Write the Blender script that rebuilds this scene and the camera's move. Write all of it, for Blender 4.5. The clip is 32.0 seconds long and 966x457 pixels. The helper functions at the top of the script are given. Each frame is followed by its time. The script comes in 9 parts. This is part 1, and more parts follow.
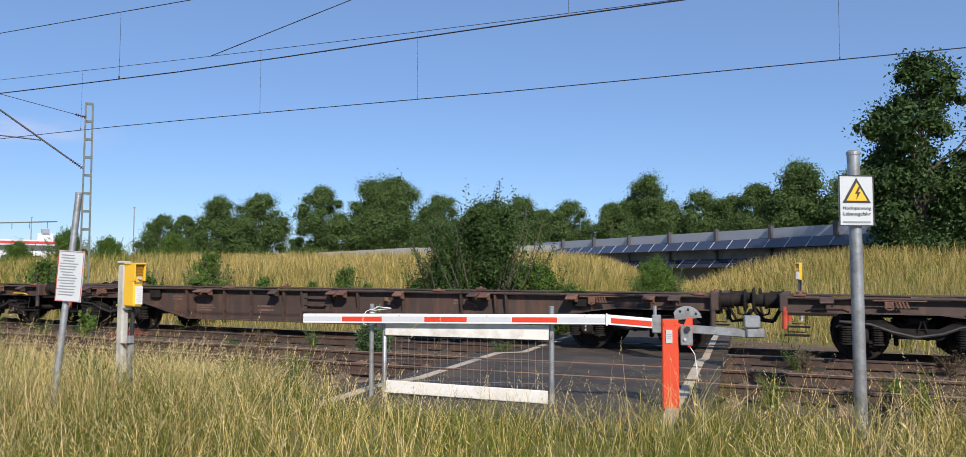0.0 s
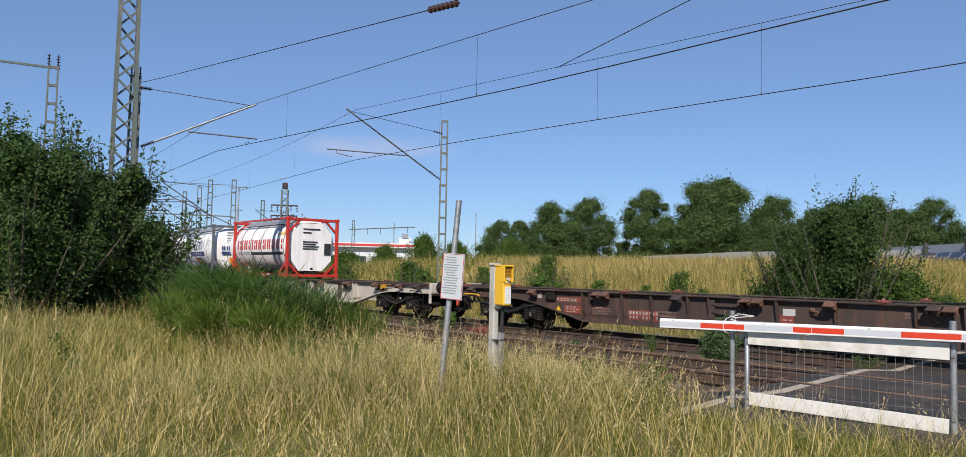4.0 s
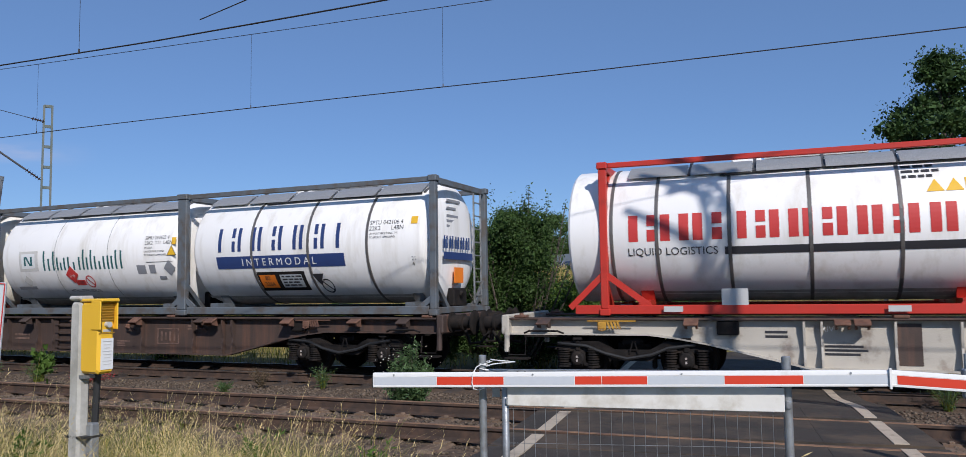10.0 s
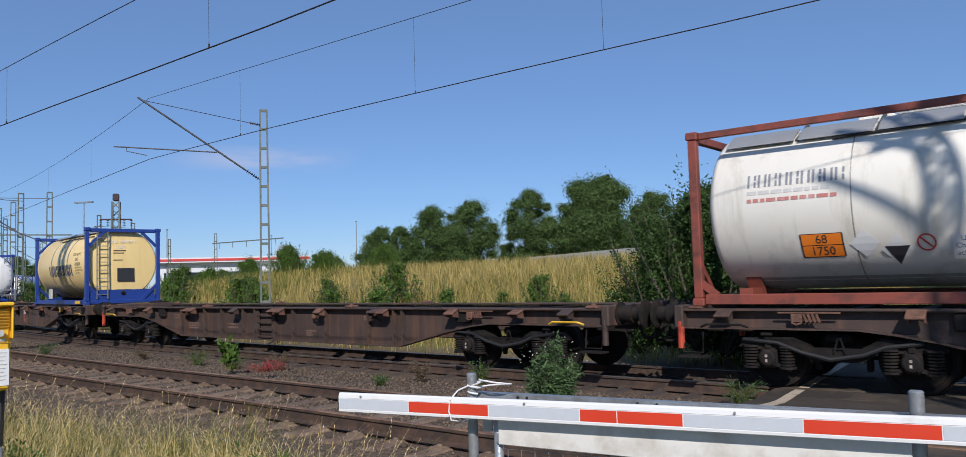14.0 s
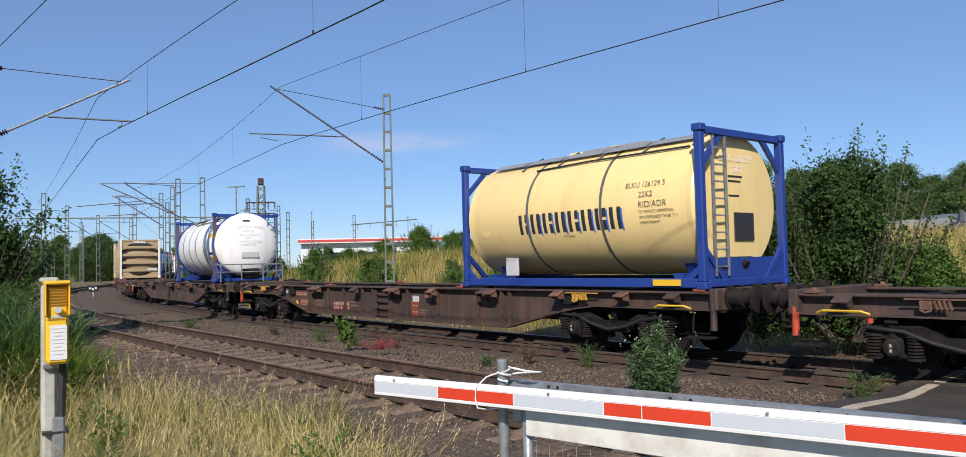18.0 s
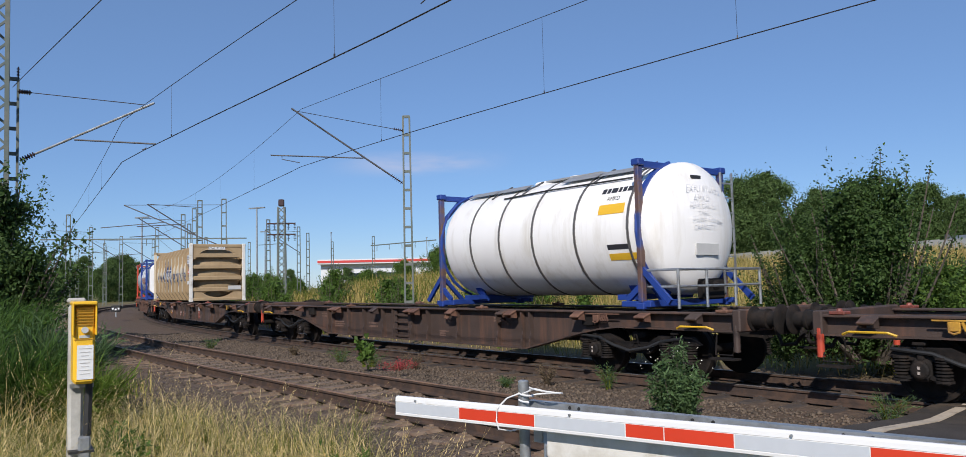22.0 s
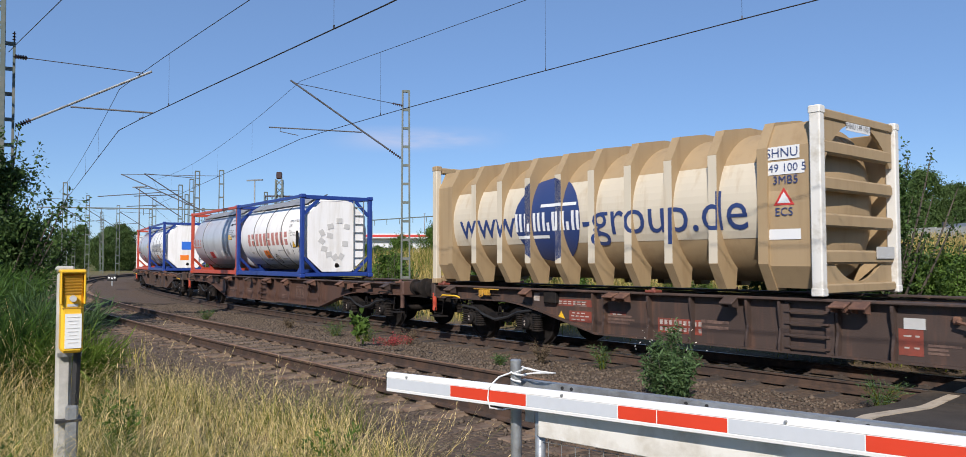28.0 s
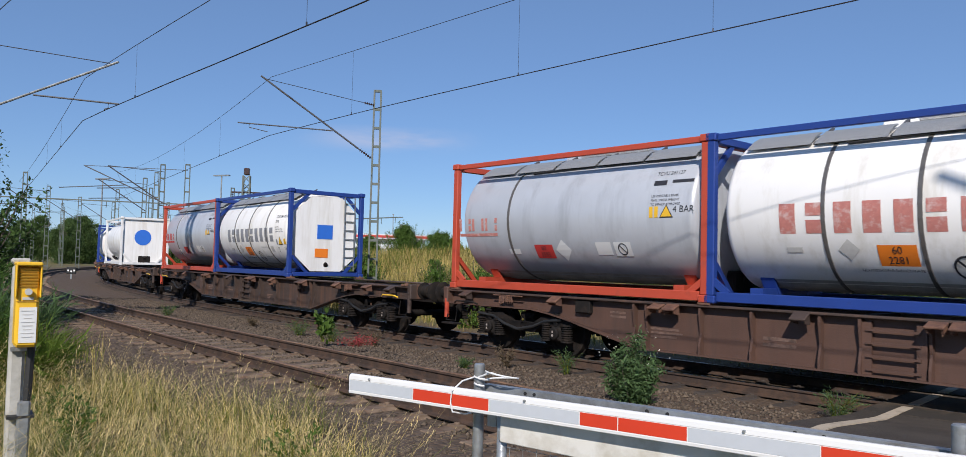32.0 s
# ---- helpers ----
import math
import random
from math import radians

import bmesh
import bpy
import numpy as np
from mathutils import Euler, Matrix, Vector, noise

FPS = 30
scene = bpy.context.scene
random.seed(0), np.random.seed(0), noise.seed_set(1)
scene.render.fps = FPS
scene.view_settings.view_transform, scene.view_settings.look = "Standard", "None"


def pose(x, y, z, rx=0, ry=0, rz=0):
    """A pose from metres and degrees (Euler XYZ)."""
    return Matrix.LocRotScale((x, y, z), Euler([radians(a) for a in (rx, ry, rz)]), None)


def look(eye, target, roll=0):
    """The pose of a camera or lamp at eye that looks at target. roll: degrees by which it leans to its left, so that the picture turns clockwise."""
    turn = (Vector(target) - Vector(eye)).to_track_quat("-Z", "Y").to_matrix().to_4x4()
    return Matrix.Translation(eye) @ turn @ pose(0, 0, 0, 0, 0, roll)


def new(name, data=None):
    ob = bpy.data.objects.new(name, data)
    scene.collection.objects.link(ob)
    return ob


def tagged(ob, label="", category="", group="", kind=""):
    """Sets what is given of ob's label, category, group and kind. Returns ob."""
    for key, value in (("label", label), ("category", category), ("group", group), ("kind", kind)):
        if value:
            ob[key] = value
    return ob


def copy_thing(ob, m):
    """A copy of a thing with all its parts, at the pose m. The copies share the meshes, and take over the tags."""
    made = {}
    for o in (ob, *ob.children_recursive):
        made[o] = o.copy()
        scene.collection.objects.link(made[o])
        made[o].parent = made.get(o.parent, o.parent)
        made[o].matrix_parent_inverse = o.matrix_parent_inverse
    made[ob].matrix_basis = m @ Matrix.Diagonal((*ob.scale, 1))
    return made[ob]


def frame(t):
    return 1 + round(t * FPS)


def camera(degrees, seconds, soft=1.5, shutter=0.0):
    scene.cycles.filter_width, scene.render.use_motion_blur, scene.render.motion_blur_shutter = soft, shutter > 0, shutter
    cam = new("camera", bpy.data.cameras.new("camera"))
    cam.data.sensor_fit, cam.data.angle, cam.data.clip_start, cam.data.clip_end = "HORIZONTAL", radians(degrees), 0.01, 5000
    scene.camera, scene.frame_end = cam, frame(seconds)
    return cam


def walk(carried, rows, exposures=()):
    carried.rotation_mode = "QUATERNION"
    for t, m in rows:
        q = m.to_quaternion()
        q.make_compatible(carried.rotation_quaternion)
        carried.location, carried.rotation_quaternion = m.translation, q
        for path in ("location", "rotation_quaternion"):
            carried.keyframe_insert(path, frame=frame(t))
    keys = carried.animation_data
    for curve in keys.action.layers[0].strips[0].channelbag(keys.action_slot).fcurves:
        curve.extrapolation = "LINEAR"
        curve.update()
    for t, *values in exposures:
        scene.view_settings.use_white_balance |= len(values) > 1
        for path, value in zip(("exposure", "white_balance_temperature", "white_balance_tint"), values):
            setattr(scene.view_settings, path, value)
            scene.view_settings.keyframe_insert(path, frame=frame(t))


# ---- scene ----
cam = camera(63.7, 32.0, 0.75, 0.08)
PATH = [
    (0, (0.631, -8.542, 1.535), (0.766, -6.55, 1.65), 0.2),
    (0.5, (0.594, -8.537, 1.535), (0.6, -6.541, 1.659), 0.5),
    (1, (0.565, -8.532, 1.543), (0.417, -6.541, 1.658), 0.5),
    (1.5, (0.549, -8.534, 1.553), (0.272, -6.556, 1.667), 0.4),
    (2, (0.529, -8.539, 1.54), (0.152, -6.579, 1.654), 0.5),
    (2.5, (0.52, -8.564, 1.535), (0.076, -6.616, 1.629), 0.2),
    (3, (0.505, -8.547, 1.556), (-0.045, -6.626, 1.637), 0.2),
    (3.5, (0.451, -8.479, 1.551), (-0.253, -6.61, 1.67), 1.1),
    (4, (0.281, -8.487, 1.537), (-0.392, -6.607, 1.651), 1.2),
    (4.5, (0.054, -8.415, 1.568), (-0.57, -6.517, 1.668), 0.3),
    (6.5, (-0.572, -7.285, 1.633), (-1.102, -5.357, 1.676), -1.0),
    (7, (-0.711, -7.03, 1.634), (-1.211, -5.098, 1.759), -0.5),
    (7.5, (-0.794, -6.79, 1.66), (-1.141, -4.822, 1.739), 0.1),
    (8, (-0.897, -6.402, 1.643), (-0.923, -4.402, 1.657), -0.4),
    (8.5, (-0.904, -6.155, 1.621), (-0.811, -4.16, 1.728), 0.5),
    (9, (-0.819, -5.897, 1.64), (-0.68, -3.906, 1.773), 0.9),
    (9.5, (-0.701, -5.622, 1.632), (-0.532, -3.637, 1.808), 1.5),
    (10, (-0.529, -5.356, 1.657), (-0.325, -3.372, 1.81), -0.8),
    (10.5, (-0.291, -5.122, 1.649), (-0.183, -3.136, 1.864), 0.4),
    (11, (-0.072, -4.88, 1.641), (0.174, -2.901, 1.794), -0.3),
    (11.5, (0.095, -4.641, 1.633), (0.479, -2.683, 1.766), -0.9),
    (12, (0.317, -4.481, 1.628), (0.504, -2.496, 1.793), -1.2),
    (12.5, (0.501, -4.363, 1.663), (0.51, -2.367, 1.787), -1.9),
    (13, (0.603, -4.161, 1.658), (0.503, -2.17, 1.824), -1.5),
    (13.5, (0.723, -3.993, 1.656), (0.557, -2.003, 1.775), -3.3),
    (14, (0.896, -3.869, 1.675), (0.487, -1.915, 1.803), -1.7),
    (14.5, (1.012, -3.769, 1.669), (0.554, -1.826, 1.797), -2.0),
    (15, (1.052, -3.645, 1.676), (0.534, -1.716, 1.781), -3.3),
    (15.5, (1.14, -3.59, 1.682), (0.444, -1.718, 1.792), -2.4),
    (17.5, (1.323, -3.524, 1.656), (0.567, -1.675, 1.742), -1.6),
    (18, (1.331, -3.531, 1.667), (0.59, -1.675, 1.755), -1.4),
    (18.5, (1.325, -3.525, 1.664), (0.575, -1.673, 1.755), -1.2),
    (19, (1.317, -3.507, 1.658), (0.566, -1.656, 1.755), -1.1),
    (19.5, (1.332, -3.533, 1.663), (0.589, -1.679, 1.773), -1.2),
    (20, (1.333, -3.552, 1.669), (0.584, -1.702, 1.791), -0.7),
    (20.5, (1.347, -3.561, 1.665), (0.591, -1.714, 1.795), -1.2),
    (21, (1.341, -3.553, 1.67), (0.578, -1.709, 1.804), -1.3),
    (21.5, (1.335, -3.558, 1.668), (0.565, -1.717, 1.808), -1.3),
    (22, (1.331, -3.557, 1.668), (0.548, -1.722, 1.81), -1.4),
    (22.5, (1.334, -3.547, 1.667), (0.556, -1.709, 1.803), -1.7),
    (23, (1.344, -3.566, 1.676), (0.569, -1.727, 1.805), -1.4),
    (23.5, (1.332, -3.549, 1.669), (0.561, -1.708, 1.789), -1.1),
    (24, (1.343, -3.559, 1.674), (0.595, -1.709, 1.794), -0.7),
    (24.5, (1.328, -3.55, 1.669), (0.529, -1.719, 1.765), -0.6),
    (25, (1.328, -3.531, 1.67), (0.505, -1.711, 1.783), -0.7),
    (25.5, (1.32, -3.53, 1.669), (0.456, -1.729, 1.779), -0.4),
    (27.5, (1.342, -3.531, 1.67), (0.541, -1.7, 1.751), -0.6),
    (28, (1.317, -3.495, 1.667), (0.537, -1.655, 1.751), -0.1),
    (28.5, (1.298, -3.459, 1.665), (0.514, -1.621, 1.747), 0.2),
    (29, (1.313, -3.501, 1.669), (0.534, -1.661, 1.764), 0.4),
    (29.5, (1.299, -3.47, 1.663), (0.5, -1.639, 1.764), 0.7),
    (30, (1.3, -3.477, 1.661), (0.486, -1.654, 1.772), 0.9),
    (30.5, (1.308, -3.489, 1.663), (0.507, -1.66, 1.776), 0.5),
    (31, (1.319, -3.484, 1.667), (0.55, -1.641, 1.776), 0.7),
    (31.5, (1.31, -3.472, 1.669), (0.575, -1.614, 1.764), 1.4),
    (32, (1.32, -3.488, 1.672), (0.615, -1.619, 1.764), 1.4),
]
EXPOSURES = [(0, 0.32, 6700, 15), (1, 0.17, 6700, 15), (4, 0.11, 6700, 15), (7, 0.06, 6600, 15), (9, -0.04, 6380, 15), (10.5, -0.15, 6180, 15), (13, -0.10, 6180, 15), (14, -0.04, 6300, 15), (15, 0.14, 6550, 14), (18, 0.20, 6600, 14), (20, 0.13, 6600, 14), (22, 0.03, 6480, 14), (23, -0.10, 6380, 15), (24, -0.08, 6400, 15), (25, 0.19, 6600, 14), (28, 0.20, 6600, 14), (30, 0.06, 6550, 14), (31, 0.13, 6550, 14), (32, 0.0, 6500, 14)]
walk(cam, [(t, look(e, a, r)) for t, e, a, r in PATH], EXPOSURES)
# ---------------------------------------------------------------- world and sun
SUN_DIR = Vector((0.160, -0.803, 0.574)).normalized()
world = bpy.data.worlds.new("sky")
scene.world = world
world.use_nodes = True
wn = world.node_tree.nodes
sky = wn.new("ShaderNodeTexSky")
sky.sky_type = "NISHITA"
sky.sun_disc = False
sky.sun_elevation = math.asin(SUN_DIR.z)
sky.sun_rotation = math.atan2(SUN_DIR.x, SUN_DIR.y)
sky.altitude = 100
sky.air_density = 0.9
sky.dust_density = 0.02
sky.ozone_density = 8.0
haze = wn.new("ShaderNodeMix")
haze.data_type = "RGBA"
haze.inputs[0].default_value = 0.38
haze.inputs[7].default_value = (1.98, 3.34, 5.6, 1)
world.node_tree.links.new(sky.outputs[0], haze.inputs[6])
WL = world.node_tree.links.new
where = wn.new("ShaderNodeTexCoord")


def along(axis, middle, width):
    """Falls from one to nought away from a plane through the eye."""
    d = wn.new("ShaderNodeVectorMath")
    d.operation = "DOT_PRODUCT"
    d.inputs[1].default_value = axis
    WL(where.outputs["Generated"], d.inputs[0])
    m = wn.new("ShaderNodeMapRange")
    m.interpolation_type = "SMOOTHSTEP"
    off = wn.new("ShaderNodeMath")
    off.operation = "SUBTRACT"
    off.inputs[1].default_value = middle
    WL(d.outputs["Value"], off.inputs[0])
    ab = wn.new("ShaderNodeMath")
    ab.operation = "ABSOLUTE"
    WL(off.outputs[0], ab.inputs[0])
    WL(ab.outputs[0], m.inputs[0])
    m.inputs[1].default_value, m.inputs[2].default_value = 0.0, width
    m.inputs[3].default_value, m.inputs[4].default_value = 1.0, 0.0
    return m.outputs[0]


def times(a, b):
    m = wn.new("ShaderNodeMath")
    m.operation = "MULTIPLY"
    for i, v in enumerate((a, b)):
        if isinstance(v, float):
            m.inputs[i].default_value = v
        else:
            WL(v, m.inputs[i])
    return m.outputs[0]


fleece = wn.new("ShaderNodeTexNoise")
fleece.inputs["Scale"].default_value = 9.0
fleece.inputs["Detail"].default_value = 6.0
flat_map = wn.new("ShaderNodeMapping")
flat_map.inputs["Scale"].default_value = (1.0, 1.0, 5.0)
WL(where.outputs["Generated"], flat_map.inputs["Vector"])
WL(flat_map.outputs[0], fleece.inputs["Vector"])
thick = wn.new("ShaderNodeMapRange")
thick.inputs[1].default_value, thick.inputs[2].default_value = 0.42, 0.62
WL(fleece.outputs["Fac"], thick.inputs[0])
wisp = times(times(along((0, 0, 1), 0.155, 0.020), along((0.88, 0.47, 0.0), 0.006, 0.13)), times(thick.outputs[0], 0.55))
cloud = wn.new("ShaderNodeMix")
cloud.data_type = "RGBA"
WL(wisp, cloud.inputs[0])
WL(haze.outputs[2], cloud.inputs[6])
cloud.inputs[7].default_value = (5.4, 5.5, 6.6, 1)
WL(cloud.outputs[2], wn["Background"].inputs[0])
wn["Background"].inputs[1].default_value = 0.108
sun_data = bpy.data.lights.new("sun", "SUN")
sun_data.energy = 4.4
sun_data.angle = radians(0.5)
sun_data.color = (1.0, 0.95, 0.87)
sun = new("sun", sun_data)
sun.matrix_basis = look(SUN_DIR * 50, (0, 0, 0))
scene.view_settings.exposure = 0.0


# ---------------------------------------------------------------- materials
def mat(name, color, rough=0.6, metal=0.0, vary=0.25, scale=6.0, second=None, mix_scale=1.5, bump=0.15, bump_scale=40.0, spec=0.5, island=0.0, per_object=0.0, trans=0.0, edge=(0.45, 0.6), coat=0.0, streak=False):
    """Procedural paint, rust, soil or leaf: base colour varied at two scales, with a second colour in patches."""
    m = bpy.data.materials.new(name)
    m.use_nodes = True
    nt = m.node_tree
    b = nt.nodes["Principled BSDF"]
    L = nt.links.new
    co = nt.nodes.new("ShaderNodeTexCoord")
    n1 = nt.nodes.new("ShaderNodeTexNoise")
    n1.inputs["Scale"].default_value = scale
    n1.inputs["Detail"].default_value = 5
    L(co.outputs["Object"], n1.inputs["Vector"])
    mx = nt.nodes.new("ShaderNodeMix")
    mx.data_type = "RGBA"
    lo = tuple(c * (1 - vary) for c in color)
    hi = tuple(min(1, c * (1 + vary)) for c in color)
    mx.inputs[6].default_value = (*lo, 1)
    mx.inputs[7].default_value = (*hi, 1)
    L(n1.outputs["Fac"], mx.inputs[0])
    col = mx.outputs[2]
    if second:
        n2 = nt.nodes.new("ShaderNodeTexNoise")
        n2.inputs["Scale"].default_value = mix_scale
        n2.inputs["Detail"].default_value = 7
        n2.inputs["Roughness"].default_value = 0.65
        if streak:
            mp = nt.nodes.new("ShaderNodeMapping")
            mp.inputs["Scale"].default_value = (2.6, 2.6, 0.28)
            L(co.outputs["Object"], mp.inputs["Vector"])
            L(mp.outputs[0], n2.inputs["Vector"])
        else:
            L(co.outputs["Object"], n2.inputs["Vector"])
        rp = nt.nodes.new("ShaderNodeMapRange")
        rp.inputs[1].default_value, rp.inputs[2].default_value = edge
        L(n2.outputs["Fac"], rp.inputs[0])
        m2 = nt.nodes.new("ShaderNodeMix")
        m2.data_type = "RGBA"
        L(rp.outputs[0], m2.inputs[0])
        L(col, m2.inputs[6])
        m2.inputs[7].default_value = (*second, 1)
        col = m2.outputs[2]
    if island or per_object:
        g = nt.nodes.new("ShaderNodeNewGeometry" if island else "ShaderNodeObjectInfo")
        hs = nt.nodes.new("ShaderNodeHueSaturation")
        mr = nt.nodes.new("ShaderNodeMapRange")
        k = island or per_object
        mr.inputs[3].default_value, mr.inputs[4].default_value = 1 - k, 1 + k
        L(g.outputs["Random Per Island" if island else "Random"], mr.inputs[0])
        L(mr.outputs[0], hs.inputs["Value"])
        L(col, hs.inputs["Color"])
        col = hs.outputs[0]
    L(col, b.inputs["Base Color"])
    b.inputs["Roughness"].default_value = rough
    b.inputs["Metallic"].default_value = metal
    b.inputs["Specular IOR Level"].default_value = spec
    if coat:
        b.inputs["Coat Weight"].default_value = coat
    if trans:
        b.inputs["Subsurface Weight"].default_value = 0.0
        t = nt.nodes.new("ShaderNodeBsdfTranslucent")
        L(col, t.inputs[0])
        a = nt.nodes.new("ShaderNodeMixShader")
        a.inputs[0].default_value = trans
        L(b.outputs[0], a.inputs[1])
        L(t.outputs[0], a.inputs[2])
        L(a.outputs[0], nt.nodes["Material Output"].inputs[0])
    if bump:
        n3 = nt.nodes.new("ShaderNodeTexNoise")
        n3.inputs["Scale"].default_value = bump_scale
        n3.inputs["Detail"].default_value = 4
        L(co.outputs["Object"], n3.inputs["Vector"])
        bp = nt.nodes.new("ShaderNodeBump")
        bp.inputs["Strength"].default_value = bump
        bp.inputs["Distance"].default_value = 0.02
        L(n3.outputs["Fac"], bp.inputs["Height"])
        L(bp.outputs[0], b.inputs["Normal"])
    return m


M_RUSTWAGON = mat("rust_brown_wagon_paint", (0.060, 0.040, 0.032), 0.65, vary=0.3, scale=3, second=(0.130, 0.066, 0.042), mix_scale=1.6, edge=(0.5, 0.72), streak=True)
M_GREYWAGON = mat("weathered_grey_wagon_paint", (0.47, 0.435, 0.37), 0.6, vary=0.15, scale=3, second=(0.16, 0.11, 0.08), mix_scale=1.8, edge=(0.55, 0.75))
M_DARKSTEEL = mat("sooty_dark_steel", (0.013, 0.011, 0.010), 0.8, vary=0.4, scale=8, second=(0.034, 0.024, 0.018), mix_scale=4, edge=(0.5, 0.75), spec=0.25)
M_RUST = mat("bare_rust", (0.16, 0.080, 0.050), 0.8, vary=0.35, scale=14, second=(0.10, 0.05, 0.035), mix_scale=6)
M_RAILTOP = mat("worn_rail_steel", (0.30, 0.27, 0.25), 0.38, 0.8, vary=0.2, scale=20)
M_RAILRUST = mat("orange_brown_rusted_rail_head", (0.27, 0.155, 0.085), 0.6, 0.2, vary=0.25, scale=14, second=(0.16, 0.09, 0.055), mix_scale=4)
M_RAIL = mat("rusty_rail_side", (0.050, 0.033, 0.025), 0.8, vary=0.3, scale=10, second=(0.085, 0.050, 0.033), mix_scale=5)
M_SLEEPER = mat("weathered_concrete_sleeper", (0.19, 0.135, 0.092), 0.85, vary=0.25, scale=9, second=(0.13, 0.078, 0.048), mix_scale=3, per_object=0.2, bump=0.3)
M_WOODSLEEPER = mat("dark_wooden_sleeper", (0.058, 0.043, 0.033), 0.9, vary=0.35, scale=12, second=(0.05, 0.04, 0.035), mix_scale=4, per_object=0.3, bump=0.4)
M_ASPHALT = mat("worn_asphalt", (0.043, 0.034, 0.026), 0.8, vary=0.25, scale=30, second=(0.064, 0.051, 0.039), mix_scale=1.2, bump=0.4, bump_scale=150)
M_PANEL = mat("dusty_rubber_crossing_panel", (0.038, 0.031, 0.024), 0.85, vary=0.3, scale=12, second=(0.085, 0.061, 0.040), mix_scale=1.6, per_object=0.06)
M_ROADWHITE = mat("worn_white_road_paint", (0.48, 0.40, 0.30), 0.7, vary=0.2, scale=10, second=(0.20, 0.155, 0.115), mix_scale=4, edge=(0.52, 0.72))
M_OCHRE = mat("worn_ochre_yellow_paint", (0.50, 0.27, 0.035), 0.5, vary=0.25, scale=9, second=(0.22, 0.11, 0.04), mix_scale=7, edge=(0.5, 0.7))
M_WHITE = mat("white_paint", (0.74, 0.74, 0.72), 0.4, vary=0.05, scale=4, second=(0.5, 0.47, 0.41), mix_scale=3, edge=(0.6, 0.8), bump=0.03)
M_WHITEBOARD = mat("dirty_white_board", (0.68, 0.67, 0.62), 0.55, vary=0.08, scale=4, second=(0.42, 0.38, 0.3), mix_scale=3, edge=(0.52, 0.75), bump=0.06)
M_REFLGREY = mat("silver_grey_reflective_film", (0.52, 0.55, 0.58), 0.45, vary=0.06, scale=30, bump=0.02)
M_RED = mat("signal_red_film", (0.62, 0.05, 0.02), 0.4, vary=0.12, scale=5, bump=0.03)
M_REDPOST = mat("orange_red_post_paint", (0.66, 0.075, 0.03), 0.4, vary=0.12, scale=3, bump=0.04)
M_GALV = mat("galvanised_steel", (0.36, 0.38, 0.39), 0.42, 0.55, vary=0.2, scale=14, second=(0.25, 0.25, 0.24), mix_scale=5)
M_MAST = mat("grey_green_mast_paint", (0.100, 0.128, 0.115), 0.6, vary=0.2, scale=4, second=(0.145, 0.150, 0.128), mix_scale=2)
M_WIRE = mat("dark_copper_wire", (0.05, 0.045, 0.045), 0.5, 0.5, vary=0.1, bump=0)
M_INSUL = mat("brown_glazed_insulator", (0.06, 0.035, 0.03), 0.25, vary=0.2)
M_YELLOW = mat("traffic_yellow_plastic", (0.78, 0.46, 0.03), 0.4, vary=0.08, scale=3, bump=0.03)
M_CONCPOST = mat("pale_concrete_post", (0.48, 0.47, 0.43), 0.8, vary=0.15, scale=9, second=(0.33, 0.32, 0.28), mix_scale=3)
M_BLACK = mat("black_rubber", (0.02, 0.02, 0.02), 0.6, vary=0.2, bump=0.05)
M_PAPER = mat("white_sign_face", (0.72, 0.73, 0.72), 0.45, vary=0.04, scale=3, bump=0)
M_SIGNGREY = mat("pale_grey_sign_face", (0.50, 0.54, 0.55), 0.45, vary=0.05, scale=3, bump=0)
M_INK = mat("black_print", (0.03, 0.03, 0.035), 0.5, vary=0.05, bump=0)
M_INKGREY = mat("grey_print", (0.25, 0.26, 0.28), 0.5, vary=0.05, bump=0)
M_INKRED = mat("red_print", (0.55, 0.045, 0.04), 0.5, vary=0.08, bump=0)
M_INKNAVY = mat("navy_print", (0.025, 0.05, 0.16), 0.5, vary=0.08, bump=0)
M_INKTEAL = mat("dark_teal_print", (0.02, 0.11, 0.12), 0.5, vary=0.08, bump=0)
M_INKBLUE = mat("bright_blue_print", (0.03, 0.16, 0.62), 0.5, vary=0.08, bump=0)
M_INKROSE = mat("faded_rose_print", (0.50, 0.19, 0.16), 0.5, vary=0.2, scale=20, second=(0.6, 0.45, 0.42), mix_scale=9, edge=(0.5, 0.7), bump=0)
M_ORANGE = mat("orange_hazard_plate", (0.85, 0.22, 0.02), 0.45, vary=0.06, bump=0)
M_TANKWHITE = mat("grimy_white_tank", (0.87, 0.86, 0.83), 0.36, vary=0.04, scale=2, second=(0.68, 0.65, 0.58), mix_scale=1.1, edge=(0.50, 0.74), bump=0.05, bump_scale=6, streak=True)
M_TANKCREAM = mat("cream_tank", (0.78, 0.75, 0.66), 0.4, vary=0.05, scale=2, second=(0.52, 0.48, 0.38), mix_scale=1.2, edge=(0.50, 0.76), bump=0.05, bump_scale=6, streak=True)
M_TANKGREY = mat("dulled_silver_grey_tank", (0.50, 0.53, 0.57), 0.33, 0.15, vary=0.1, scale=2, second=(0.36, 0.38, 0.41), mix_scale=1.1, edge=(0.5, 0.8), bump=0.05, bump_scale=6, streak=True)
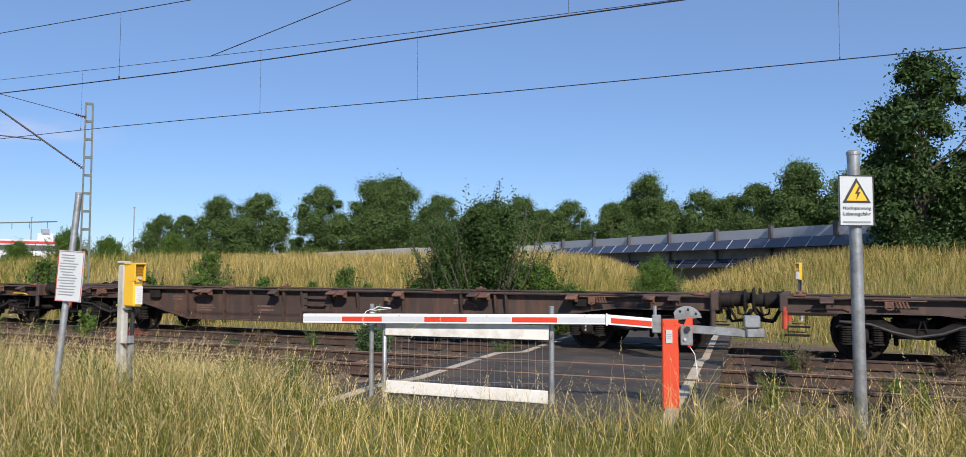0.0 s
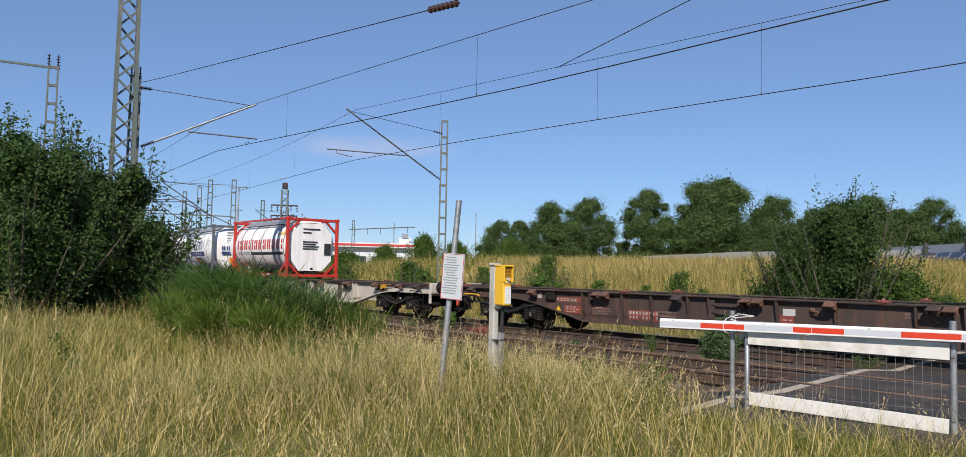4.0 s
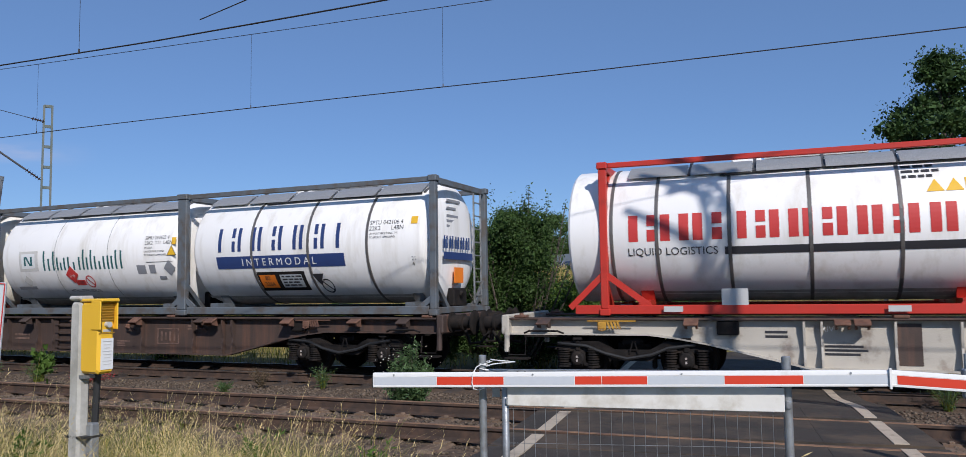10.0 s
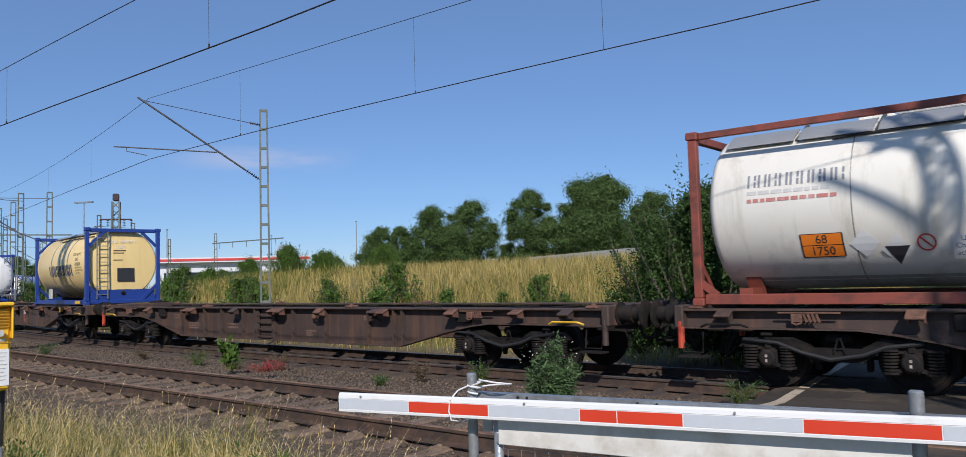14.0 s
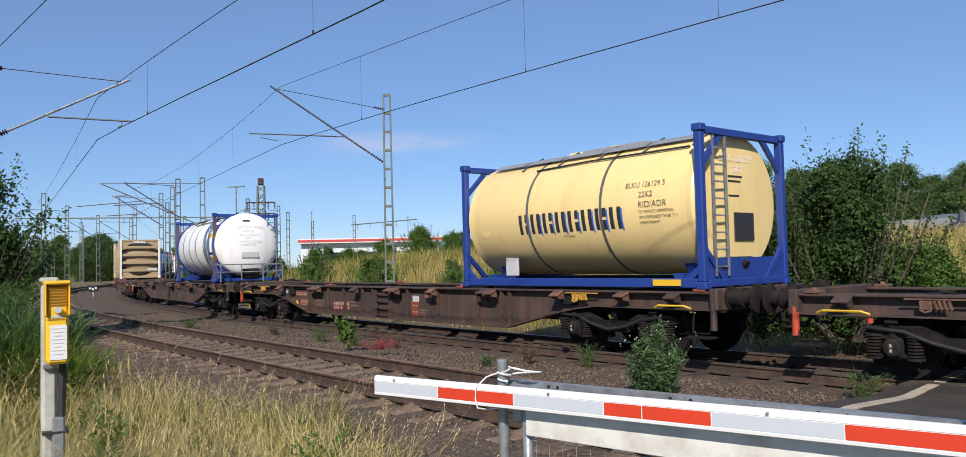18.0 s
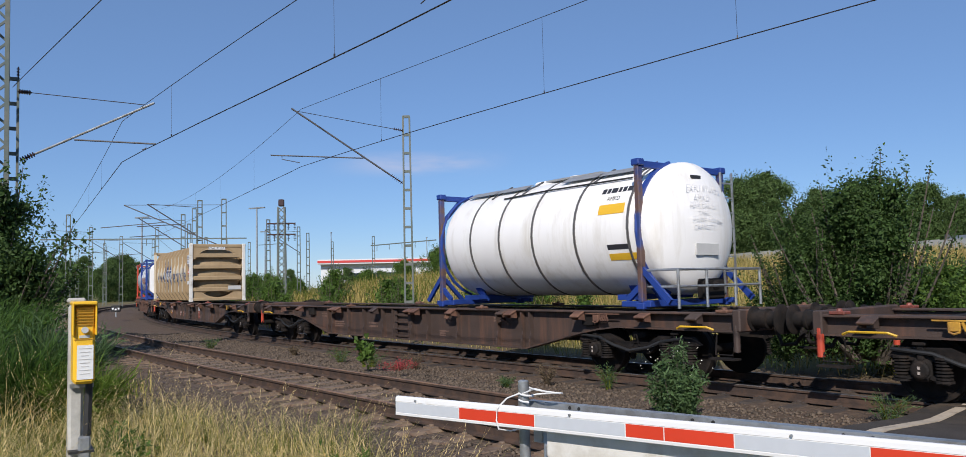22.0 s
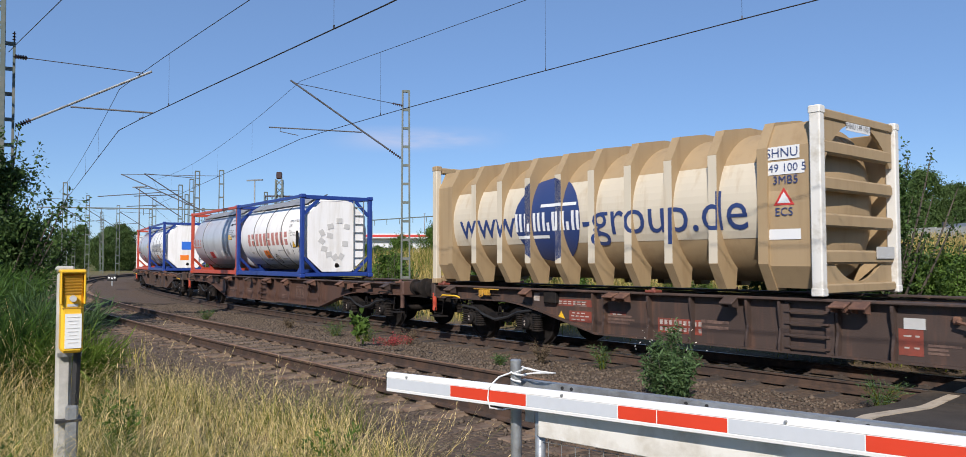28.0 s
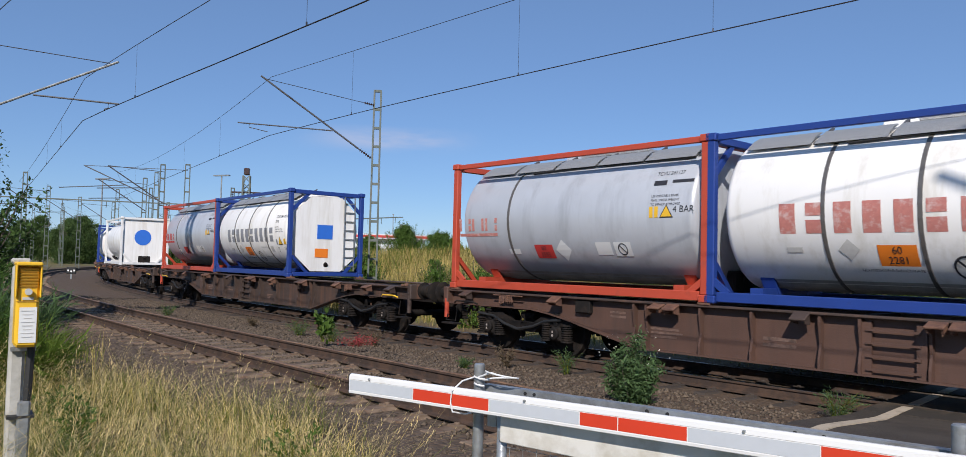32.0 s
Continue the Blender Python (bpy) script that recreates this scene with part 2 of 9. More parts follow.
M_TANKYELLOW = mat("pale_yellow_tank", (0.84, 0.63, 0.27), 0.36, vary=0.05, scale=2, second=(0.72, 0.52, 0.21), mix_scale=1.1, edge=(0.5, 0.85), bump=0.05, bump_scale=6, streak=True)
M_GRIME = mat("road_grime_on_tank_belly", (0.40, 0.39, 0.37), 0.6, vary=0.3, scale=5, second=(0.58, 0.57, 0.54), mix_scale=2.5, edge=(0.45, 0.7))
M_BAND = mat("dull_tank_band", (0.16, 0.15, 0.14), 0.4, 0.4, vary=0.2, scale=8)
M_FRED = mat("red_frame_paint", (0.50, 0.035, 0.02), 0.42, vary=0.15, scale=3, second=(0.33, 0.05, 0.03), mix_scale=2.5, edge=(0.55, 0.8), bump=0.06)
M_FBROWN = mat("red_brown_frame_paint", (0.26, 0.065, 0.042), 0.5, vary=0.2, scale=3, second=(0.15, 0.05, 0.035), mix_scale=3, bump=0.08)
M_FGREY = mat("slate_grey_frame_paint", (0.115, 0.134, 0.150), 0.5, vary=0.15, scale=3, second=(0.10, 0.09, 0.08), mix_scale=3, bump=0.08)
M_FBLUE = mat("royal_blue_frame_paint", (0.018, 0.050, 0.24), 0.4, vary=0.15, scale=3, second=(0.03, 0.04, 0.14), mix_scale=3, edge=(0.6, 0.8), bump=0.06)
M_FORANGE = mat("orange_red_frame_paint", (0.48, 0.07, 0.035), 0.45, vary=0.15, scale=3, second=(0.30, 0.06, 0.04), mix_scale=3, edge=(0.55, 0.8), bump=0.06)
M_BEIGE = mat("dusty_beige_container_paint", (0.36, 0.26, 0.145), 0.6, vary=0.1, scale=2, second=(0.28, 0.19, 0.10), mix_scale=1.6, edge=(0.5, 0.8), bump=0.08, bump_scale=8, streak=True)
M_CREAM = mat("dusty_cream_container_paint", (0.58, 0.52, 0.405), 0.55, vary=0.08, scale=2, second=(0.44, 0.34, 0.21), mix_scale=1.6, edge=(0.52, 0.8), bump=0.06, bump_scale=8, streak=True)
M_WALKWAY = mat("galvanised_walkway_grating", (0.42, 0.42, 0.41), 0.5, 0.5, vary=0.4, scale=60, bump=0.5, bump_scale=120)
M_LEAF = mat("dark_green_leaf", (0.055, 0.100, 0.026), 0.6, vary=0.3, scale=1.5, island=0.45, trans=0.3, bump=0, spec=0.2)
M_LEAFLIGHT = mat("fresh_green_leaf", (0.095, 0.165, 0.032), 0.6, vary=0.3, scale=1.5, island=0.45, trans=0.35, bump=0, spec=0.2)
M_LEAFFAR = mat("far_green_leaf", (0.074, 0.122, 0.036), 0.7, vary=0.3, scale=0.6, island=0.4, trans=0.2, bump=0, spec=0.2)
M_BROOM = mat("deep_green_broom", (0.052, 0.105, 0.018), 0.6, vary=0.3, scale=2, island=0.4, trans=0.3, bump=0, spec=0.2)
M_BROOMLIGHT = mat("fresh_yellow_green_broom", (0.115, 0.180, 0.026), 0.6, vary=0.3, scale=2, island=0.4, trans=0.35, bump=0, spec=0.2)
M_HERB = mat("grey_green_herb", (0.085, 0.145, 0.055), 0.55, vary=0.25, scale=3, island=0.35, trans=0.3, bump=0, spec=0.2)
M_HERBRED = mat("wine_red_herb", (0.34, 0.06, 0.06), 0.6, vary=0.25, scale=3, island=0.35, trans=0.3, bump=0, spec=0.2)
M_HERBDRY = mat("dry_brown_herb", (0.16, 0.12, 0.075), 0.7, vary=0.25, scale=3, island=0.35, trans=0.3, bump=0, spec=0.2)
M_STRAW = mat("dry_straw_grass", (0.62, 0.475, 0.15), 0.6, vary=0.25, scale=0.8, island=0.35, trans=0.35, bump=0, spec=0.2)
M_GREENGRASS = mat("green_grass_blade", (0.150, 0.175, 0.026), 0.55, vary=0.3, scale=0.8, island=0.4, trans=0.35, bump=0, spec=0.2)
M_SEED = mat("pale_seed_heads", (0.52, 0.40, 0.17), 0.7, vary=0.2, scale=2, island=0.3, trans=0.3, bump=0, spec=0.2)
M_FIELD = mat("ripe_yellow_field_grass", (0.44, 0.34, 0.12), 0.65, vary=0.25, scale=0.4, island=0.35, trans=0.3, bump=0, spec=0.2)
M_BARK = mat("grey_brown_bark", (0.11, 0.09, 0.07), 0.9, vary=0.35, scale=9, bump=0.5)
M_WALLGREY = mat("grey_noise_barrier_panel", (0.135, 0.14, 0.145), 0.7, vary=0.15, scale=1.2, second=(0.10, 0.10, 0.105), mix_scale=0.7)
M_WALLLIGHT = mat("light_concrete_wall", (0.42, 0.42, 0.40), 0.8, vary=0.1, scale=0.8)
M_WALLTOP = mat("translucent_pale_wall_top", (0.36, 0.38, 0.42), 0.4, vary=0.1, scale=1)
M_SOLAR = mat("dark_blue_solar_glass", (0.035, 0.045, 0.075), 0.22, vary=0.15, scale=1, coat=0.3, bump=0)
M_SPRAY = mat("teal_spray_paint", (0.06, 0.26, 0.22), 0.6, vary=0.2, scale=3, bump=0)
M_STONE = mat("brown_ballast_stone", (0.108, 0.080, 0.056), 0.9, vary=0.3, scale=20, island=0.45, bump=0.3)
M_SHED = mat("white_shed_cladding", (0.62, 0.64, 0.66), 0.5, vary=0.06, scale=0.5)
M_GLASS = mat("dark_window_glass", (0.03, 0.04, 0.05), 0.1, vary=0.1, bump=0)
M_OLDSTEEL = mat("weathered_and_shaded_steel", (0.085, 0.085, 0.09), 0.6, 0.2, vary=0.2, bump=0.05)
M_DATARED = mat("faded_red_data_panel", (0.24, 0.055, 0.035), 0.6, vary=0.25, scale=6, second=(0.09, 0.045, 0.035), mix_scale=4, edge=(0.5, 0.75), bump=0.02)
M_PALE = mat("bleached_grass_stalk", (0.72, 0.57, 0.27), 0.55, vary=0.2, scale=0.8, island=0.3, trans=0.3, bump=0, spec=0.2)
M_LEAFDARK = mat("deep_shaded_leaf", (0.048, 0.088, 0.026), 0.65, vary=0.3, scale=1.0, island=0.4, trans=0.2, bump=0, spec=0.2)
M_FLOWER = mat("small_white_flowers", (0.72, 0.70, 0.60), 0.7, vary=0.1, trans=0.2, bump=0, spec=0.2)
M_OLDBLUE = mat("chipped_blue_paint_on_rust", (0.03, 0.055, 0.19), 0.5, vary=0.2, scale=4, second=(0.12, 0.07, 0.055), mix_scale=2.2, edge=(0.42, 0.56), bump=0.08)
M_REDWAGON = mat("faded_red_brown_wagon_paint", (0.098, 0.052, 0.037), 0.65, vary=0.25, scale=3, second=(0.075, 0.045, 0.034), mix_scale=1.6, edge=(0.48, 0.7), streak=True)
M_FAINT = mat("worn_faint_grey_print", (0.56, 0.55, 0.52), 0.55, vary=0.15, scale=20, bump=0)
M_WORNMARK = mat("worn_pinkish_stencil", (0.17, 0.105, 0.08), 0.65, vary=0.3, scale=18, second=(0.07, 0.045, 0.035), mix_scale=6, edge=(0.45, 0.65), bump=0)
M_WORNWHITE = mat("dulled_white_stencil", (0.42, 0.37, 0.33), 0.6, vary=0.25, scale=18, second=(0.16, 0.10, 0.08), mix_scale=6, edge=(0.5, 0.7), bump=0)
# darker copy of the housing yellow; shade at louvres and seam is in its colour
M_LOUVRE = mat("shaded_amber_plastic", (0.38, 0.20, 0.02), 0.5, vary=0.1, bump=0)
M_STONEWHITE = mat("pale_grey_plastic", (0.5, 0.5, 0.48), 0.5, vary=0.1)


def ground_material():
    """Soil that turns to ballast near the tracks and to dry turf away from them."""
    m = bpy.data.materials.new("ballast_soil_and_turf")
    m.use_nodes = True
    nt, L = m.node_tree, m.node_tree.links.new
    b = nt.nodes["Principled BSDF"]
    co = nt.nodes.new("ShaderNodeTexCoord")

    def tex(kind, sc, **kw):
        n = nt.nodes.new(kind)
        n.inputs["Scale"].default_value = sc
        for k, v in kw.items():
            n.inputs[k].default_value = v
        L(co.outputs["Object"], n.inputs["Vector"])
        return n

    def mixc(f, a, c):
        x = nt.nodes.new("ShaderNodeMix")
        x.data_type = "RGBA"
        for s, v in ((0, f), (6, a), (7, c)):
            if isinstance(v, tuple):
                x.inputs[s].default_value = (*v, 1)
            elif isinstance(v, float):
                x.inputs[s].default_value = v
            else:
                L(v, x.inputs[s])
        return x.outputs[2]

    stones = tex("ShaderNodeTexVoronoi", 17.0)
    big = tex("ShaderNodeTexNoise", 0.35, Detail=6.0)
    fine = tex("ShaderNodeTexNoise", 7.0, Detail=6.0)
    sep = nt.nodes.new("ShaderNodeSeparateColor")
    L(stones.outputs["Color"], sep.inputs[0])
    ball = mixc(sep.outputs[0], (0.046, 0.033, 0.023), (0.140, 0.103, 0.071))
    ball = mixc(big.outputs["Fac"], ball, (0.112, 0.068, 0.041))
    turf = mixc(fine.outputs["Fac"], (0.10, 0.10, 0.03), (0.27, 0.22, 0.075))
    at = nt.nodes.new("ShaderNodeAttribute")
    at.attribute_name = "turf"
    L(mixc(at.outputs["Fac"], ball, turf), b.inputs["Base Color"])
    b.inputs["Roughness"].default_value = 0.92
    bp = nt.nodes.new("ShaderNodeBump")
    bp.inputs["Strength"].default_value = 0.9
    bp.inputs["Distance"].default_value = 0.03
    L(stones.outputs["Distance"], bp.inputs["Height"])
    bp.invert = True
    L(bp.outputs[0], b.inputs["Normal"])
    return m


M_GROUND = ground_material()


# ---------------------------------------------------------------- mesh tools
class Geo:
    """A growing list of corners and faces, made into one mesh at the end."""

    def __init__(self):
        self.v, self.f, self.m, self.k = [], [], [], 0

    def add(self, v, f):
        o = len(self.v)
        self.v += [tuple(p) for p in v]
        self.f += [tuple(o + i for i in q) for q in f]
        self.m += [self.k] * len(f)
        return self

    def box(self, c, s, rot=None, ch=0.0):
        """A box with its four long edges and ends chamfered where ch is given."""
        x, y, z = s[0] / 2, s[1] / 2, s[2] / 2
        if ch:
            ch = min(ch, 0.45 * min(s))
            sec = [(-y + ch, -z), (y - ch, -z), (y, -z + ch), (y, z - ch), (y - ch, z), (-y + ch, z), (-y, z - ch), (-y, -z + ch)]
            ins = [(p * (1 - ch / y), q * (1 - ch / z)) for p, q in sec]
            rings = [[(-x, *p) for p in ins], [(-x + ch, *p) for p in sec], [(x - ch, *p) for p in sec], [(x, *p) for p in ins]]
            v = [p for r in rings for p in r]
            f = [tuple(range(7, -1, -1)), tuple(range(24, 32))]
            for a in range(3):
                f += [(a * 8 + i, a * 8 + (i + 1) % 8, a * 8 + 8 + (i + 1) % 8, a * 8 + 8 + i) for i in range(8)]
        else:
            v = [(-x, -y, -z), (x, -y, -z), (x, y, -z), (-x, y, -z), (-x, -y, z), (x, -y, z), (x, y, z), (-x, y, z)]
            f = [(0, 3, 2, 1), (4, 5, 6, 7), (0, 1, 5, 4), (1, 2, 6, 5), (2, 3, 7, 6), (3, 0, 4, 7)]
        M = Matrix.Translation(c) @ (rot.to_4x4() if rot else Matrix())
        return self.add([M @ Vector(p) for p in v], f)

    def bar(self, a, b, w, h=None, ch=0.0):
        """A beam of section w x h from a to b."""
        a, b = Vector(a), Vector(b)
        d = b - a
        up = Vector((0, 0, 1)) if abs(d.normalized().z) < 0.95 else Vector((0, 1, 0))
        y = up.cross(d).normalized()
        z = d.normalized().cross(y)
        R = Matrix((d.normalized(), y, z)).transposed()
        return self.box((a + b) / 2, (d.length, w, h or w), R, ch)

    def tube(self, pts, r, n=8, caps=True):
        """A round tube along points; r may be a list."""
        pts = [Vector(p) for p in pts]
        v, f = [], []
        for i, p in enumerate(pts):
            d = (pts[min(i + 1, len(pts) - 1)] - pts[max(i - 1, 0)]).normalized()
            u = d.cross(Vector((0, 0, 1)) if abs(d.z) < 0.9 else Vector((1, 0, 0))).normalized()
            w = d.cross(u)
            rr = r[i] if isinstance(r, (list, tuple)) else r
            v += [p + u * rr * math.cos(2 * math.pi * k / n) + w * rr * math.sin(2 * math.pi * k / n) for k in range(n)]
        for i in range(len(pts) - 1):
            f += [(i * n + k, i * n + (k + 1) % n, i * n + n + (k + 1) % n, i * n + n + k) for k in range(n)]
        if caps:
            f += [tuple(range(n - 1, -1, -1)), tuple((len(pts) - 1) * n + k for k in range(n))]
        return self.add(v, f)

    def loop(self, prof, c, axis="x", n=24, closed=False):
        """A body of revolution about an axis through c; prof: (along, radius)."""
        v, f = [], []
        for a, r in prof:
            for k in range(n):
                p, q = r * math.cos(2 * math.pi * k / n), r * math.sin(2 * math.pi * k / n)
                v.append({"x": (a, p, q), "y": (p, a, q), "z": (p, q, a)}[axis])
        for i in range(len(prof) - 1):
            f += [(i * n + k, i * n + (k + 1) % n, i * n + n + (k + 1) % n, i * n + n + k) for k in range(n)]
        if not closed:
            f += [tuple(range(n - 1, -1, -1)), tuple((len(prof) - 1) * n + k for k in range(n))]
        return self.add([Vector(p) + Vector(c) for p in v], f)

    def plate(self, outline, depth, to3):
        """An outline of 2D corners, depth thick; to3(u, v, w) gives the place."""
        n = len(outline)
        v = [to3(u, w, 0) for u, w in outline] + [to3(u, w, depth) for u, w in outline]
        f = [tuple(range(n - 1, -1, -1)), tuple(range(n, 2 * n))]
        f += [(i, (i + 1) % n, n + (i + 1) % n, n + i) for i in range(n)]
        return self.add(v, f)

    def mesh(self, name, mats, smooth=None):
        me = bpy.data.meshes.new(name)
        me.from_pydata(self.v, [], self.f)
        for m in mats if isinstance(mats, (list, tuple)) else [mats]:
            me.materials.append(m)
        if any(self.m):
            me.polygons.foreach_set("material_index", self.m)
        bm = bmesh.new()
        bm.from_mesh(me)
        bmesh.ops.recalc_face_normals(bm, faces=bm.faces)
        bm.to_mesh(me)
        bm.free()
        if smooth:
            me.polygons.foreach_set("use_smooth", [True] * len(me.polygons))
            me.set_sharp_from_angle(angle=radians(smooth))
        me.update()
        return me


def islands(geo):
    """The separate pieces of a Geo, each as a Geo of its own."""
    root = list(range(len(geo.v)))

    def find(i):
        while root[i] != i:
            root[i] = root[root[i]]
            i = root[i]
        return i
    for q in geo.f:
        for i in q[1:]:
            root[find(i)] = find(q[0])
    out = {}
    for q in geo.f:
        out.setdefault(find(q[0]), []).append(q)
    made = []
    for faces in out.values():
        ids = sorted({i for q in faces for i in q})
        at = {j: k for k, j in enumerate(ids)}
        made.append(Geo().add([geo.v[i] for i in ids], [tuple(at[i] for i in q) for q in faces]))
    return made


def pieces(name, geo, material, parent, label="", smooth=None):
    """Each separate piece of a Geo as a part of its own."""
    for g in islands(geo):
        part(name, g, material, parent, label, smooth)


def part(name, geo, material, parent, label="", smooth=None, m=None):
    """One mesh object under a thing or a part."""
    me = geo if isinstance(geo, bpy.types.Mesh) else geo.mesh(name, material, smooth)
    ob = new(name, me)
    ob.parent = parent
    if m is not None:
        ob.matrix_basis = m
    if label:
        tagged(ob, label)
    return ob


def thing(name, label, category, m=None, group="", kind=""):
    ob = new(name)
    ob.empty_display_size = 0.2
    if m is not None:
        ob.matrix_basis = m
    return tagged(ob, label, category, group, kind)


def solid(name, geo, material, label, category, m=None, group="", kind="", smooth=None):
    ob = new(name, geo.mesh(name, material, smooth))
    if m is not None:
        ob.matrix_basis = m
    return tagged(ob, label, category, group, kind)


def quads(name, V, mats, index=None, nv=4):
    """One mesh of separate nv-cornered faces from an array (count, nv, 3)."""
    n = len(V)
    me = bpy.data.meshes.new(name)
    me.vertices.add(n * nv)
    me.vertices.foreach_set("co", np.ascontiguousarray(V, dtype=np.float32).ravel())
    me.loops.add(n * nv)
    me.loops.foreach_set("vertex_index", np.arange(n * nv, dtype=np.int32))
    me.polygons.add(n)
    me.polygons.foreach_set("loop_start", np.arange(0, n * nv, nv, dtype=np.int32))
    for mt in mats if isinstance(mats, (list, tuple)) else [mats]:
        me.materials.append(mt)
    if index is not None:
        me.polygons.foreach_set("material_index", np.asarray(index, dtype=np.int32))
    me.update(calc_edges=True)
    return me


# ---------------------------------------------------------------- the line of the tracks
TRACK_Y, TRACK_HEAD, CURVE_AT, CURVE_R, EASE = 10.226, radians(-27.10), 12.71, 190.1, 32.7
NEAR_OFFSET, NEAR_Z = 5.40, 0.16


def track_table():
    """Centre line of the train's track: s grows to the right, the way the train goes."""
    rows = []
    for s in np.arange(CURVE_AT, 160, 0.5):
        rows.append((s, s * math.cos(TRACK_HEAD), TRACK_Y + s * math.sin(TRACK_HEAD), TRACK_HEAD))
    x, y, h = CURVE_AT * math.cos(TRACK_HEAD), TRACK_Y + CURVE_AT * math.sin(TRACK_HEAD), TRACK_HEAD
    e = 0.0
    while e < 260:
        k = min(1, (e + 0.25) / EASE) / CURVE_R
        if e > 150:
            k = 0
        h2 = h - k * 0.5
        x, y, h, e = x - 0.5 * math.cos((h + h2) / 2), y - 0.5 * math.sin((h + h2) / 2), h2, e + 0.5
        rows.insert(0, (CURVE_AT - e, x, y, h))
    return np.array(rows)


TRACK = track_table()


def on_track(s, off=0.0):
    """Place and heading at s; off: metres to the camera's side of the centre line."""
    x, y, h = (np.interp(s, TRACK[:, 0], TRACK[:, i]) for i in (1, 2, 3))
    return x + off * math.sin(h), y - off * math.cos(h), h


def side(x, y):
    """Signed distance from the train's track, positive towards the camera, and s there."""
    P = np.stack([np.asarray(x, float).ravel(), np.asarray(y, float).ravel()], 1)
    d = np.empty(len(P))
    s = np.empty(len(P))
    T = TRACK[::4]
    for i in range(0, len(P), 20000):
        q = P[i:i + 20000]
        D = (q[:, None, 0] - T[None, :, 1]) ** 2 + (q[:, None, 1] - T[None, :, 2]) ** 2
        j = D.argmin(1)
        h = T[j, 3]
        dx, dy = q[:, 0] - T[j, 1], q[:, 1] - T[j, 2]
        d[i:i + 20000] = dx * np.sin(h) - dy * np.cos(h)
        s[i:i + 20000] = T[j, 0] + dx * np.cos(h) + dy * np.sin(h)
    return d.reshape(np.shape(x)), s.reshape(np.shape(x))


def road_x(y):
    return 1.60 + 0.41 * y


def smooth01(a):
    a = np.clip(a, 0, 1)
    return a * a * (3 - 2 * a)


def height(x, y):
    """Height of the ground."""
    x, y = np.asarray(x, float), np.asarray(y, float)
    d, s = side(x, y)
    near = np.interp(d, [-3.4, -2.3, 2.3, 3.2, 3.9, 7.1, 8.0, 8.8, 9.9, 11, 30, 200], [-0.45, -0.2, -0.2, -0.11, -0.05, -0.05, 0.06, 0.14, 0.2, 0.24, 0.2, 0.2])
    mound = np.interp(-d, [3.4, 6, 9, 14, 20, 30, 60, 110, 200], [-0.45, -0.2, 0.5, 1.3, 1.9, 2.3, 2.4, 1.2, 0.5])
    gap = np.exp(-((x - (8.2 + 0.30 * (y - 12))) / 4.2) ** 2) * (y > 4)
    mound = mound * (1 - 0.85 * gap) + (-0.1) * 0.85 * gap
    left = smooth01((-x - 30) / 25.0)
    mound = mound * (1 - left) + np.minimum(mound, -0.1) * left
    z = np.where(d < -3.4, mound, near)
    far = smooth01((np.hypot(x, y) - 130) / 100.0)
    wob = 0.05 * np.sin(x * 0.9 + 1.3 * np.sin(y * 0.5)) * np.sin(y * 0.8) * np.clip((np.abs(d) - 8.5) / 3, 0, 1)
    return z * (1 - far) + wob * (1 - far)


def h1(x, y):
    return float(height(np.array([x]), np.array([y]))[0])


# ---------------------------------------------------------------- ground, tracks and road
def build_ground():
    """One sheet, fine near the crossing and coarse to the horizon."""
    def axis(lo, hi, fine, step):
        a = list(np.arange(lo, hi + 1e-6, fine))
        x, st = hi, step
        while x < 2500:
            st *= 1.25
            x += st
            a.append(x)
        x, st = lo, step
        while x > -2500:
            st *= 1.25
            x -= st
            a.insert(0, x)
        return np.array(a)

    X, Y = axis(-30, 22, 0.3, 0.5), axis(-12, 40, 0.3, 0.5)
    gx, gy = np.meshgrid(X, Y)
    gz = height(gx, gy)
    d, s = side(gx, gy)
    # the ground dips under the paved crossing
    on_road = (np.abs(gx - road_x(gy)) < 2.2) & (gy > -1.2) & (d > -7)
    gz = np.where(on_road, gz - 0.12, gz)
    nx, ny = len(X), len(Y)
    me = bpy.data.meshes.new("ground")
    idx = np.arange(nx * ny).reshape(ny, nx)
    F = np.stack([idx[:-1, :-1], idx[:-1, 1:], idx[1:, 1:], idx[1:, :-1]], -1).reshape(-1, 4)
    me.vertices.add(nx * ny)
    me.vertices.foreach_set("co", np.stack([gx, gy, gz], -1).astype(np.float32).ravel())
    me.loops.add(F.size)
    me.loops.foreach_set("vertex_index", F.astype(np.int32).ravel())
    me.polygons.add(len(F))
    me.polygons.foreach_set("loop_start", np.arange(0, F.size, 4, dtype=np.int32))
    me.polygons.foreach_set("use_smooth", np.ones(len(F), dtype=bool))
    me.update(calc_edges=True)
    turf = np.maximum(smooth01((d - 9.4) / 1.4), smooth01((-d - 3.6) / 1.6))
    at = me.attributes.new("turf", "FLOAT", "POINT")
    at.data.foreach_set("value", turf.astype(np.float32).ravel())
    me.materials.append(M_GROUND)
    tagged(new("ground", me), "brown ballast and dry turf around the railway tracks", "ground", kind="structure")


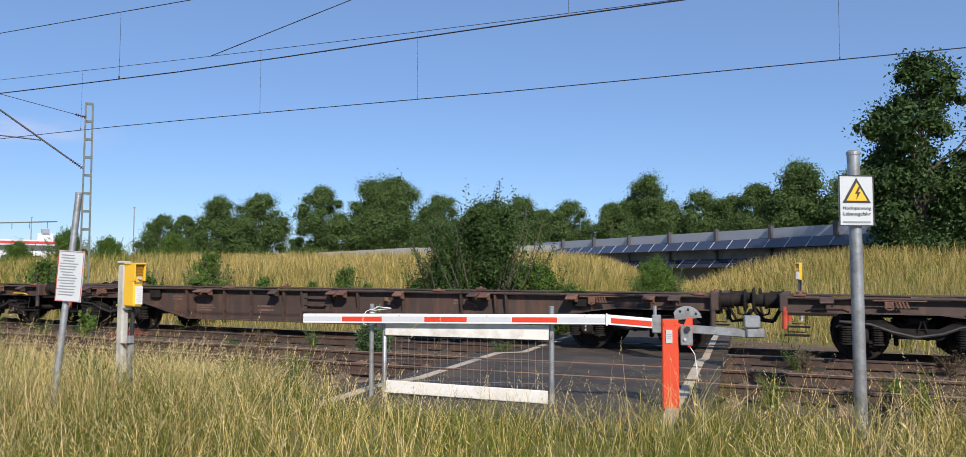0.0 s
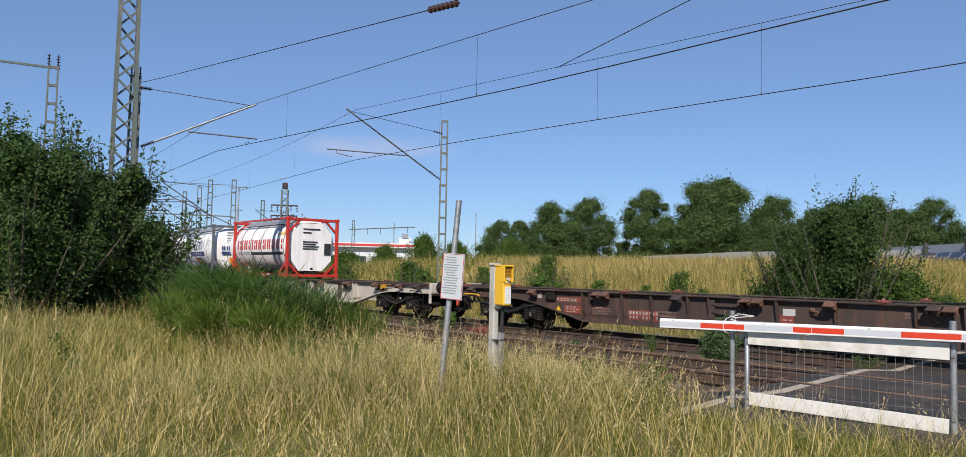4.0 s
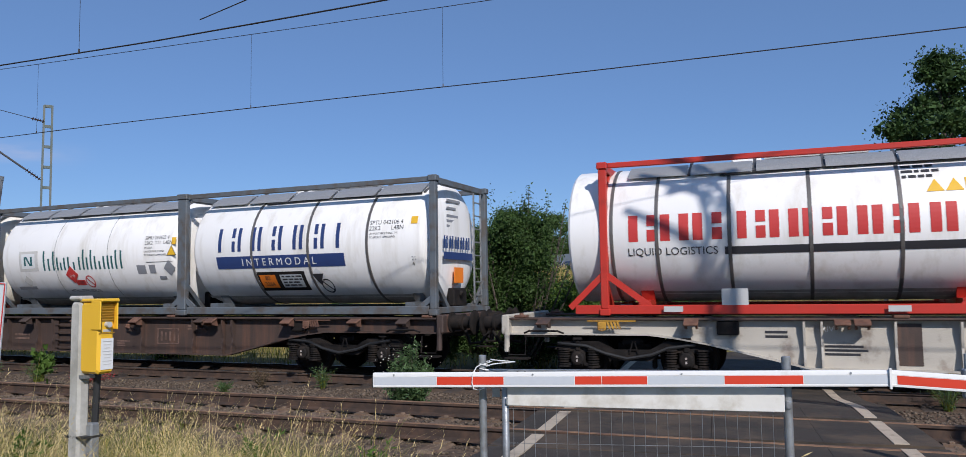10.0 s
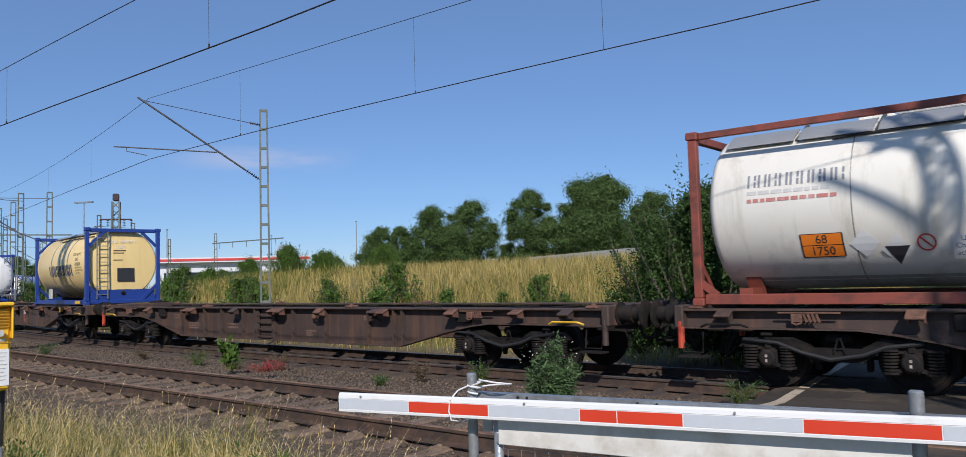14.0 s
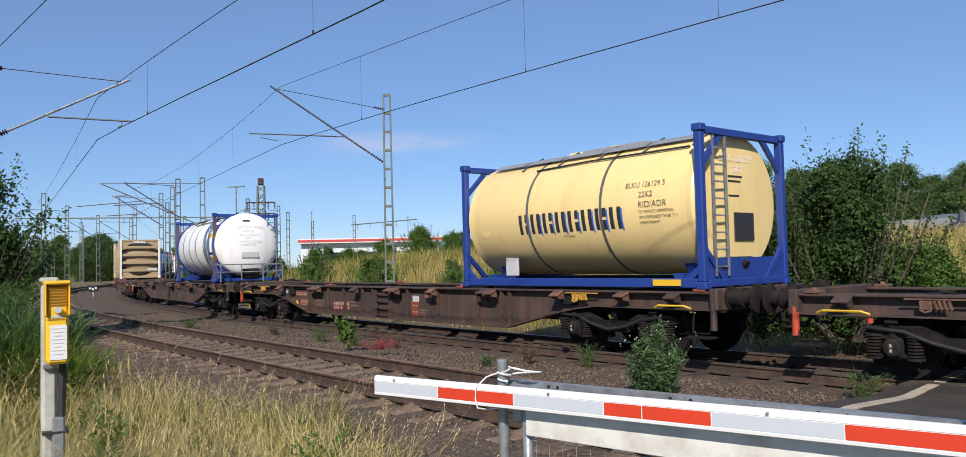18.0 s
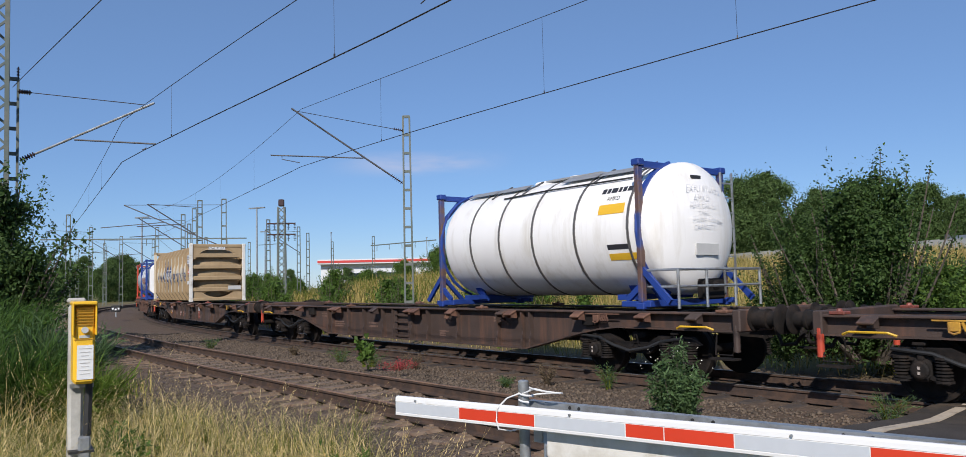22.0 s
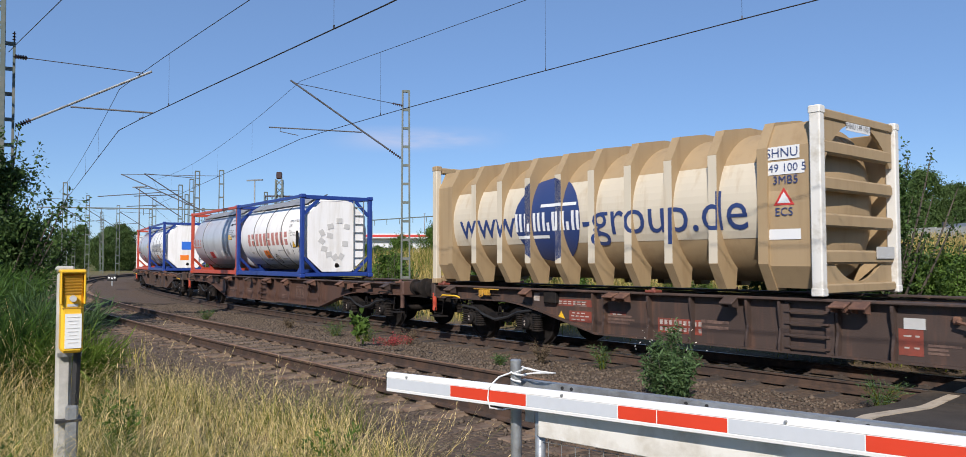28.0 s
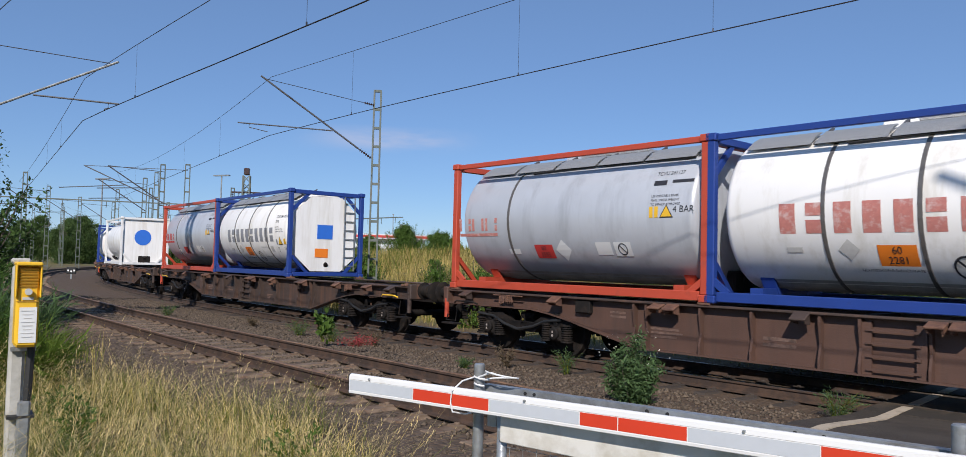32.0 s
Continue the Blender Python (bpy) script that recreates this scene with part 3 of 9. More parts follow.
def rail_mesh(name, off, s0, s1, z, top, step=1.5):
    """One running rail: foot, web and head swept along the line; the worn top has its own material."""
    prof = [(-0.07, -0.17), (0.07, -0.17), (0.07, -0.155), (0.012, -0.135), (0.012, -0.045), (0.036, -0.035), (0.036, -0.006), (0.028, 0), (-0.028, 0), (-0.036, -0.006), (-0.036, -0.035), (-0.012, -0.045), (-0.012, -0.135), (-0.07, -0.155)]
    g, n = Geo(), len(prof)
    v, f, k = [], [], []
    ss = np.arange(s0, s1 + 0.01, step)
    for s in ss:
        for a, b in prof:
            x, y, h = on_track(s, off - a)
            v.append((x, y, z + b))
    for i in range(len(ss) - 1):
        for j in range(n):
            f.append((i * n + j, i * n + (j + 1) % n, i * n + n + (j + 1) % n, i * n + n + j))
            k.append(1 if j in (6, 7, 8) else 0)
    g.add(v, f)
    g.m = k
    return g.mesh(name, [M_RAIL, top])


def build_track(label, off, z, s0, s1, material, dense, top):
    track = thing("railway_track", label, "track", kind="structure")
    for o in (-0.7525, 0.7525):
        part("rail", rail_mesh("rail", off + o, s0, s1, z, top), None, track)
    g = Geo()
    g.box((0, 0, -0.10), (0.26, 2.6, 0.18), ch=0.03)
    for o in (-0.7525, 0.7525):
        g.box((0, o, 0.0), (0.17, 0.34, 0.025))
        for q in (-0.11, 0.11):
            g.box((0.0, o + q, 0.02), (0.06, 0.05, 0.035), ch=0.01)
    me = g.mesh("sleeper", material)
    rnd = random.Random(5)
    for s in np.arange(dense[0], dense[1], 0.63):
        x, y, h = on_track(s, off)
        ob = new("sleeper", me)
        ob.parent = track
        ob.matrix_basis = pose(x, y, z - 0.175 + rnd.uniform(-0.012, 0.004), rnd.uniform(-0.5, 0.5), rnd.uniform(-0.5, 0.5), math.degrees(h) + rnd.uniform(-1.2, 1.2))
    return track


def road_z(o):
    return float(np.interp(o, [-9, -2.6, 2.0, 3.7, 7.1, 8.4, 10.2], [-0.12, 0.0, 0.005, NEAR_Z - 0.01, NEAR_Z - 0.01, 0.22, 0.20]))


def road_point(o, w):
    """Point of the road: o metres on the camera's side of the train's track, w metres across, rightwards."""
    bx, by = 4.79, 7.80
    return bx - 0.38 * o + w * 0.925, by - 0.925 * o - w * 0.38, road_z(o)


def build_road():
    road = thing("road", "worn dark asphalt road over the level crossing", "road", kind="structure")
    rails = (-0.7525, 0.7525, NEAR_OFFSET - 0.7525, NEAR_OFFSET + 0.7525)
    g = Geo()

    def slab(o0, o1, w0, w1, top=0.0, thick=0.14):
        oo = np.linspace(o0, o1, max(2, int((o1 - o0) / 0.25) + 1))
        v = []
        for o in oo:
            for w, dz in ((w0, 0), (w1, 0), (w1, -thick), (w0, -thick)):
                x, y, z = road_point(o, w)
                v.append((x, y, z + top + dz))
        f = [(0, 3, 2, 1), tuple(len(v) - 4 + i for i in range(4))]
        for i in range(len(oo) - 1):
            f += [(i * 4 + j, i * 4 + (j + 1) % 4, i * 4 + 4 + (j + 1) % 4, i * 4 + 4 + j) for j in range(4)]
        return v, f

    for a, b in ((-8.5, rails[0] - 0.75), (rails[1] + 0.75, rails[2] - 0.75), (rails[3] + 0.75, 10.2)):
        g.add(*slab(a, b, -2.05, 2.05))
    part("asphalt", g, M_ASPHALT, road)
    # rubber panels between and beside the rails, a groove left free for the wheels
    for r0, r1 in ((rails[0], rails[1]), (rails[2], rails[3])):
        for a, b in ((r0 - 0.74, r0 - 0.045), (r0 + 0.08, r0 + 0.75), (r0 + 0.76, r1 - 0.08), (r1 + 0.045, r1 + 0.74)):
            for i in range(4):
                q = Geo()
                q.add(*slab(a, b, -2.05 + i * 1.025, -2.05 + i * 1.025 + 1.022, 0.004))
                part("crossing_panel", q, M_PANEL, road)
    for w in (-1.70, 1.70):
        for a, b in ((10.1, 9.12), (9.06, 6.28), (6.04, 4.76), (4.53, 0.88), (0.62, -0.62), (-0.88, -5.2)):
            q = Geo()
            q.add(*slab(min(a, b), max(a, b), w - 0.065, w + 0.065, 0.012, 0.02))
            part("edge_line", q, M_ROADWHITE, road, "worn white edge line")


build_ground()
build_track("rusty railway track that the train runs on, on dark sleepers", 0.0, 0.0, -140, 90, M_WOODSLEEPER, (-52, 36), M_RAILTOP)
build_track("rusty railway track on weathered concrete sleepers beside the fence", NEAR_OFFSET, NEAR_Z, -130, 70, M_SLEEPER, (-58, 24), M_RAILRUST)
build_road()


# ---------------------------------------------------------------- the train
DECK = 1.155


def train_s(t):
    u = (t - 20) / 10
    late = 0.6 * max(0.0, 1 - t / 8) ** 1.3
    return 10 * (4.938 * u + 0.064 * u * u + 0.078 * u ** 3 + 0.013 * u ** 4) - late


MOVING = []      # (object, offset along the train, base of the two turning points)
WHEELS = []


def side_profile(half):
    """Fish-belly outline of a side sill: (x, z)."""
    top, bot, end = DECK - 0.07, 0.36, DECK - 0.30
    low = [(4.35, bot), (5.2, 0.56), (5.9, 0.72), (6.35, 0.80), (6.8, end), (half, end)]
    return [(-x, z) for x, z in reversed(low)] + low + [(half, top), (-half, top)]


def bogie_parts(wagon, x0, mats):
    dark = M_DARKSTEEL
    bogie = part("bogie", Geo().box((0, 0, 0.62), (0.6, 1.5, 0.16), ch=0.03).box((0, 0, 0.72), (0.34, 2.0, 0.12), ch=0.03), dark, wagon, "sooty two-axle bogie", m=pose(x0, 0, 0))
    for sy in (-1, 1):
        g = Geo()
        prof = [(-1.32, 0.60), (-1.18, 0.72), (-0.55, 0.74), (-0.3, 0.60), (0.3, 0.60), (0.55, 0.74), (1.18, 0.72), (1.32, 0.60), (1.2, 0.56), (0.5, 0.56), (0.32, 0.42), (-0.32, 0.42), (-0.5, 0.56), (-1.2, 0.56)]
        g.plate(prof, 0.12 * sy, lambda u, w, d: (u, sy * 0.98 + d, w))
        part("side_frame", g, dark, bogie)
        for ax in (-0.9, 0.9):
            b = Geo()
            b.box((ax, sy * 1.06, 0.45), (0.24, 0.18, 0.30), ch=0.05)
            b.loop([(sy * 1.14, 0.115), (sy * 1.18, 0.115), (sy * 1.195, 0.09), (sy * 1.2, 0.02)], (ax, 0, 0.45), "y", 14)
            b.box((ax, sy * 1.08, 0.66), (0.10, 0.12, 0.20), ch=0.02)
            b.box((ax, sy * 1.12, 0.78), (0.16, 0.10, 0.05), ch=0.01)
            for q in (-0.21, 0.21):
                b.bar((ax + q * 0.5, sy * 1.09, 0.36), (ax + q * 1.5, sy * 1.09, 0.31), 0.10, 0.05)
            part("axle_box", b, dark, bogie)
            d = Geo()
            for k in (-0.035, 0.03):
                d.box((ax, sy * 1.204, 0.45 + k), (0.030, 0.004, 0.038))
            pieces("bearing_mark", d, M_WORNWHITE, bogie, "pale painted bearing marks")
            for q in (-0.25, 0.25):
                c = Geo()
                coil = [(0.30, 0.12), (0.325, 0.12)]
                for k in range(6):
                    coil += [(0.333 + k * 0.042, 0.062), (0.343 + k * 0.042, 0.105), (0.358 + k * 0.042, 0.105)]
                c.loop(coil + [(0.585, 0.062), (0.59, 0.12), (0.62, 0.12)], (ax + q, sy * 1.08, 0), "z", 9)
                part("coil_spring", c, dark, bogie)
        hose = Geo()
        hose.tube([(-1.25, sy * 1.13, 0.70), (-0.75, sy * 1.15, 0.66), (-0.42, sy * 1.17, 0.54), (-0.05, sy * 1.18, 0.46), (0.35, sy * 1.17, 0.53), (0.62, sy * 1.15, 0.64), (1.05, sy * 1.13, 0.70)], 0.028, 7)
        part("brake_hose", hose, M_BLACK, bogie, "sagging black brake hose", smooth=40)
        rod = Geo()
        for q in (-0.07, 0.07):
            rod.bar((0.05 + q, sy * 1.12, 0.54), (0.05 + q * 0.25, sy * 1.12, 0.74), 0.018)
        rod.bar((-0.03, sy * 1.12, 0.60), (0.13, sy * 1.12, 0.60), 0.016)
        pieces("brake_link", rod, dark, bogie)
    brake = Geo()
    for ax in (-0.33, 0.33):
        for sy in (-0.75, 0.75):
            brake.box((ax, sy, 0.42), (0.08, 0.1, 0.3), ch=0.02)
    brake.bar((-0.33, 0, 0.38), (0.33, 0, 0.38), 0.05)
    pieces("brake_gear", brake, dark, bogie)
    for ax in (-0.9, 0.9):
        w = Geo()
        w.tube([(0, -0.98, 0), (0, 0.98, 0)], 0.075, 10)
        for sy in (-1, 1):
            w.loop([(sy * 0.68, 0.10), (sy * 0.685, 0.40), (sy * 0.69, 0.485), (sy * 0.715, 0.485), (sy * 0.72, 0.462), (sy * 0.815, 0.455), (sy * 0.82, 0.40), (sy * 0.79, 0.38), (sy * 0.77, 0.12)], (0, 0, 0), "y", 24)
        ws = part("wheelset", w, M_DARKSTEEL, bogie, "steel wheelset with worn treads", smooth=40, m=pose(ax, 0, 0.46))
    return bogie


def bars(g, x0, z0, w, h, n, rnd, y, up=0.055):
    """Rows of plain bars in place of small print on a side that faces -y."""
    for i in range(n):
        ln = w * rnd.uniform(0.55, 1.0)
        g.box((x0 + ln / 2, y, z0 + i * up), (ln, 0.004, h))


def wagon_build(name, label, paint, style, seed, half=9.25):
    rnd = random.Random(seed)
    wagon = thing(name, label, "freight wagon", group="wagons of the freight train")
    ribs = (-4.45, -4.2, -3.2, -2.35, -1.35, -0.82, 0.02, 0.75, 1.95, 3.4, 4.2, 4.45)
    for sy in (-1, 1):
        g = Geo()
        g.plate(side_profile(half), 0.02, lambda u, w, d: (u, sy * (1.06 + d), w))
        pr = side_profile(half)
        for a, b in zip(pr[:12], pr[1:12]):
            g.bar((a[0], sy * 1.10, a[1]), (b[0], sy * 1.10, b[1]), 0.22, 0.025)
        part("side_sill", g, paint, wagon)
        for xx in ribs:
            q = Geo()
            q.plate([(1.07, 0.37), (1.2, 0.37), (1.2, 0.5), (1.15, 0.7), (1.2, 1.0), (1.2, 1.08), (1.07, 1.08)], 0.035, lambda u, w, d: (xx + d, sy * u, w))
            part("rib", q, paint, wagon)
        g = Geo()
        g.box((0, sy * 1.105, DECK - 0.04), (2 * half, 0.22, 0.04), ch=0.010)
        part("top_flange", g, M_RUSTWAGON, wagon)
        # folding container supports, some tipped out
        for k, xx in enumerate((0.7 - half, -6.1, -3.9, -3.63, -1.55, 0.14, 0.41, 1.92, 3.75, 4.02, 5.95, 7.5, half - 0.7)):
            tip = 0.42 + 0.12 * math.sin(k * 2.1)
            q = Geo()
            q.box((xx, sy * 1.315, DECK - 0.085), (0.23, 0.20, 0.035), Euler((-sy * tip, 0, 0)).to_matrix(), 0.010)
            q.plate([(1.22, DECK - 0.07), (1.38, DECK - 0.13), (1.35, DECK - 0.18), (1.20, DECK - 0.20)], 0.03, lambda u, w, d: (xx - 0.10 + d, sy * u, w))
            q.plate([(1.22, DECK - 0.07), (1.38, DECK - 0.13), (1.35, DECK - 0.18), (1.20, DECK - 0.20)], 0.03, lambda u, w, d: (xx + 0.07 + d, sy * u, w))
            part("folding_support", q, M_RUST if k % 4 else M_RUSTWAGON, wagon)
        for xx in (0.25 - half, -3.1, 2.85, half - 0.25):
            q = Geo()
            q.box((xx, sy * 1.13, DECK + 0.0), (0.22, 0.2, 0.05), ch=0.012)
            q.loop([(DECK + 0.02, 0.045), (DECK + 0.055, 0.035), (DECK + 0.062, 0.02)], (xx, sy * 1.13, 0), "z", 8)
            part("corner_spigot", q, M_FBROWN if style in ("white_marks", "cargo") else M_RUST, wagon)
        # towing gear: a strap along the flange with a ribbed hook hanging under it
        for xx in (-7.4, 6.5):
            q = Geo()
            q.box((xx, sy * 1.225, DECK - 0.075), (0.82, 0.02, 0.022), ch=0.004)
            q.box((xx - 0.16, sy * 1.225, DECK - 0.15), (0.15, 0.03, 0.12), ch=0.012)
            for k in range(4):
                q.bar((xx - 0.06 + k * 0.055, sy * 1.235, DECK - 0.09), (xx - 0.02 + k * 0.055, sy * 1.235, DECK - 0.20), 0.018, 0.03)
            q.tube([(xx - 0.22, sy * 1.24, DECK - 0.21), (xx - 0.16, sy * 1.25, DECK - 0.235), (xx - 0.09, sy * 1.24, DECK - 0.21)], 0.014, 6)
            part("tow_hook", q, M_OCHRE if style in ("grey", "white_marks", "cargo") else M_RUST, wagon)
    g = Geo()
    for xx in (-8.0, -7.1, -6.2, -3.4, -1.2, 1.2, 3.4, 6.2, 7.1, 8.0):
        g.box((xx, 0, DECK - 0.17), (0.16, 2.1, 0.2))
    g.box((0, 0, DECK - 0.26), (2 * half, 0.5, 0.3))
    g.box((-2.0, 0.2, 0.55), (1.1, 0.5, 0.42), ch=0.1)
    g.box((2.2, -0.1, 0.6), (0.7, 0.4, 0.3), ch=0.08)
    for xx in (-7.1, 7.1):
        g.box((xx, 0, DECK - 0.22), (1.5, 1.9, 0.18), ch=0.02)
    part("underframe", g, M_DARKSTEEL, wagon)
    for sx in (-1, 1):
        e = Geo()
        e.box((sx * (half + 0.02), 0, DECK - 0.14), (0.14, 2.5, 0.34), ch=0.02)
        part("headstock", e, paint, wagon)
        for sy in (-0.875, 0.875):
            b = Geo()
            b.loop([(0.09, 0.19), (0.11, 0.19), (0.12, 0.14), (0.30, 0.14), (0.31, 0.155), (0.35, 0.155), (0.36, 0.115), (0.52, 0.115)], (0, 0, 0), "x", 16)
            b.loop([(0.52, 0.18), (0.545, 0.225), (0.56, 0.225), (0.575, 0.19)], (0, 0, 0), "x", 18)
            part("buffer", b, M_DARKSTEEL, wagon, smooth=35, m=pose(sx * half, sy, 1.04, 0, 0, 0 if sx > 0 else 180))
        c = Geo()
        c.box((sx * (half + 0.2), 0, 0.98), (0.36, 0.09, 0.09))
        c.tube([(sx * (half + 0.1), 0.35, 0.9), (sx * (half + 0.25), 0.4, 0.6), (sx * (half + 0.45), 0.36, 0.62), (sx * (half + 0.6), 0.3, 0.85)], 0.03, 8)
        c.tube([(sx * (half + 0.1), -0.35, 0.9), (sx * (half + 0.25), -0.4, 0.62), (sx * (half + 0.45), -0.36, 0.64), (sx * (half + 0.6), -0.3, 0.85)], 0.03, 8)
        c.tube([(sx * (half + 0.3), 0, 0.98), (sx * (half + 0.34), 0, 0.75), (sx * (half + 0.45), 0, 0.72), (sx * (half + 0.5), 0, 0.9)], 0.028, 6)
        part("coupling", c, M_DARKSTEEL, wagon, "screw coupling with brake hoses")
        # corner handrail, step and a bright shunting grip
        s = Geo()
        for sy in (-1, 1):
            s.tube([(sx * (half - 0.05), sy * 1.22, 0.62), (sx * (half - 0.05), sy * 1.26, 0.5), (sx * (half - 0.35), sy * 1.26, 0.5), (sx * (half - 0.35), sy * 1.22, 0.8)], 0.014, 6)
            s.box((sx * (half - 0.2), sy * 1.24, 0.44), (0.42, 0.2, 0.03))
        pieces("corner_step", s, M_DARKSTEEL, wagon)
        p = Geo()
        for sy in (-1, 1):
            p.loop([(0.55, 0.05), (0.95, 0.05)], (sx * (half + 0.0), sy * 1.21, 0), "z", 10)
        pieces("corner_post", p, (M_FORANGE if sx < 0 else paint) if style != "grey" else paint, wagon)
        h = Geo()
        for sy in (-1, 1):
            a = sx * (half - 0.35)
            h.tube([(a, sy * 1.29, DECK - 0.28), (a - sx * 0.1, sy * 1.33, DECK - 0.24), (a - sx * 0.6, sy * 1.33, DECK - 0.24), (a - sx * 0.7, sy * 1.29, DECK - 0.28)], 0.018, 6)
        pieces("yellow_grip", h, M_YELLOW if style in ("white_marks", "plain", "cargo") else M_DARKSTEEL, wagon)
        bogie_parts(wagon, sx * 7.1, None)
    # access ladder with a flat dark plate for the recess's shade, release handles, boxes on the near side
    q = Geo()
    q.box((-0.40, -1.05, 0.72), (0.66, 0.03, 0.66))
    part("recess", q, M_DARKSTEEL, wagon)
    lad = Geo()
    for xx in (-0.73, -0.07):
        lad.bar((xx, -1.13, 0.37), (xx, -1.13, 1.06), 0.12, 0.035)
    for k in range(4):
        lad.bar((-0.73, -1.16, 0.44 + k * 0.17), (-0.07, -1.16, 0.44 + k * 0.17), 0.03)
    pieces("ladder_rung", lad, paint, wagon)
    for xx in (-5.55, 6.1):
        q = Geo()
        q.box((xx, -1.12, 0.97), (0.34, 0.12, 0.22), ch=0.015)
        part("wedge_box", q, M_DARKSTEEL, wagon)
    for xx in (1.5, 3.55):
        rel = Geo()
        rel.tube([(xx, -1.09, 0.93), (xx + 0.04, -1.2, 0.92), (xx + 0.2, -1.2, 0.88), (xx + 0.24, -1.16, 0.82)], 0.022, 6)
        rel.box((xx, -1.11, 0.93), (0.1, 0.08, 0.1), ch=0.02)
        part("release_handle", rel, M_RUST, wagon)
    y = -1.0825
    ink = M_WORNMARK if style != "grey" else M_INK
    for x0, z0, w, h, n, up in ((-4.15, 0.58, 0.75, 0.035, 3, 0.06), (-2.2, 0.62, 0.6, 0.05, 2, 0.09), (1.15, 0.50, 0.42, 0.03, 3, 0.05), (-5.0, 0.84, 0.5, 0.04, 2, 0.07), (3.2, 0.88, 0.36, 0.04, 2, 0.06)):
        g = Geo()
        bars(g, x0, z0, w, h, n, rnd, y, up)
        tagged(part("lettering", g, ink, wagon, "faded painted markings"), kind="stuff")
    if style == "grey":
        t = text_mesh("RIV", 0.13)
        part("marking_text", t, M_INK, wagon, m=pose(-4.1, y - 0.003, 0.96, 90, 0, 0))
        wheel = Geo()
        ring = [(-1.9 + 0.22 * math.cos(a), -1.30, 0.78 + 0.22 * math.sin(a)) for a in np.linspace(0, 2 * math.pi, 25)]
        wheel.tube(ring, 0.015, 6, False)
        for a in (0.5, 2.6, 4.7):
            wheel.bar((-1.9, -1.29, 0.78), (-1.9 + 0.22 * math.cos(a), -1.30, 0.78 + 0.22 * math.sin(a)), 0.02)
        wheel.tube([(-1.9, -1.18, 0.78), (-1.9, -1.31, 0.78)], 0.03, 8)
        part("handbrake_wheel", wheel, M_YELLOW, wagon, "yellow handbrake wheel")
        # flat brown plates put the darkness of upright openings into colour
        for xx in (-3.0, -0.2, 1.1, 3.1):
            q = Geo()
            q.box((xx, -1.085, 0.74), (0.34, 0.012, 0.62))
            part("dark_panel", q, M_RUSTWAGON, wagon)
    if style in ("db", "boxed", "cargo"):
        q = Geo()
        for k in ((2.36, 0.0, 0.025, 0.34), (2.94, 0.0, 0.025, 0.34), (2.65, 0.158, 0.55, 0.025), (2.65, -0.158, 0.55, 0.025), (2.47, 0.0, 0.05, 0.2), (2.59, 0.0, 0.04, 0.16), (2.71, 0.0, 0.05, 0.2), (2.83, 0.0, 0.04, 0.2)):
            q.box((k[0] + (0.75 if style == "cargo" else 0.0), y - 0.003, 0.72 + k[1]), (k[2], 0.004, k[3]))
        part("emblem", q, M_WORNMARK, wagon, "faded boxed emblem")
        if style == "cargo":
            for i in range(5):
                part("brand_bar", Geo().box((4.05 + i * 0.27, y - 0.003, 0.72), (0.035, 0.004, 0.32 if i == 0 else 0.2)), M_WORNMARK, wagon)
    if style in ("white_marks", "cargo"):
        q = Geo()
        for xx, zz, sx, sz in ((-5.0, 0.885, 0.92, 0.13), (-4.83, 0.64, 0.56, 0.20), (-3.92, 0.73, 0.36, 0.10), (-2.62, 0.60, 0.86, 0.24), (0.95, 0.62, 0.3, 0.34)):
            part("data_panel", Geo().box((xx, y + 0.001, zz), (sx, 0.003, sz)), M_DATARED, wagon, "red data panel with white print")
        for xx, zz, sx in ((-5.0, 0.905, 0.8), (-5.0, 0.865, 0.8), (-4.83, 0.70, 0.46), (-4.83, 0.645, 0.5), (-4.83, 0.58, 0.46), (-3.92, 0.73, 0.28), (0.95, 0.70, 0.2), (0.95, 0.55, 0.22)):
            for j in range(max(2, int(sx / 0.12))):
                q.box((xx - sx / 2 + (j + 0.5) * 0.12, y - 0.002, zz), (rnd.uniform(0.05, 0.1), 0.003, 0.022))
        for j in range(9):
            q.box((-2.98 + j * 0.095, y - 0.002, 0.655), (0.055, 0.003, 0.075))
            if j % 4 != 3:
                q.box((-2.98 + j * 0.095, y - 0.002, 0.545), (0.05, 0.003, 0.065))
        part("warning_triangle", Geo().plate([(-5.42, 0.575), (-5.22, 0.575), (-5.32, 0.72)], 0.004, lambda u, v, d: (u, y - d, v)), M_YELLOW, wagon)
        part("release_board", Geo().box((1.0, y - 0.004, 0.86), (0.26, 0.01, 0.14)), M_STONEWHITE, wagon)
        q.box((-6.0, y, 0.97), (0.16, 0.004, 0.16))
        tagged(part("white_lettering", q, M_WORNWHITE, wagon, "white painted markings"), kind="stuff")
    return wagon


def text_mesh(body, size, align="CENTER"):
    """Flat letters in the built-in font, standing on the x axis, centred."""
    cu = bpy.data.curves.new("letters", "FONT")
    cu.body = body
    cu.size = size
    cu.align_x = align
    cu.align_y = "CENTER"
    cu.resolution_u = 3
    ob = bpy.data.objects.new("letters", cu)
    scene.collection.objects.link(ob)
    dg = bpy.context.evaluated_depsgraph_get()
    me = bpy.data.meshes.new_from_object(ob.evaluated_get(dg))
    bpy.data.objects.remove(ob)
    bpy.data.curves.remove(cu)
    return me


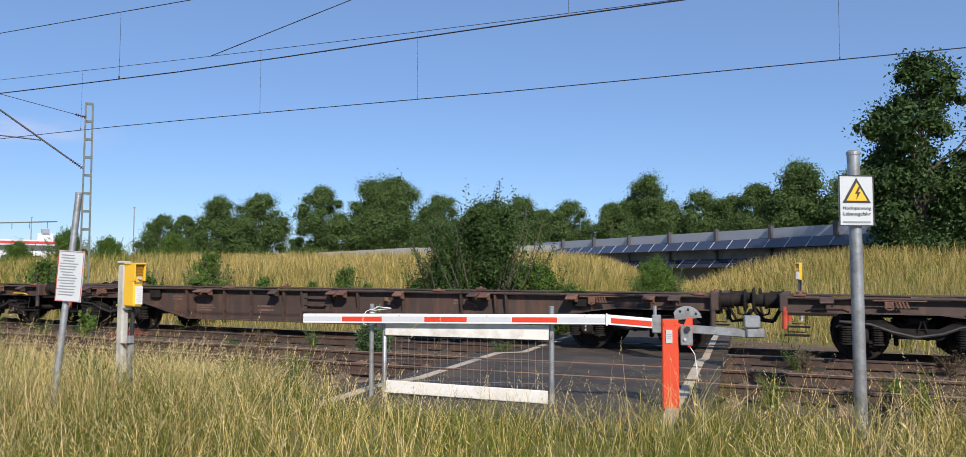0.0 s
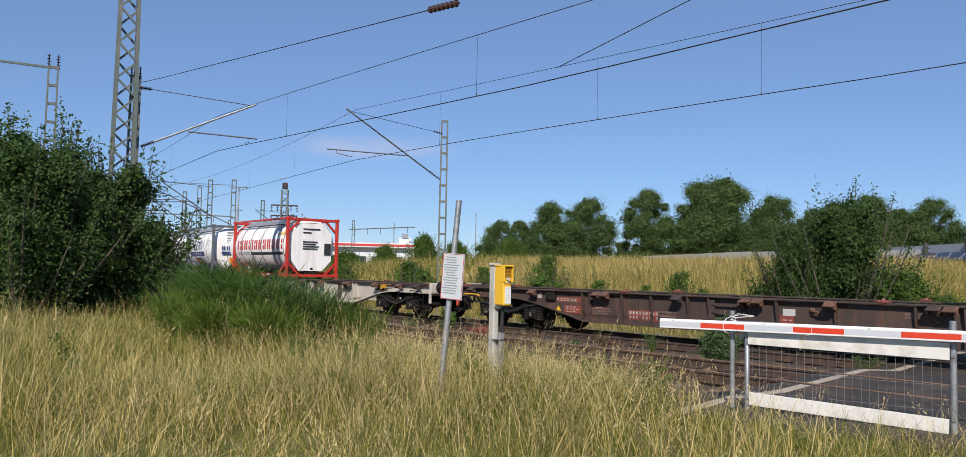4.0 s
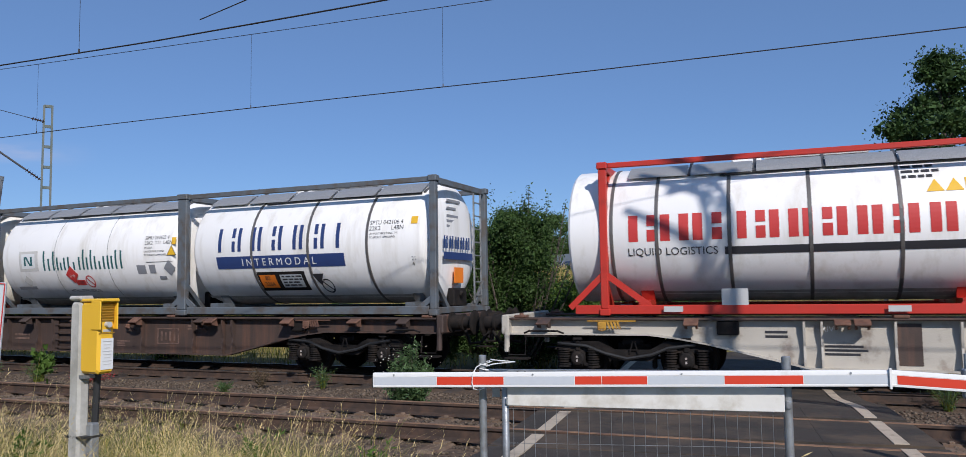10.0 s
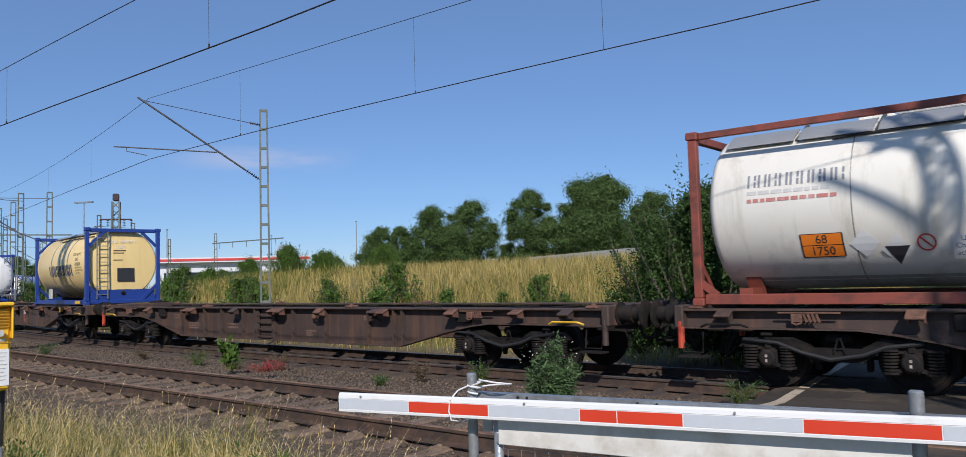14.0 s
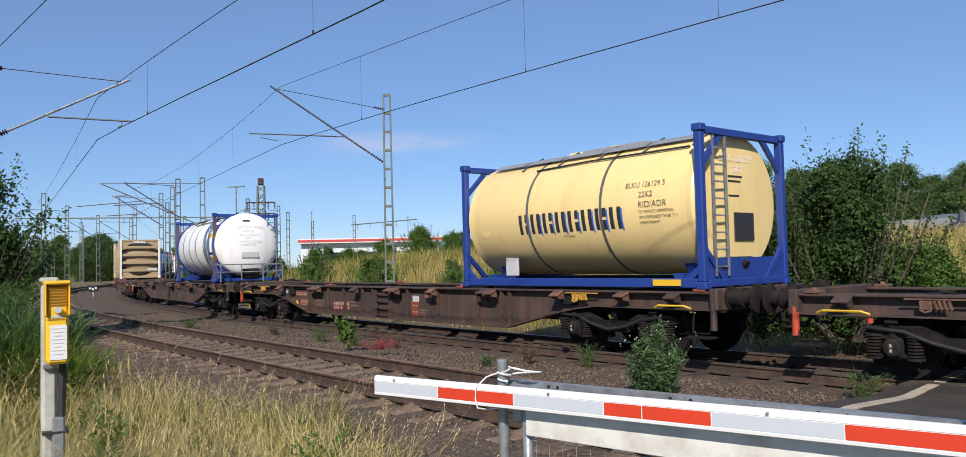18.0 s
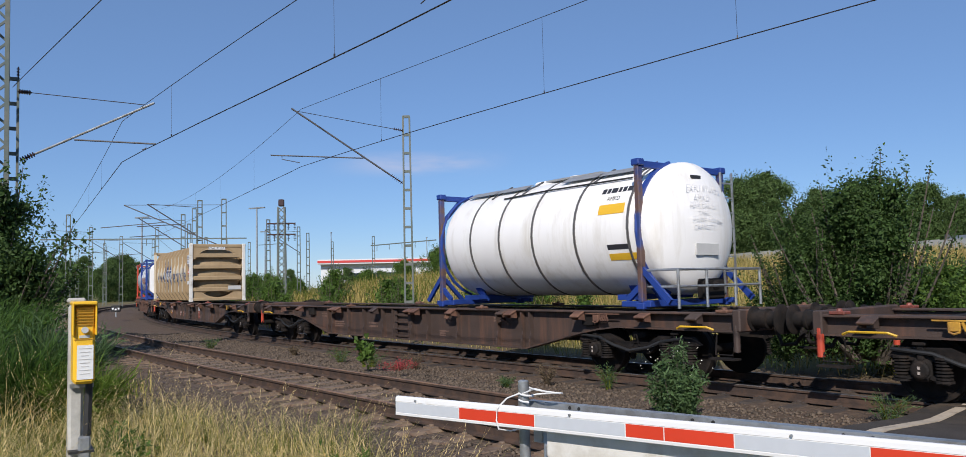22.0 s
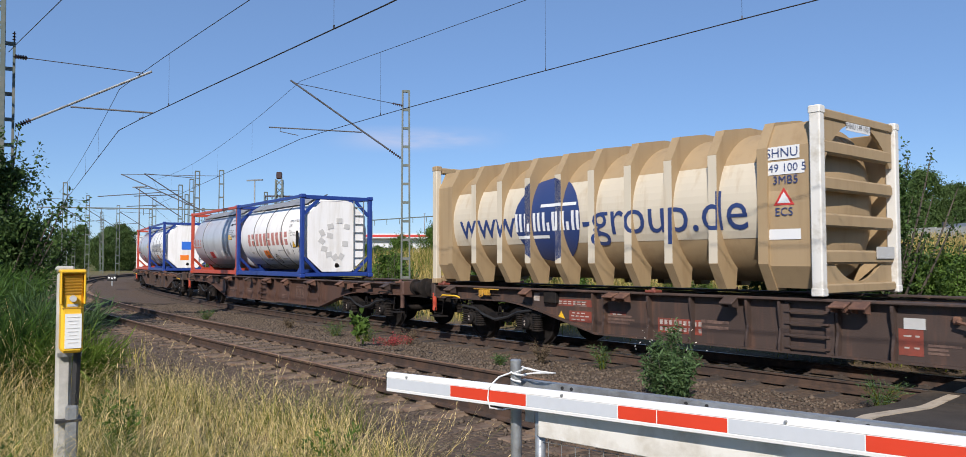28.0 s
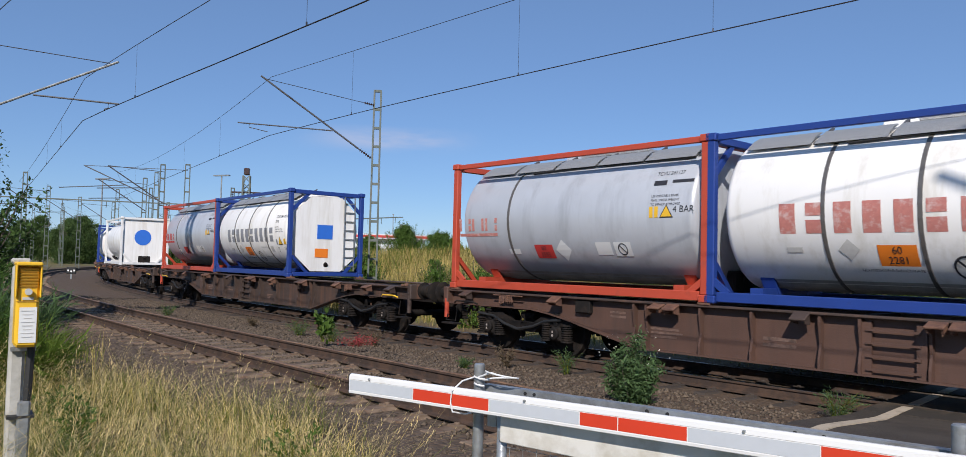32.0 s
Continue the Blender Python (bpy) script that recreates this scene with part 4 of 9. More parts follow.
def wrap_text(body, size, x, zc, r, tank_z, mat_, align="CENTER"):
    """Letters laid on a tank's near side: x along the tank, zc their height."""
    me = text_mesh(body, size, align)
    me.materials.clear()
    me.materials.append(mat_)
    for v in me.vertices:
        h = zc + v.co.y - tank_z
        a = max(-1, min(1, h / r))
        v.co = (x + v.co.x, -r * math.sqrt(1 - a * a) - 0.006, tank_z + h)
    return me


def wrap_patch(g, x0, x1, z0, z1, r, tank_z, lift=0.004, n=6):
    """A painted patch on a tank's near side, wrapped round it."""
    v, f = [], []
    for i in range(n + 1):
        h = z0 + (z1 - z0) * i / n - tank_z
        a = max(-1, min(1, h / (r + lift)))
        yy = -(r + lift) * math.sqrt(1 - a * a)
        v += [(x0, yy, tank_z + h), (x1, yy, tank_z + h)]
    f = [(2 * i, 2 * i + 1, 2 * i + 3, 2 * i + 2) for i in range(n)]
    return g.add(v, f)


def wrap_shape(g, rows, r, tank_z, lift=0.006):
    """A painted shape given as rows of (height, from, to), wrapped round a tank's near side."""
    v = []
    for h, x0, x1 in rows:
        a = max(-1, min(1, h / (r + lift)))
        yy = -(r + lift) * math.sqrt(1 - a * a)
        v += [(x0, yy, tank_z + h), (x1, yy, tank_z + h)]
    return g.add(v, [(2 * i, 2 * i + 1, 2 * i + 3, 2 * i + 2) for i in range(len(rows) - 1)])


def diamond(c, name, x, h, s, r, tz, material, lift=0.006, label=""):
    """A square label stood on its corner."""
    g = Geo()
    wrap_shape(g, [(h + s * k, x - s * (1 - abs(k)) - 0.001, x + s * (1 - abs(k)) + 0.001) for k in (-1, -0.5, 0, 0.5, 1)], r, tz, lift)
    return part(name, g, material, c, label)


def triangle(c, name, x, h, s, r, tz, material, lift=0.006):
    g = Geo()
    wrap_shape(g, [(h - s * 0.8, x - s, x + s), (h, x - s * 0.5, x + s * 0.5), (h + s * 0.8, x - 0.002, x + 0.002)], r, tz, lift)
    return part(name, g, material, c)


def ring_mark(c, name, x, h, ro, r, tz, material, lift=0.006):
    """A prohibition ring with its slanting bar."""
    g = Geo()
    v, f, n = [], [], 20
    for k in range(n):
        for q in (ro, ro * 0.82):
            dx, dz = q * math.cos(2 * math.pi * k / n), h + q * math.sin(2 * math.pi * k / n)
            v.append((x + dx, -math.sqrt(max(0.01, (r + lift) ** 2 - dz * dz)), tz + dz))
        f.append((2 * k, 2 * k + 1, (2 * k + 3) % (2 * n), (2 * k + 2) % (2 * n)))
    g.add(v, f)
    b = ro * 0.64
    wrap_shape(g, [(h + b * k, x - b * k - ro * 0.13, x - b * k + ro * 0.13) for k in (-1, 0, 1)], r, tz, lift)
    return part(name, g, material, c)


def print_lines(c, x, lines, r, tz, material=None):
    """Lines of print on the tank's near side: (height, text, size)."""
    for h, txt, size in lines:
        part("print_line", wrap_text(txt, size, x, tz + h, r, tz, material or M_INK, "LEFT"), None, c)


def letter_row(g, x0, x1, z0, z1, n, r, tz, fill=0.72, weight=0.38):
    """A word as a row of plain upright bars, two to each letter's width."""
    st = (x1 - x0) / n
    H = z1 - z0
    for i in range(n):
        a = x0 + st * (i + 0.5 - fill / 2)
        b = a + st * fill
        k = (b - a) * weight
        wrap_patch(g, a, a + k, z0, z1, r, tz)
        if i % 2:
            wrap_patch(g, b - k, b, z0, z1, r, tz)
        else:
            wrap_patch(g, b - k, b, z0, z0 + H * 0.44, r, tz)
            wrap_patch(g, b - k, b, z0 + H * 0.58, z1, r, tz)


def patch_part(c, name, specs, material, r, tz, label=""):
    for s in specs:
        g = Geo()
        wrap_patch(g, *s, r, tz)
        part(name, g, material, c, label)


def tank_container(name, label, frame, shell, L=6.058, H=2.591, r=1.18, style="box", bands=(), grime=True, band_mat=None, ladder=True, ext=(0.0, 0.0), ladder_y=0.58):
    """A 20-foot tank container: corner frame, tank with dished ends, walkway, valves. x along it, its floor at z = 0."""
    c = thing(name, label, "tank container", group="tank containers on the train")
    W = 2.438
    tz = 0.16 + r + 0.06
    ends = (-L / 2, L / 2)
    hx = L / 2 - 0.05
    sec = 0.10 if style == "swap" else 0.13
    if style == "ends":
        posts_x = (-hx, hx)
    else:
        posts_x = (-hx, hx)
    for x in posts_x:
        for y in (-W / 2 + 0.06, W / 2 - 0.06):
            g = Geo()
            g.box((x, y, H / 2), (sec, 0.12, H - 0.24), ch=0.012)
            part("corner_post", g, frame if style != "swap" else M_OLDBLUE, c)
            for z in (0.06, H - 0.06):
                q = Geo()
                q.box((x, y, z), (0.178, 0.162, 0.118), ch=0.015)
                part("corner_casting", q, frame if style != "rusty" else M_RUST, c)
    g = Geo()
    for x in posts_x:
        for z in (0.09, H - 0.09):
            g.box((x, 0, z), (sec * 0.8, W - 0.3, 0.12), ch=0.01)
        for sy in (-1, 1):
            # corner gussets of the end frame
            for z0, z1 in ((0.12, 0.62), (H - 0.12, H - 0.62)) if frame in (M_FBLUE, M_FRED) else ((0.12, 0.62),):
                g.bar((x, sy * (W / 2 - 0.12), z1), (x, sy * (W / 2 - 0.62), z0), 0.06, 0.09)
    pieces("end_frame", g, frame, c)
    for sy in (-1, 1):
        y = sy * (W / 2 - 0.06)
        g = Geo()
        g.box(((ext[1] - ext[0]) / 2 * 0.85, y, 0.10), (L - 0.3 + (ext[0] + ext[1]) * 0.85, 0.08, 0.15), ch=0.01)
        if style != "swap":
            part("bottom_rail", g, frame, c)
        if style in ("box", "rusty"):
            g = Geo()
            g.box((0, y, H - 0.07), (L - 0.3, 0.07, 0.10), ch=0.01)
            part("top_rail", g, frame, c)
        if style == "brace":
            g = Geo()
            g.box((0, y, H - 0.06), (L - 0.3, 0.07, 0.09), ch=0.01)
            part("top_rail", g, frame, c)
        if style in ("brace", "box", "ends", "swap"):
            g = Geo()
            for sx in (-1, 1):
                k = {"brace": 0.75, "swap": 0.34}.get(style, 0.28)
                g.bar((sx * (hx - 0.02), y, 0.15 + k * 0.72), (sx * (hx - k), y, 0.15), 0.06, 0.10)
                if ext[0 if sx < 0 else 1] > 0.2:
                    k = 0.6
                    g.bar((sx * (hx + 0.02), y, 0.15 + k * 0.9), (sx * (hx + k), y, 0.13), 0.06, 0.10)
            pieces("diagonal_brace", g, frame, c)
        if style == "swap":
            for sx in (-1, 1):
                g = Geo()
                g.bar((sx * (hx - 0.45), y, 0.09), (sx * (hx + 0.2), y, 0.09), 0.08, 0.10, 0.01)
                part("base_beam", g, frame, c)
                g = Geo()
                ring = [(sx * (hx - 0.04), sy * (r + 0.02) * abs(math.cos(a)), tz + (r + 0.02) * math.sin(a)) for a in np.linspace(-1.25, 1.35, 12)]
                g.tube(ring, 0.035, 6)
                part("ring_stiffener", g, frame, c)
    # tank
    tl = L / 2 - (0.16 if style == "swap" else 0.12)
    dish, knuckle = (0.42, 1.0) if style == "swap" else (0.24, 0.62)
    prof = [(-tl - ext[0] + dish * (1 - math.cos(a)), max(0.02, r * max(0.0, math.sin(a)) ** knuckle)) for a in np.linspace(0.0, math.pi / 2, 10)]
    prof += [(tl + ext[1] - dish * (1 - math.cos(a)), max(0.02, r * max(0.0, math.sin(a)) ** knuckle)) for a in np.linspace(math.pi / 2, 0.0, 10)]
    g = Geo()
    g.loop(prof, (0, 0, tz), "x", 40)
    part("tank_shell", g, shell, c, smooth=50)
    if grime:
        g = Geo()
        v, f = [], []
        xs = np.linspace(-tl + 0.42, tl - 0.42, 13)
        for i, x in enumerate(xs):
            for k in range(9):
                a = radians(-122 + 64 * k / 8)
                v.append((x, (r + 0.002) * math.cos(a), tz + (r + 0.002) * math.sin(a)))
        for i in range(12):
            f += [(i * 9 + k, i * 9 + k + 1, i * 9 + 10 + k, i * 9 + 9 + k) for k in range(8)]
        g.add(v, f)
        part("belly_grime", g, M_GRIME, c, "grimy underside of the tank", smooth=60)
    for b in bands:
        g = Geo()
        g.loop([(b - 0.03, r + 0.001), (b - 0.025, r + 0.012), (b + 0.025, r + 0.012), (b + 0.03, r + 0.001)], (0, 0, tz), "x", 40, closed=True)
        part("tank_band", g, band_mat or M_BAND, c)
    # walkway, hatch and valve box on top, saddle under the tank
    wn_ = 5
    for k in range(wn_):
        if k == 2 and style in ("rusty", "swap"):
            continue
        g = Geo()
        x0, x1 = -L / 2 + 0.42 + k * (L - 0.84) / wn_, -L / 2 + 0.36 + (k + 1) * (L - 0.84) / wn_
        h0, h1_ = (0.79, 0.985) if style not in ("swap", "ends") else (0.90, 0.995)
        for q in (0.045, 0.06):
            wrap_shape(g, [(r * (h0 + (h1_ - h0) * i / 3), x0, x1) for i in range(4)], r, tz, q)
        part("walkway", g, M_WALKWAY, c, "galvanised grating walkway")
        b = Geo()
        b.bar((x1 + 0.03, -r * 0.62, tz + r * 0.80), (x1 + 0.03, -0.15, tz + r + 0.06), 0.05, 0.03)
        part("walkway_bracket", b, M_OLDSTEEL, c)
    part("walkway", Geo().box((0.4, 0.1, tz + r + 0.05), (1.6, 0.6, 0.035)), M_WALKWAY, c, "galvanised grating walkway")
    part("spill_hose", Geo().tube([(-L * 0.18, -r * 0.68, tz + r * 0.76), (0.3, -r * 0.66, tz + r * 0.79), (L * 0.42, -r * 0.67, tz + r * 0.78)], 0.018, 6), M_BLACK, c)
    g = Geo()
    g.loop([(tz + r - 0.03, 0.26), (tz + r + 0.07, 0.26), (tz + r + 0.1, 0.24)], (0.3, 0.15, 0), "z", 18)
    part("manhole", g, shell, c, smooth=40)
    part("valve_box", Geo().box((-0.7, 0.15, tz + r + 0.04), (0.5, 0.4, 0.12), ch=0.03), shell, c)
    g = Geo()
    for x in (-tl + 0.55, tl - 0.55):
        for sy in (-1, 1):
            g.bar((x, sy * 0.42, 0.12), (x, sy * 0.62, tz - 0.98), 0.22, 0.05)
        g.box((x, 0, 0.2), (0.2, 1.9, 0.1))
    pieces("saddle", g, frame, c)
    if ladder:
        g = Geo()
        x = L / 2 - 0.02 + ext[1] - (0.34 if style == "swap" else 0)
        for y in (ladder_y, ladder_y + 0.34):
            g.bar((x, y, 0.2), (x, y, H - 0.15), 0.03)
        for k in range(8):
            g.bar((x, ladder_y, 0.35 + k * 0.27), (x, ladder_y + 0.34, 0.35 + k * 0.27), 0.025)
        pieces("ladder_rung", g, M_GALV, c)
    g = Geo()
    g.box((L / 2 - 0.14 + ext[1], 0.0, 0.32), (0.16, 0.6, 0.36), ch=0.03)
    g.tube([(L / 2 - 0.1 + ext[1], 0, 0.4), (L / 2 - 0.02 + ext[1], 0, 0.36)], 0.07, 12)
    part("outlet_valve", g, M_DARKSTEEL, c)
    c["r"], c["tz"] = r, tz
    return c


def end_print(c, L, tz, rows, mat_, y0=-0.45, size=0.05):
    """Bars in place of small print on the end of the tank."""
    g = Geo()
    for z, w in rows:
        g.box((L / 2 - 0.10 + 0.0, y0 + w / 2, z), (0.006, w, size))
    return pieces("end_print", g, mat_, c)


def end_text(c, x, y, z, body, size, material=M_INK):
    """A line of print on the end that faces forward."""
    part("print_line", text_mesh(body, size), material, c, m=pose(x, y, z, 90, 0, 90))


def small_print(c, x, z, n, r, tz, material=M_INK, w=0.75, h=0.045, st=0.085, seed=1):
    rnd = random.Random(seed)
    g = Geo()
    for i in range(n):
        zz = z - i * st
        xx = x
        while xx < x + w * rnd.uniform(0.7, 1):
            k = rnd.uniform(0.06, 0.16)
            wrap_patch(g, xx, xx + k, zz - h / 2, zz + h / 2, r, tz, n=1)
            xx += k + 0.025
    return tagged(part("small_print", g, material, c, "rows of small print"), kind="stuff")


def train_things():
    T = []
    # wagons: (offset of the centre, style)
    spec = [(118.77, "db", M_RUSTWAGON), (99.59, "short", M_RUSTWAGON), (80.41, "white_marks", M_RUSTWAGON), (60.67, "grey", M_GREYWAGON), (40.93, "db", M_RUSTWAGON), (21.19, "plain", M_RUSTWAGON), (1.45, "white_marks", M_RUSTWAGON),
            (-18.29, "plain", M_RUSTWAGON), (-38.03, "cargo", M_RUSTWAGON), (-57.77, "boxed", M_REDWAGON), (-77.51, "plain", M_RUSTWAGON), (-97.25, "plain", M_RUSTWAGON), (-116.99, "plain", M_RUSTWAGON)]
    made = {}
    for o, st, paint in spec:
        if st in made:
            w = copy_thing(made[st], Matrix())
        else:
            w = wagon_build("container_wagon", "weathered grey container wagon with rusty flanges on the far track" if st == "grey" else "rusty brown container wagon on the far track", paint, st, 3, 8.69 if st == "short" else 9.25)
            made[st] = w
        MOVING.append((w, o, 0.0))

    def put(c, left, L):
        MOVING.append((c, left + L / 2, DECK + 0.012))

    B6 = (-1.9, -0.95, 0.0, 0.95, 1.9)
    # red framed tank with red lettering
    c = tank_container("tank_container", "white tank container in a bright red frame on the grey wagon", M_FRED, M_TANKWHITE, style="brace", bands=(-2.85, -2.1, -0.95, 0.25, 1.5, 2.6), ladder=False, ext=(0.72, -0.05))
    r, tz = c["r"], c["tz"]
    g = Geo()
    letter_row(g, -2.59, -1.03, tz - 0.18, tz + 0.26, 3, r, tz, fill=0.88, weight=0.34)
    letter_row(g, -0.86, 2.53, tz - 0.18, tz + 0.26, 7, r, tz, fill=0.88, weight=0.34)
    pieces("brand_bar", g, M_INKRED, c, "row of red bars in place of lettering")
    part("lettering", wrap_text("LIQUID LOGISTICS", 0.175, -1.86, tz - 0.355, r, tz, M_INK), None, c)
    patch_part(c, "black_stripe", [(-1.03, 2.49, tz - 0.42, tz - 0.30)], M_INK, r, tz)
    part("end_skirt", Geo().loop([(-3.0, 1.181), (-3.56, 1.181), (-3.60, 1.15), (-3.61, 0.02)], (0, 0, tz), "x", 40), M_TANKWHITE, c, smooth=35)
    small_print(c, 1.55, tz + 0.93, 4, r, tz, w=0.5)
    patch_part(c, "yellow_plate", [(2.36, 2.62, tz + 0.44, tz + 0.62)], M_YELLOW, r, tz)
    triangle(c, "warning_triangle", 1.97, 0.52, 0.12, r, tz, M_YELLOW)
    triangle(c, "warning_triangle", 2.22, 0.52, 0.12, r, tz, M_YELLOW)
    g = Geo()
    g.plate([(-0.62, 0.3), (0.5, 0.3), (0.92, 0.75), (0.92, 1.9), (0.55, 2.35), (-0.6, 2.35), (-0.95, 1.9), (-0.95, 0.75)], 0.02, lambda u, v, d: (2.93 + d, u, v))
    part("end_plate", g, M_TANKWHITE, c, "white octagonal end panel")
    end_print(c, 6.16, tz, [(2.1, 0.8), (1.95, 0.4), (1.55, 0.7), (1.45, 0.6), (1.35, 0.75), (1.25, 0.7)], M_INK)
    g = Geo()
    g.box((2.98, 0.72, 1.25), (0.02, 0.3, 0.5))
    part("data_plate", g, M_INK, c)
    g = Geo()
    g.box((-0.9, -1.185, 0.28), (0.4, 0.02, 0.3))
    g.box((1.4, -1.262, 0.11), (0.3, 0.006, 0.09))
    g.box((-1.85, -1.262, 0.11), (0.3, 0.006, 0.09))
    pieces("tag", g, M_STONEWHITE, c)
    put(c, 53.12, 6.058)

    # slate framed tank with navy lettering
    c = tank_container("tank_container", "white tank container in a slate grey frame, navy lettering", M_FGREY, M_TANKWHITE, bands=(-1.2, 0.19, 1.55))
    g = Geo()
    letter_row(g, -2.1, 0.97, tz - 0.09, tz + 0.40, 6, r, tz, fill=0.86, weight=0.19)
    patch_row = [(-2.12, 1.03, tz - 0.44, tz - 0.19)]
    pieces("brand_bar", g, M_INKNAVY, c, "row of navy bars in place of lettering")
    patch_part(c, "navy_stripe", patch_row, M_INKNAVY, r, tz)
    part("lettering", wrap_text("I N T E R M O D A L", 0.21, -0.55, tz - 0.325, r + 0.006, tz, M_PAPER), None, c, "white letters on the navy stripe")
    patch_part(c, "plate_holder", [(-1.16, 0.02, tz - 0.90, tz - 0.52)], M_DARKSTEEL, r, tz)
    g = Geo()
    wrap_patch(g, -1.11, -0.71, tz - 0.84, tz - 0.58, r, tz, 0.012)
    part("hazard_plate", g, M_ORANGE, c, "orange hazard plate")
    part("hazard_number", wrap_text("80\n3264", 0.12, -0.91, tz - 0.71, r + 0.010, tz, M_INK), None, c)
    g = Geo()
    wrap_patch(g, -0.60, -0.06, tz - 0.84, tz - 0.58, r, tz, 0.012)
    part("plate_card", g, M_SIGNGREY, c, "pale card in the plate holder")
    small_print(c, -0.56, tz - 0.62, 4, r + 0.010, tz, w=0.45, h=0.03, st=0.058, seed=31)
    diamond(c, "hazard_label", 0.33, -0.63, 0.17, r, tz, M_PAPER)
    triangle(c, "hazard_half", 0.33, -0.69, -0.14, r, tz, M_INK, 0.009)
    ring_mark(c, "prohibition_ring", 0.47, -0.82, 0.14, r, tz, M_INK)
    print_lines(c, 1.6, [(0.36, "SPTU 042106 4", 0.115), (0.25, "22K2", 0.115), (0.15, "UN PORTABLE TANK T11", 0.055), (0.08, "TC IMPACT APPROVED", 0.055)], r, tz)
    print_lines(c, 2.08, [(0.25, "L4BN", 0.115)], r, tz)
    print_lines(c, 2.50, [(-0.34, "21", 0.10), (-0.44, "4", 0.10)], r, tz)
    patch_part(c, "yellow_plate", [(2.49, 2.63, tz + 0.31, tz + 0.45)], M_YELLOW, r, tz)
    patch_part(c, "maker_plate", [(-2.75, -2.35, tz - 1.04, tz - 0.99)], M_STONEWHITE, r, tz)
    end_print(c, 6.0, tz, [(2.2, 0.6), (2.05, 0.4), (1.9, 0.5), (1.8, 0.45), (1.7, 0.5)], M_INKGREY)
    g = Geo()
    g.box((2.98, -0.1, 0.75), (0.01, 0.4, 0.3))
    part("end_hazard_plate", g, M_ORANGE, c, "orange hazard plate")
    g = Geo()
    for i in range(5):
        for k in (0.0, 0.11):
            g.box((2.962, -0.68 + i * 0.25 + k, 1.38), (0.01, 0.045, 0.24))
    g.box((2.965, -0.06, 1.12), (0.01, 1.3, 0.14))
    pieces("end_bars", g, M_INKNAVY, c)
    put(c, 44.05, 6.058)

    # slate framed tank with teal lettering
    c = tank_container("tank_container", "white tank container in a slate grey frame, teal lettering", M_FGREY, M_TANKWHITE, bands=())
    for b in (-0.9, 0.8):
        g = Geo()
        g.loop([(b - 0.006, r + 0.001), (b, r + 0.004), (b + 0.006, r + 0.001)], (0, 0, tz), "x", 40, closed=True)
        part("weld_seam", g, M_BAND, c)
    patch_part(c, "emblem_border", [(-2.11, -1.47, tz - 0.36, tz + 0.11)], M_FAINT, r, tz)
    g = Geo()
    wrap_patch(g, -2.02, -1.56, tz - 0.30, tz + 0.05, r, tz, 0.009)
    part("emblem_field", g, M_PAPER, c)
    g = Geo()
    wrap_patch(g, -1.93, -1.87, tz - 0.23, tz - 0.02, r, tz, 0.013)
    wrap_patch(g, -1.71, -1.65, tz - 0.23, tz - 0.02, r, tz, 0.013)
    wrap_shape(g, [(-0.23, -1.75, -1.69), (-0.125, -1.82, -1.76), (-0.02, -1.89, -1.83)], r, tz, 0.013)
    part("emblem", g, M_INKTEAL, c)
    g = Geo()
    x0 = -1.29
    for w, h in ((0.40, 0.46), (0.32, 0.30), (0.44, 0.30), (0.33, 0.46), (0.36, 0.30), (0.20, 0.30), (0.24, 0.42)):
        b = tz - 0.36
        wrap_patch(g, x0, x0 + 0.055, b, b + h, r, tz)
        wrap_patch(g, x0 + w - 0.085, x0 + w - 0.03, b, b + h * 0.97, r, tz)
        if w > 0.3:
            wrap_patch(g, x0 + w * 0.5 - 0.045, x0 + w * 0.5 + 0.01, b, b + h * 0.6, r, tz)
        x0 += w + 0.045
    pieces("brand_bar", g, M_INKTEAL, c, "row of teal bars in place of lettering")
    diamond(c, "hazard_diamond", -0.40, -0.47, 0.20, r, tz, M_INKRED, 0.012, "red hazard diamond")
    part("hazard_number", wrap_text("1193", 0.09, -0.40, tz - 0.50, r + 0.012, tz, M_PAPER), None, c)
    patch_part(c, "hazard_plate", [(-0.37, -0.06, tz - 0.71, tz - 0.59)], M_INKRED, r, tz)
    part("hazard_number", wrap_text("1193", 0.10, -0.215, tz - 0.65, r + 0.004, tz, M_INK), None, c)
    ring_mark(c, "prohibition_ring", 0.10, -0.63, 0.14, r, tz, M_INKRED)
    part("lettering", wrap_text("METHYL ETHYL KETONE", 0.088, -0.22, tz - 0.84, r, tz, M_INK), None, c)
    print_lines(c, 1.92, [(0.29, "SIMU 261623 4", 0.112), (0.175, "22K2  T11  L4BN", 0.112), (0.07, "RID/ADR", 0.062), (-0.01, "UN PORTABLE TANK", 0.062), (-0.09, "TC IMPACT APPROVED", 0.062)], r, tz)
    patch_part(c, "bracket_line", [(1.95, 2.72, tz - 0.245, tz - 0.235)], M_INK, r, tz)
    patch_part(c, "yellow_plate", [(2.70, 2.82, tz + 0.13, tz + 0.28)], M_YELLOW, r, tz)
    triangle(c, "triangle_border", 2.71, 0.0, 0.14, r, tz, M_INK)
    triangle(c, "warning_triangle", 2.71, -0.005, 0.115, r, tz, M_YELLOW, 0.009)
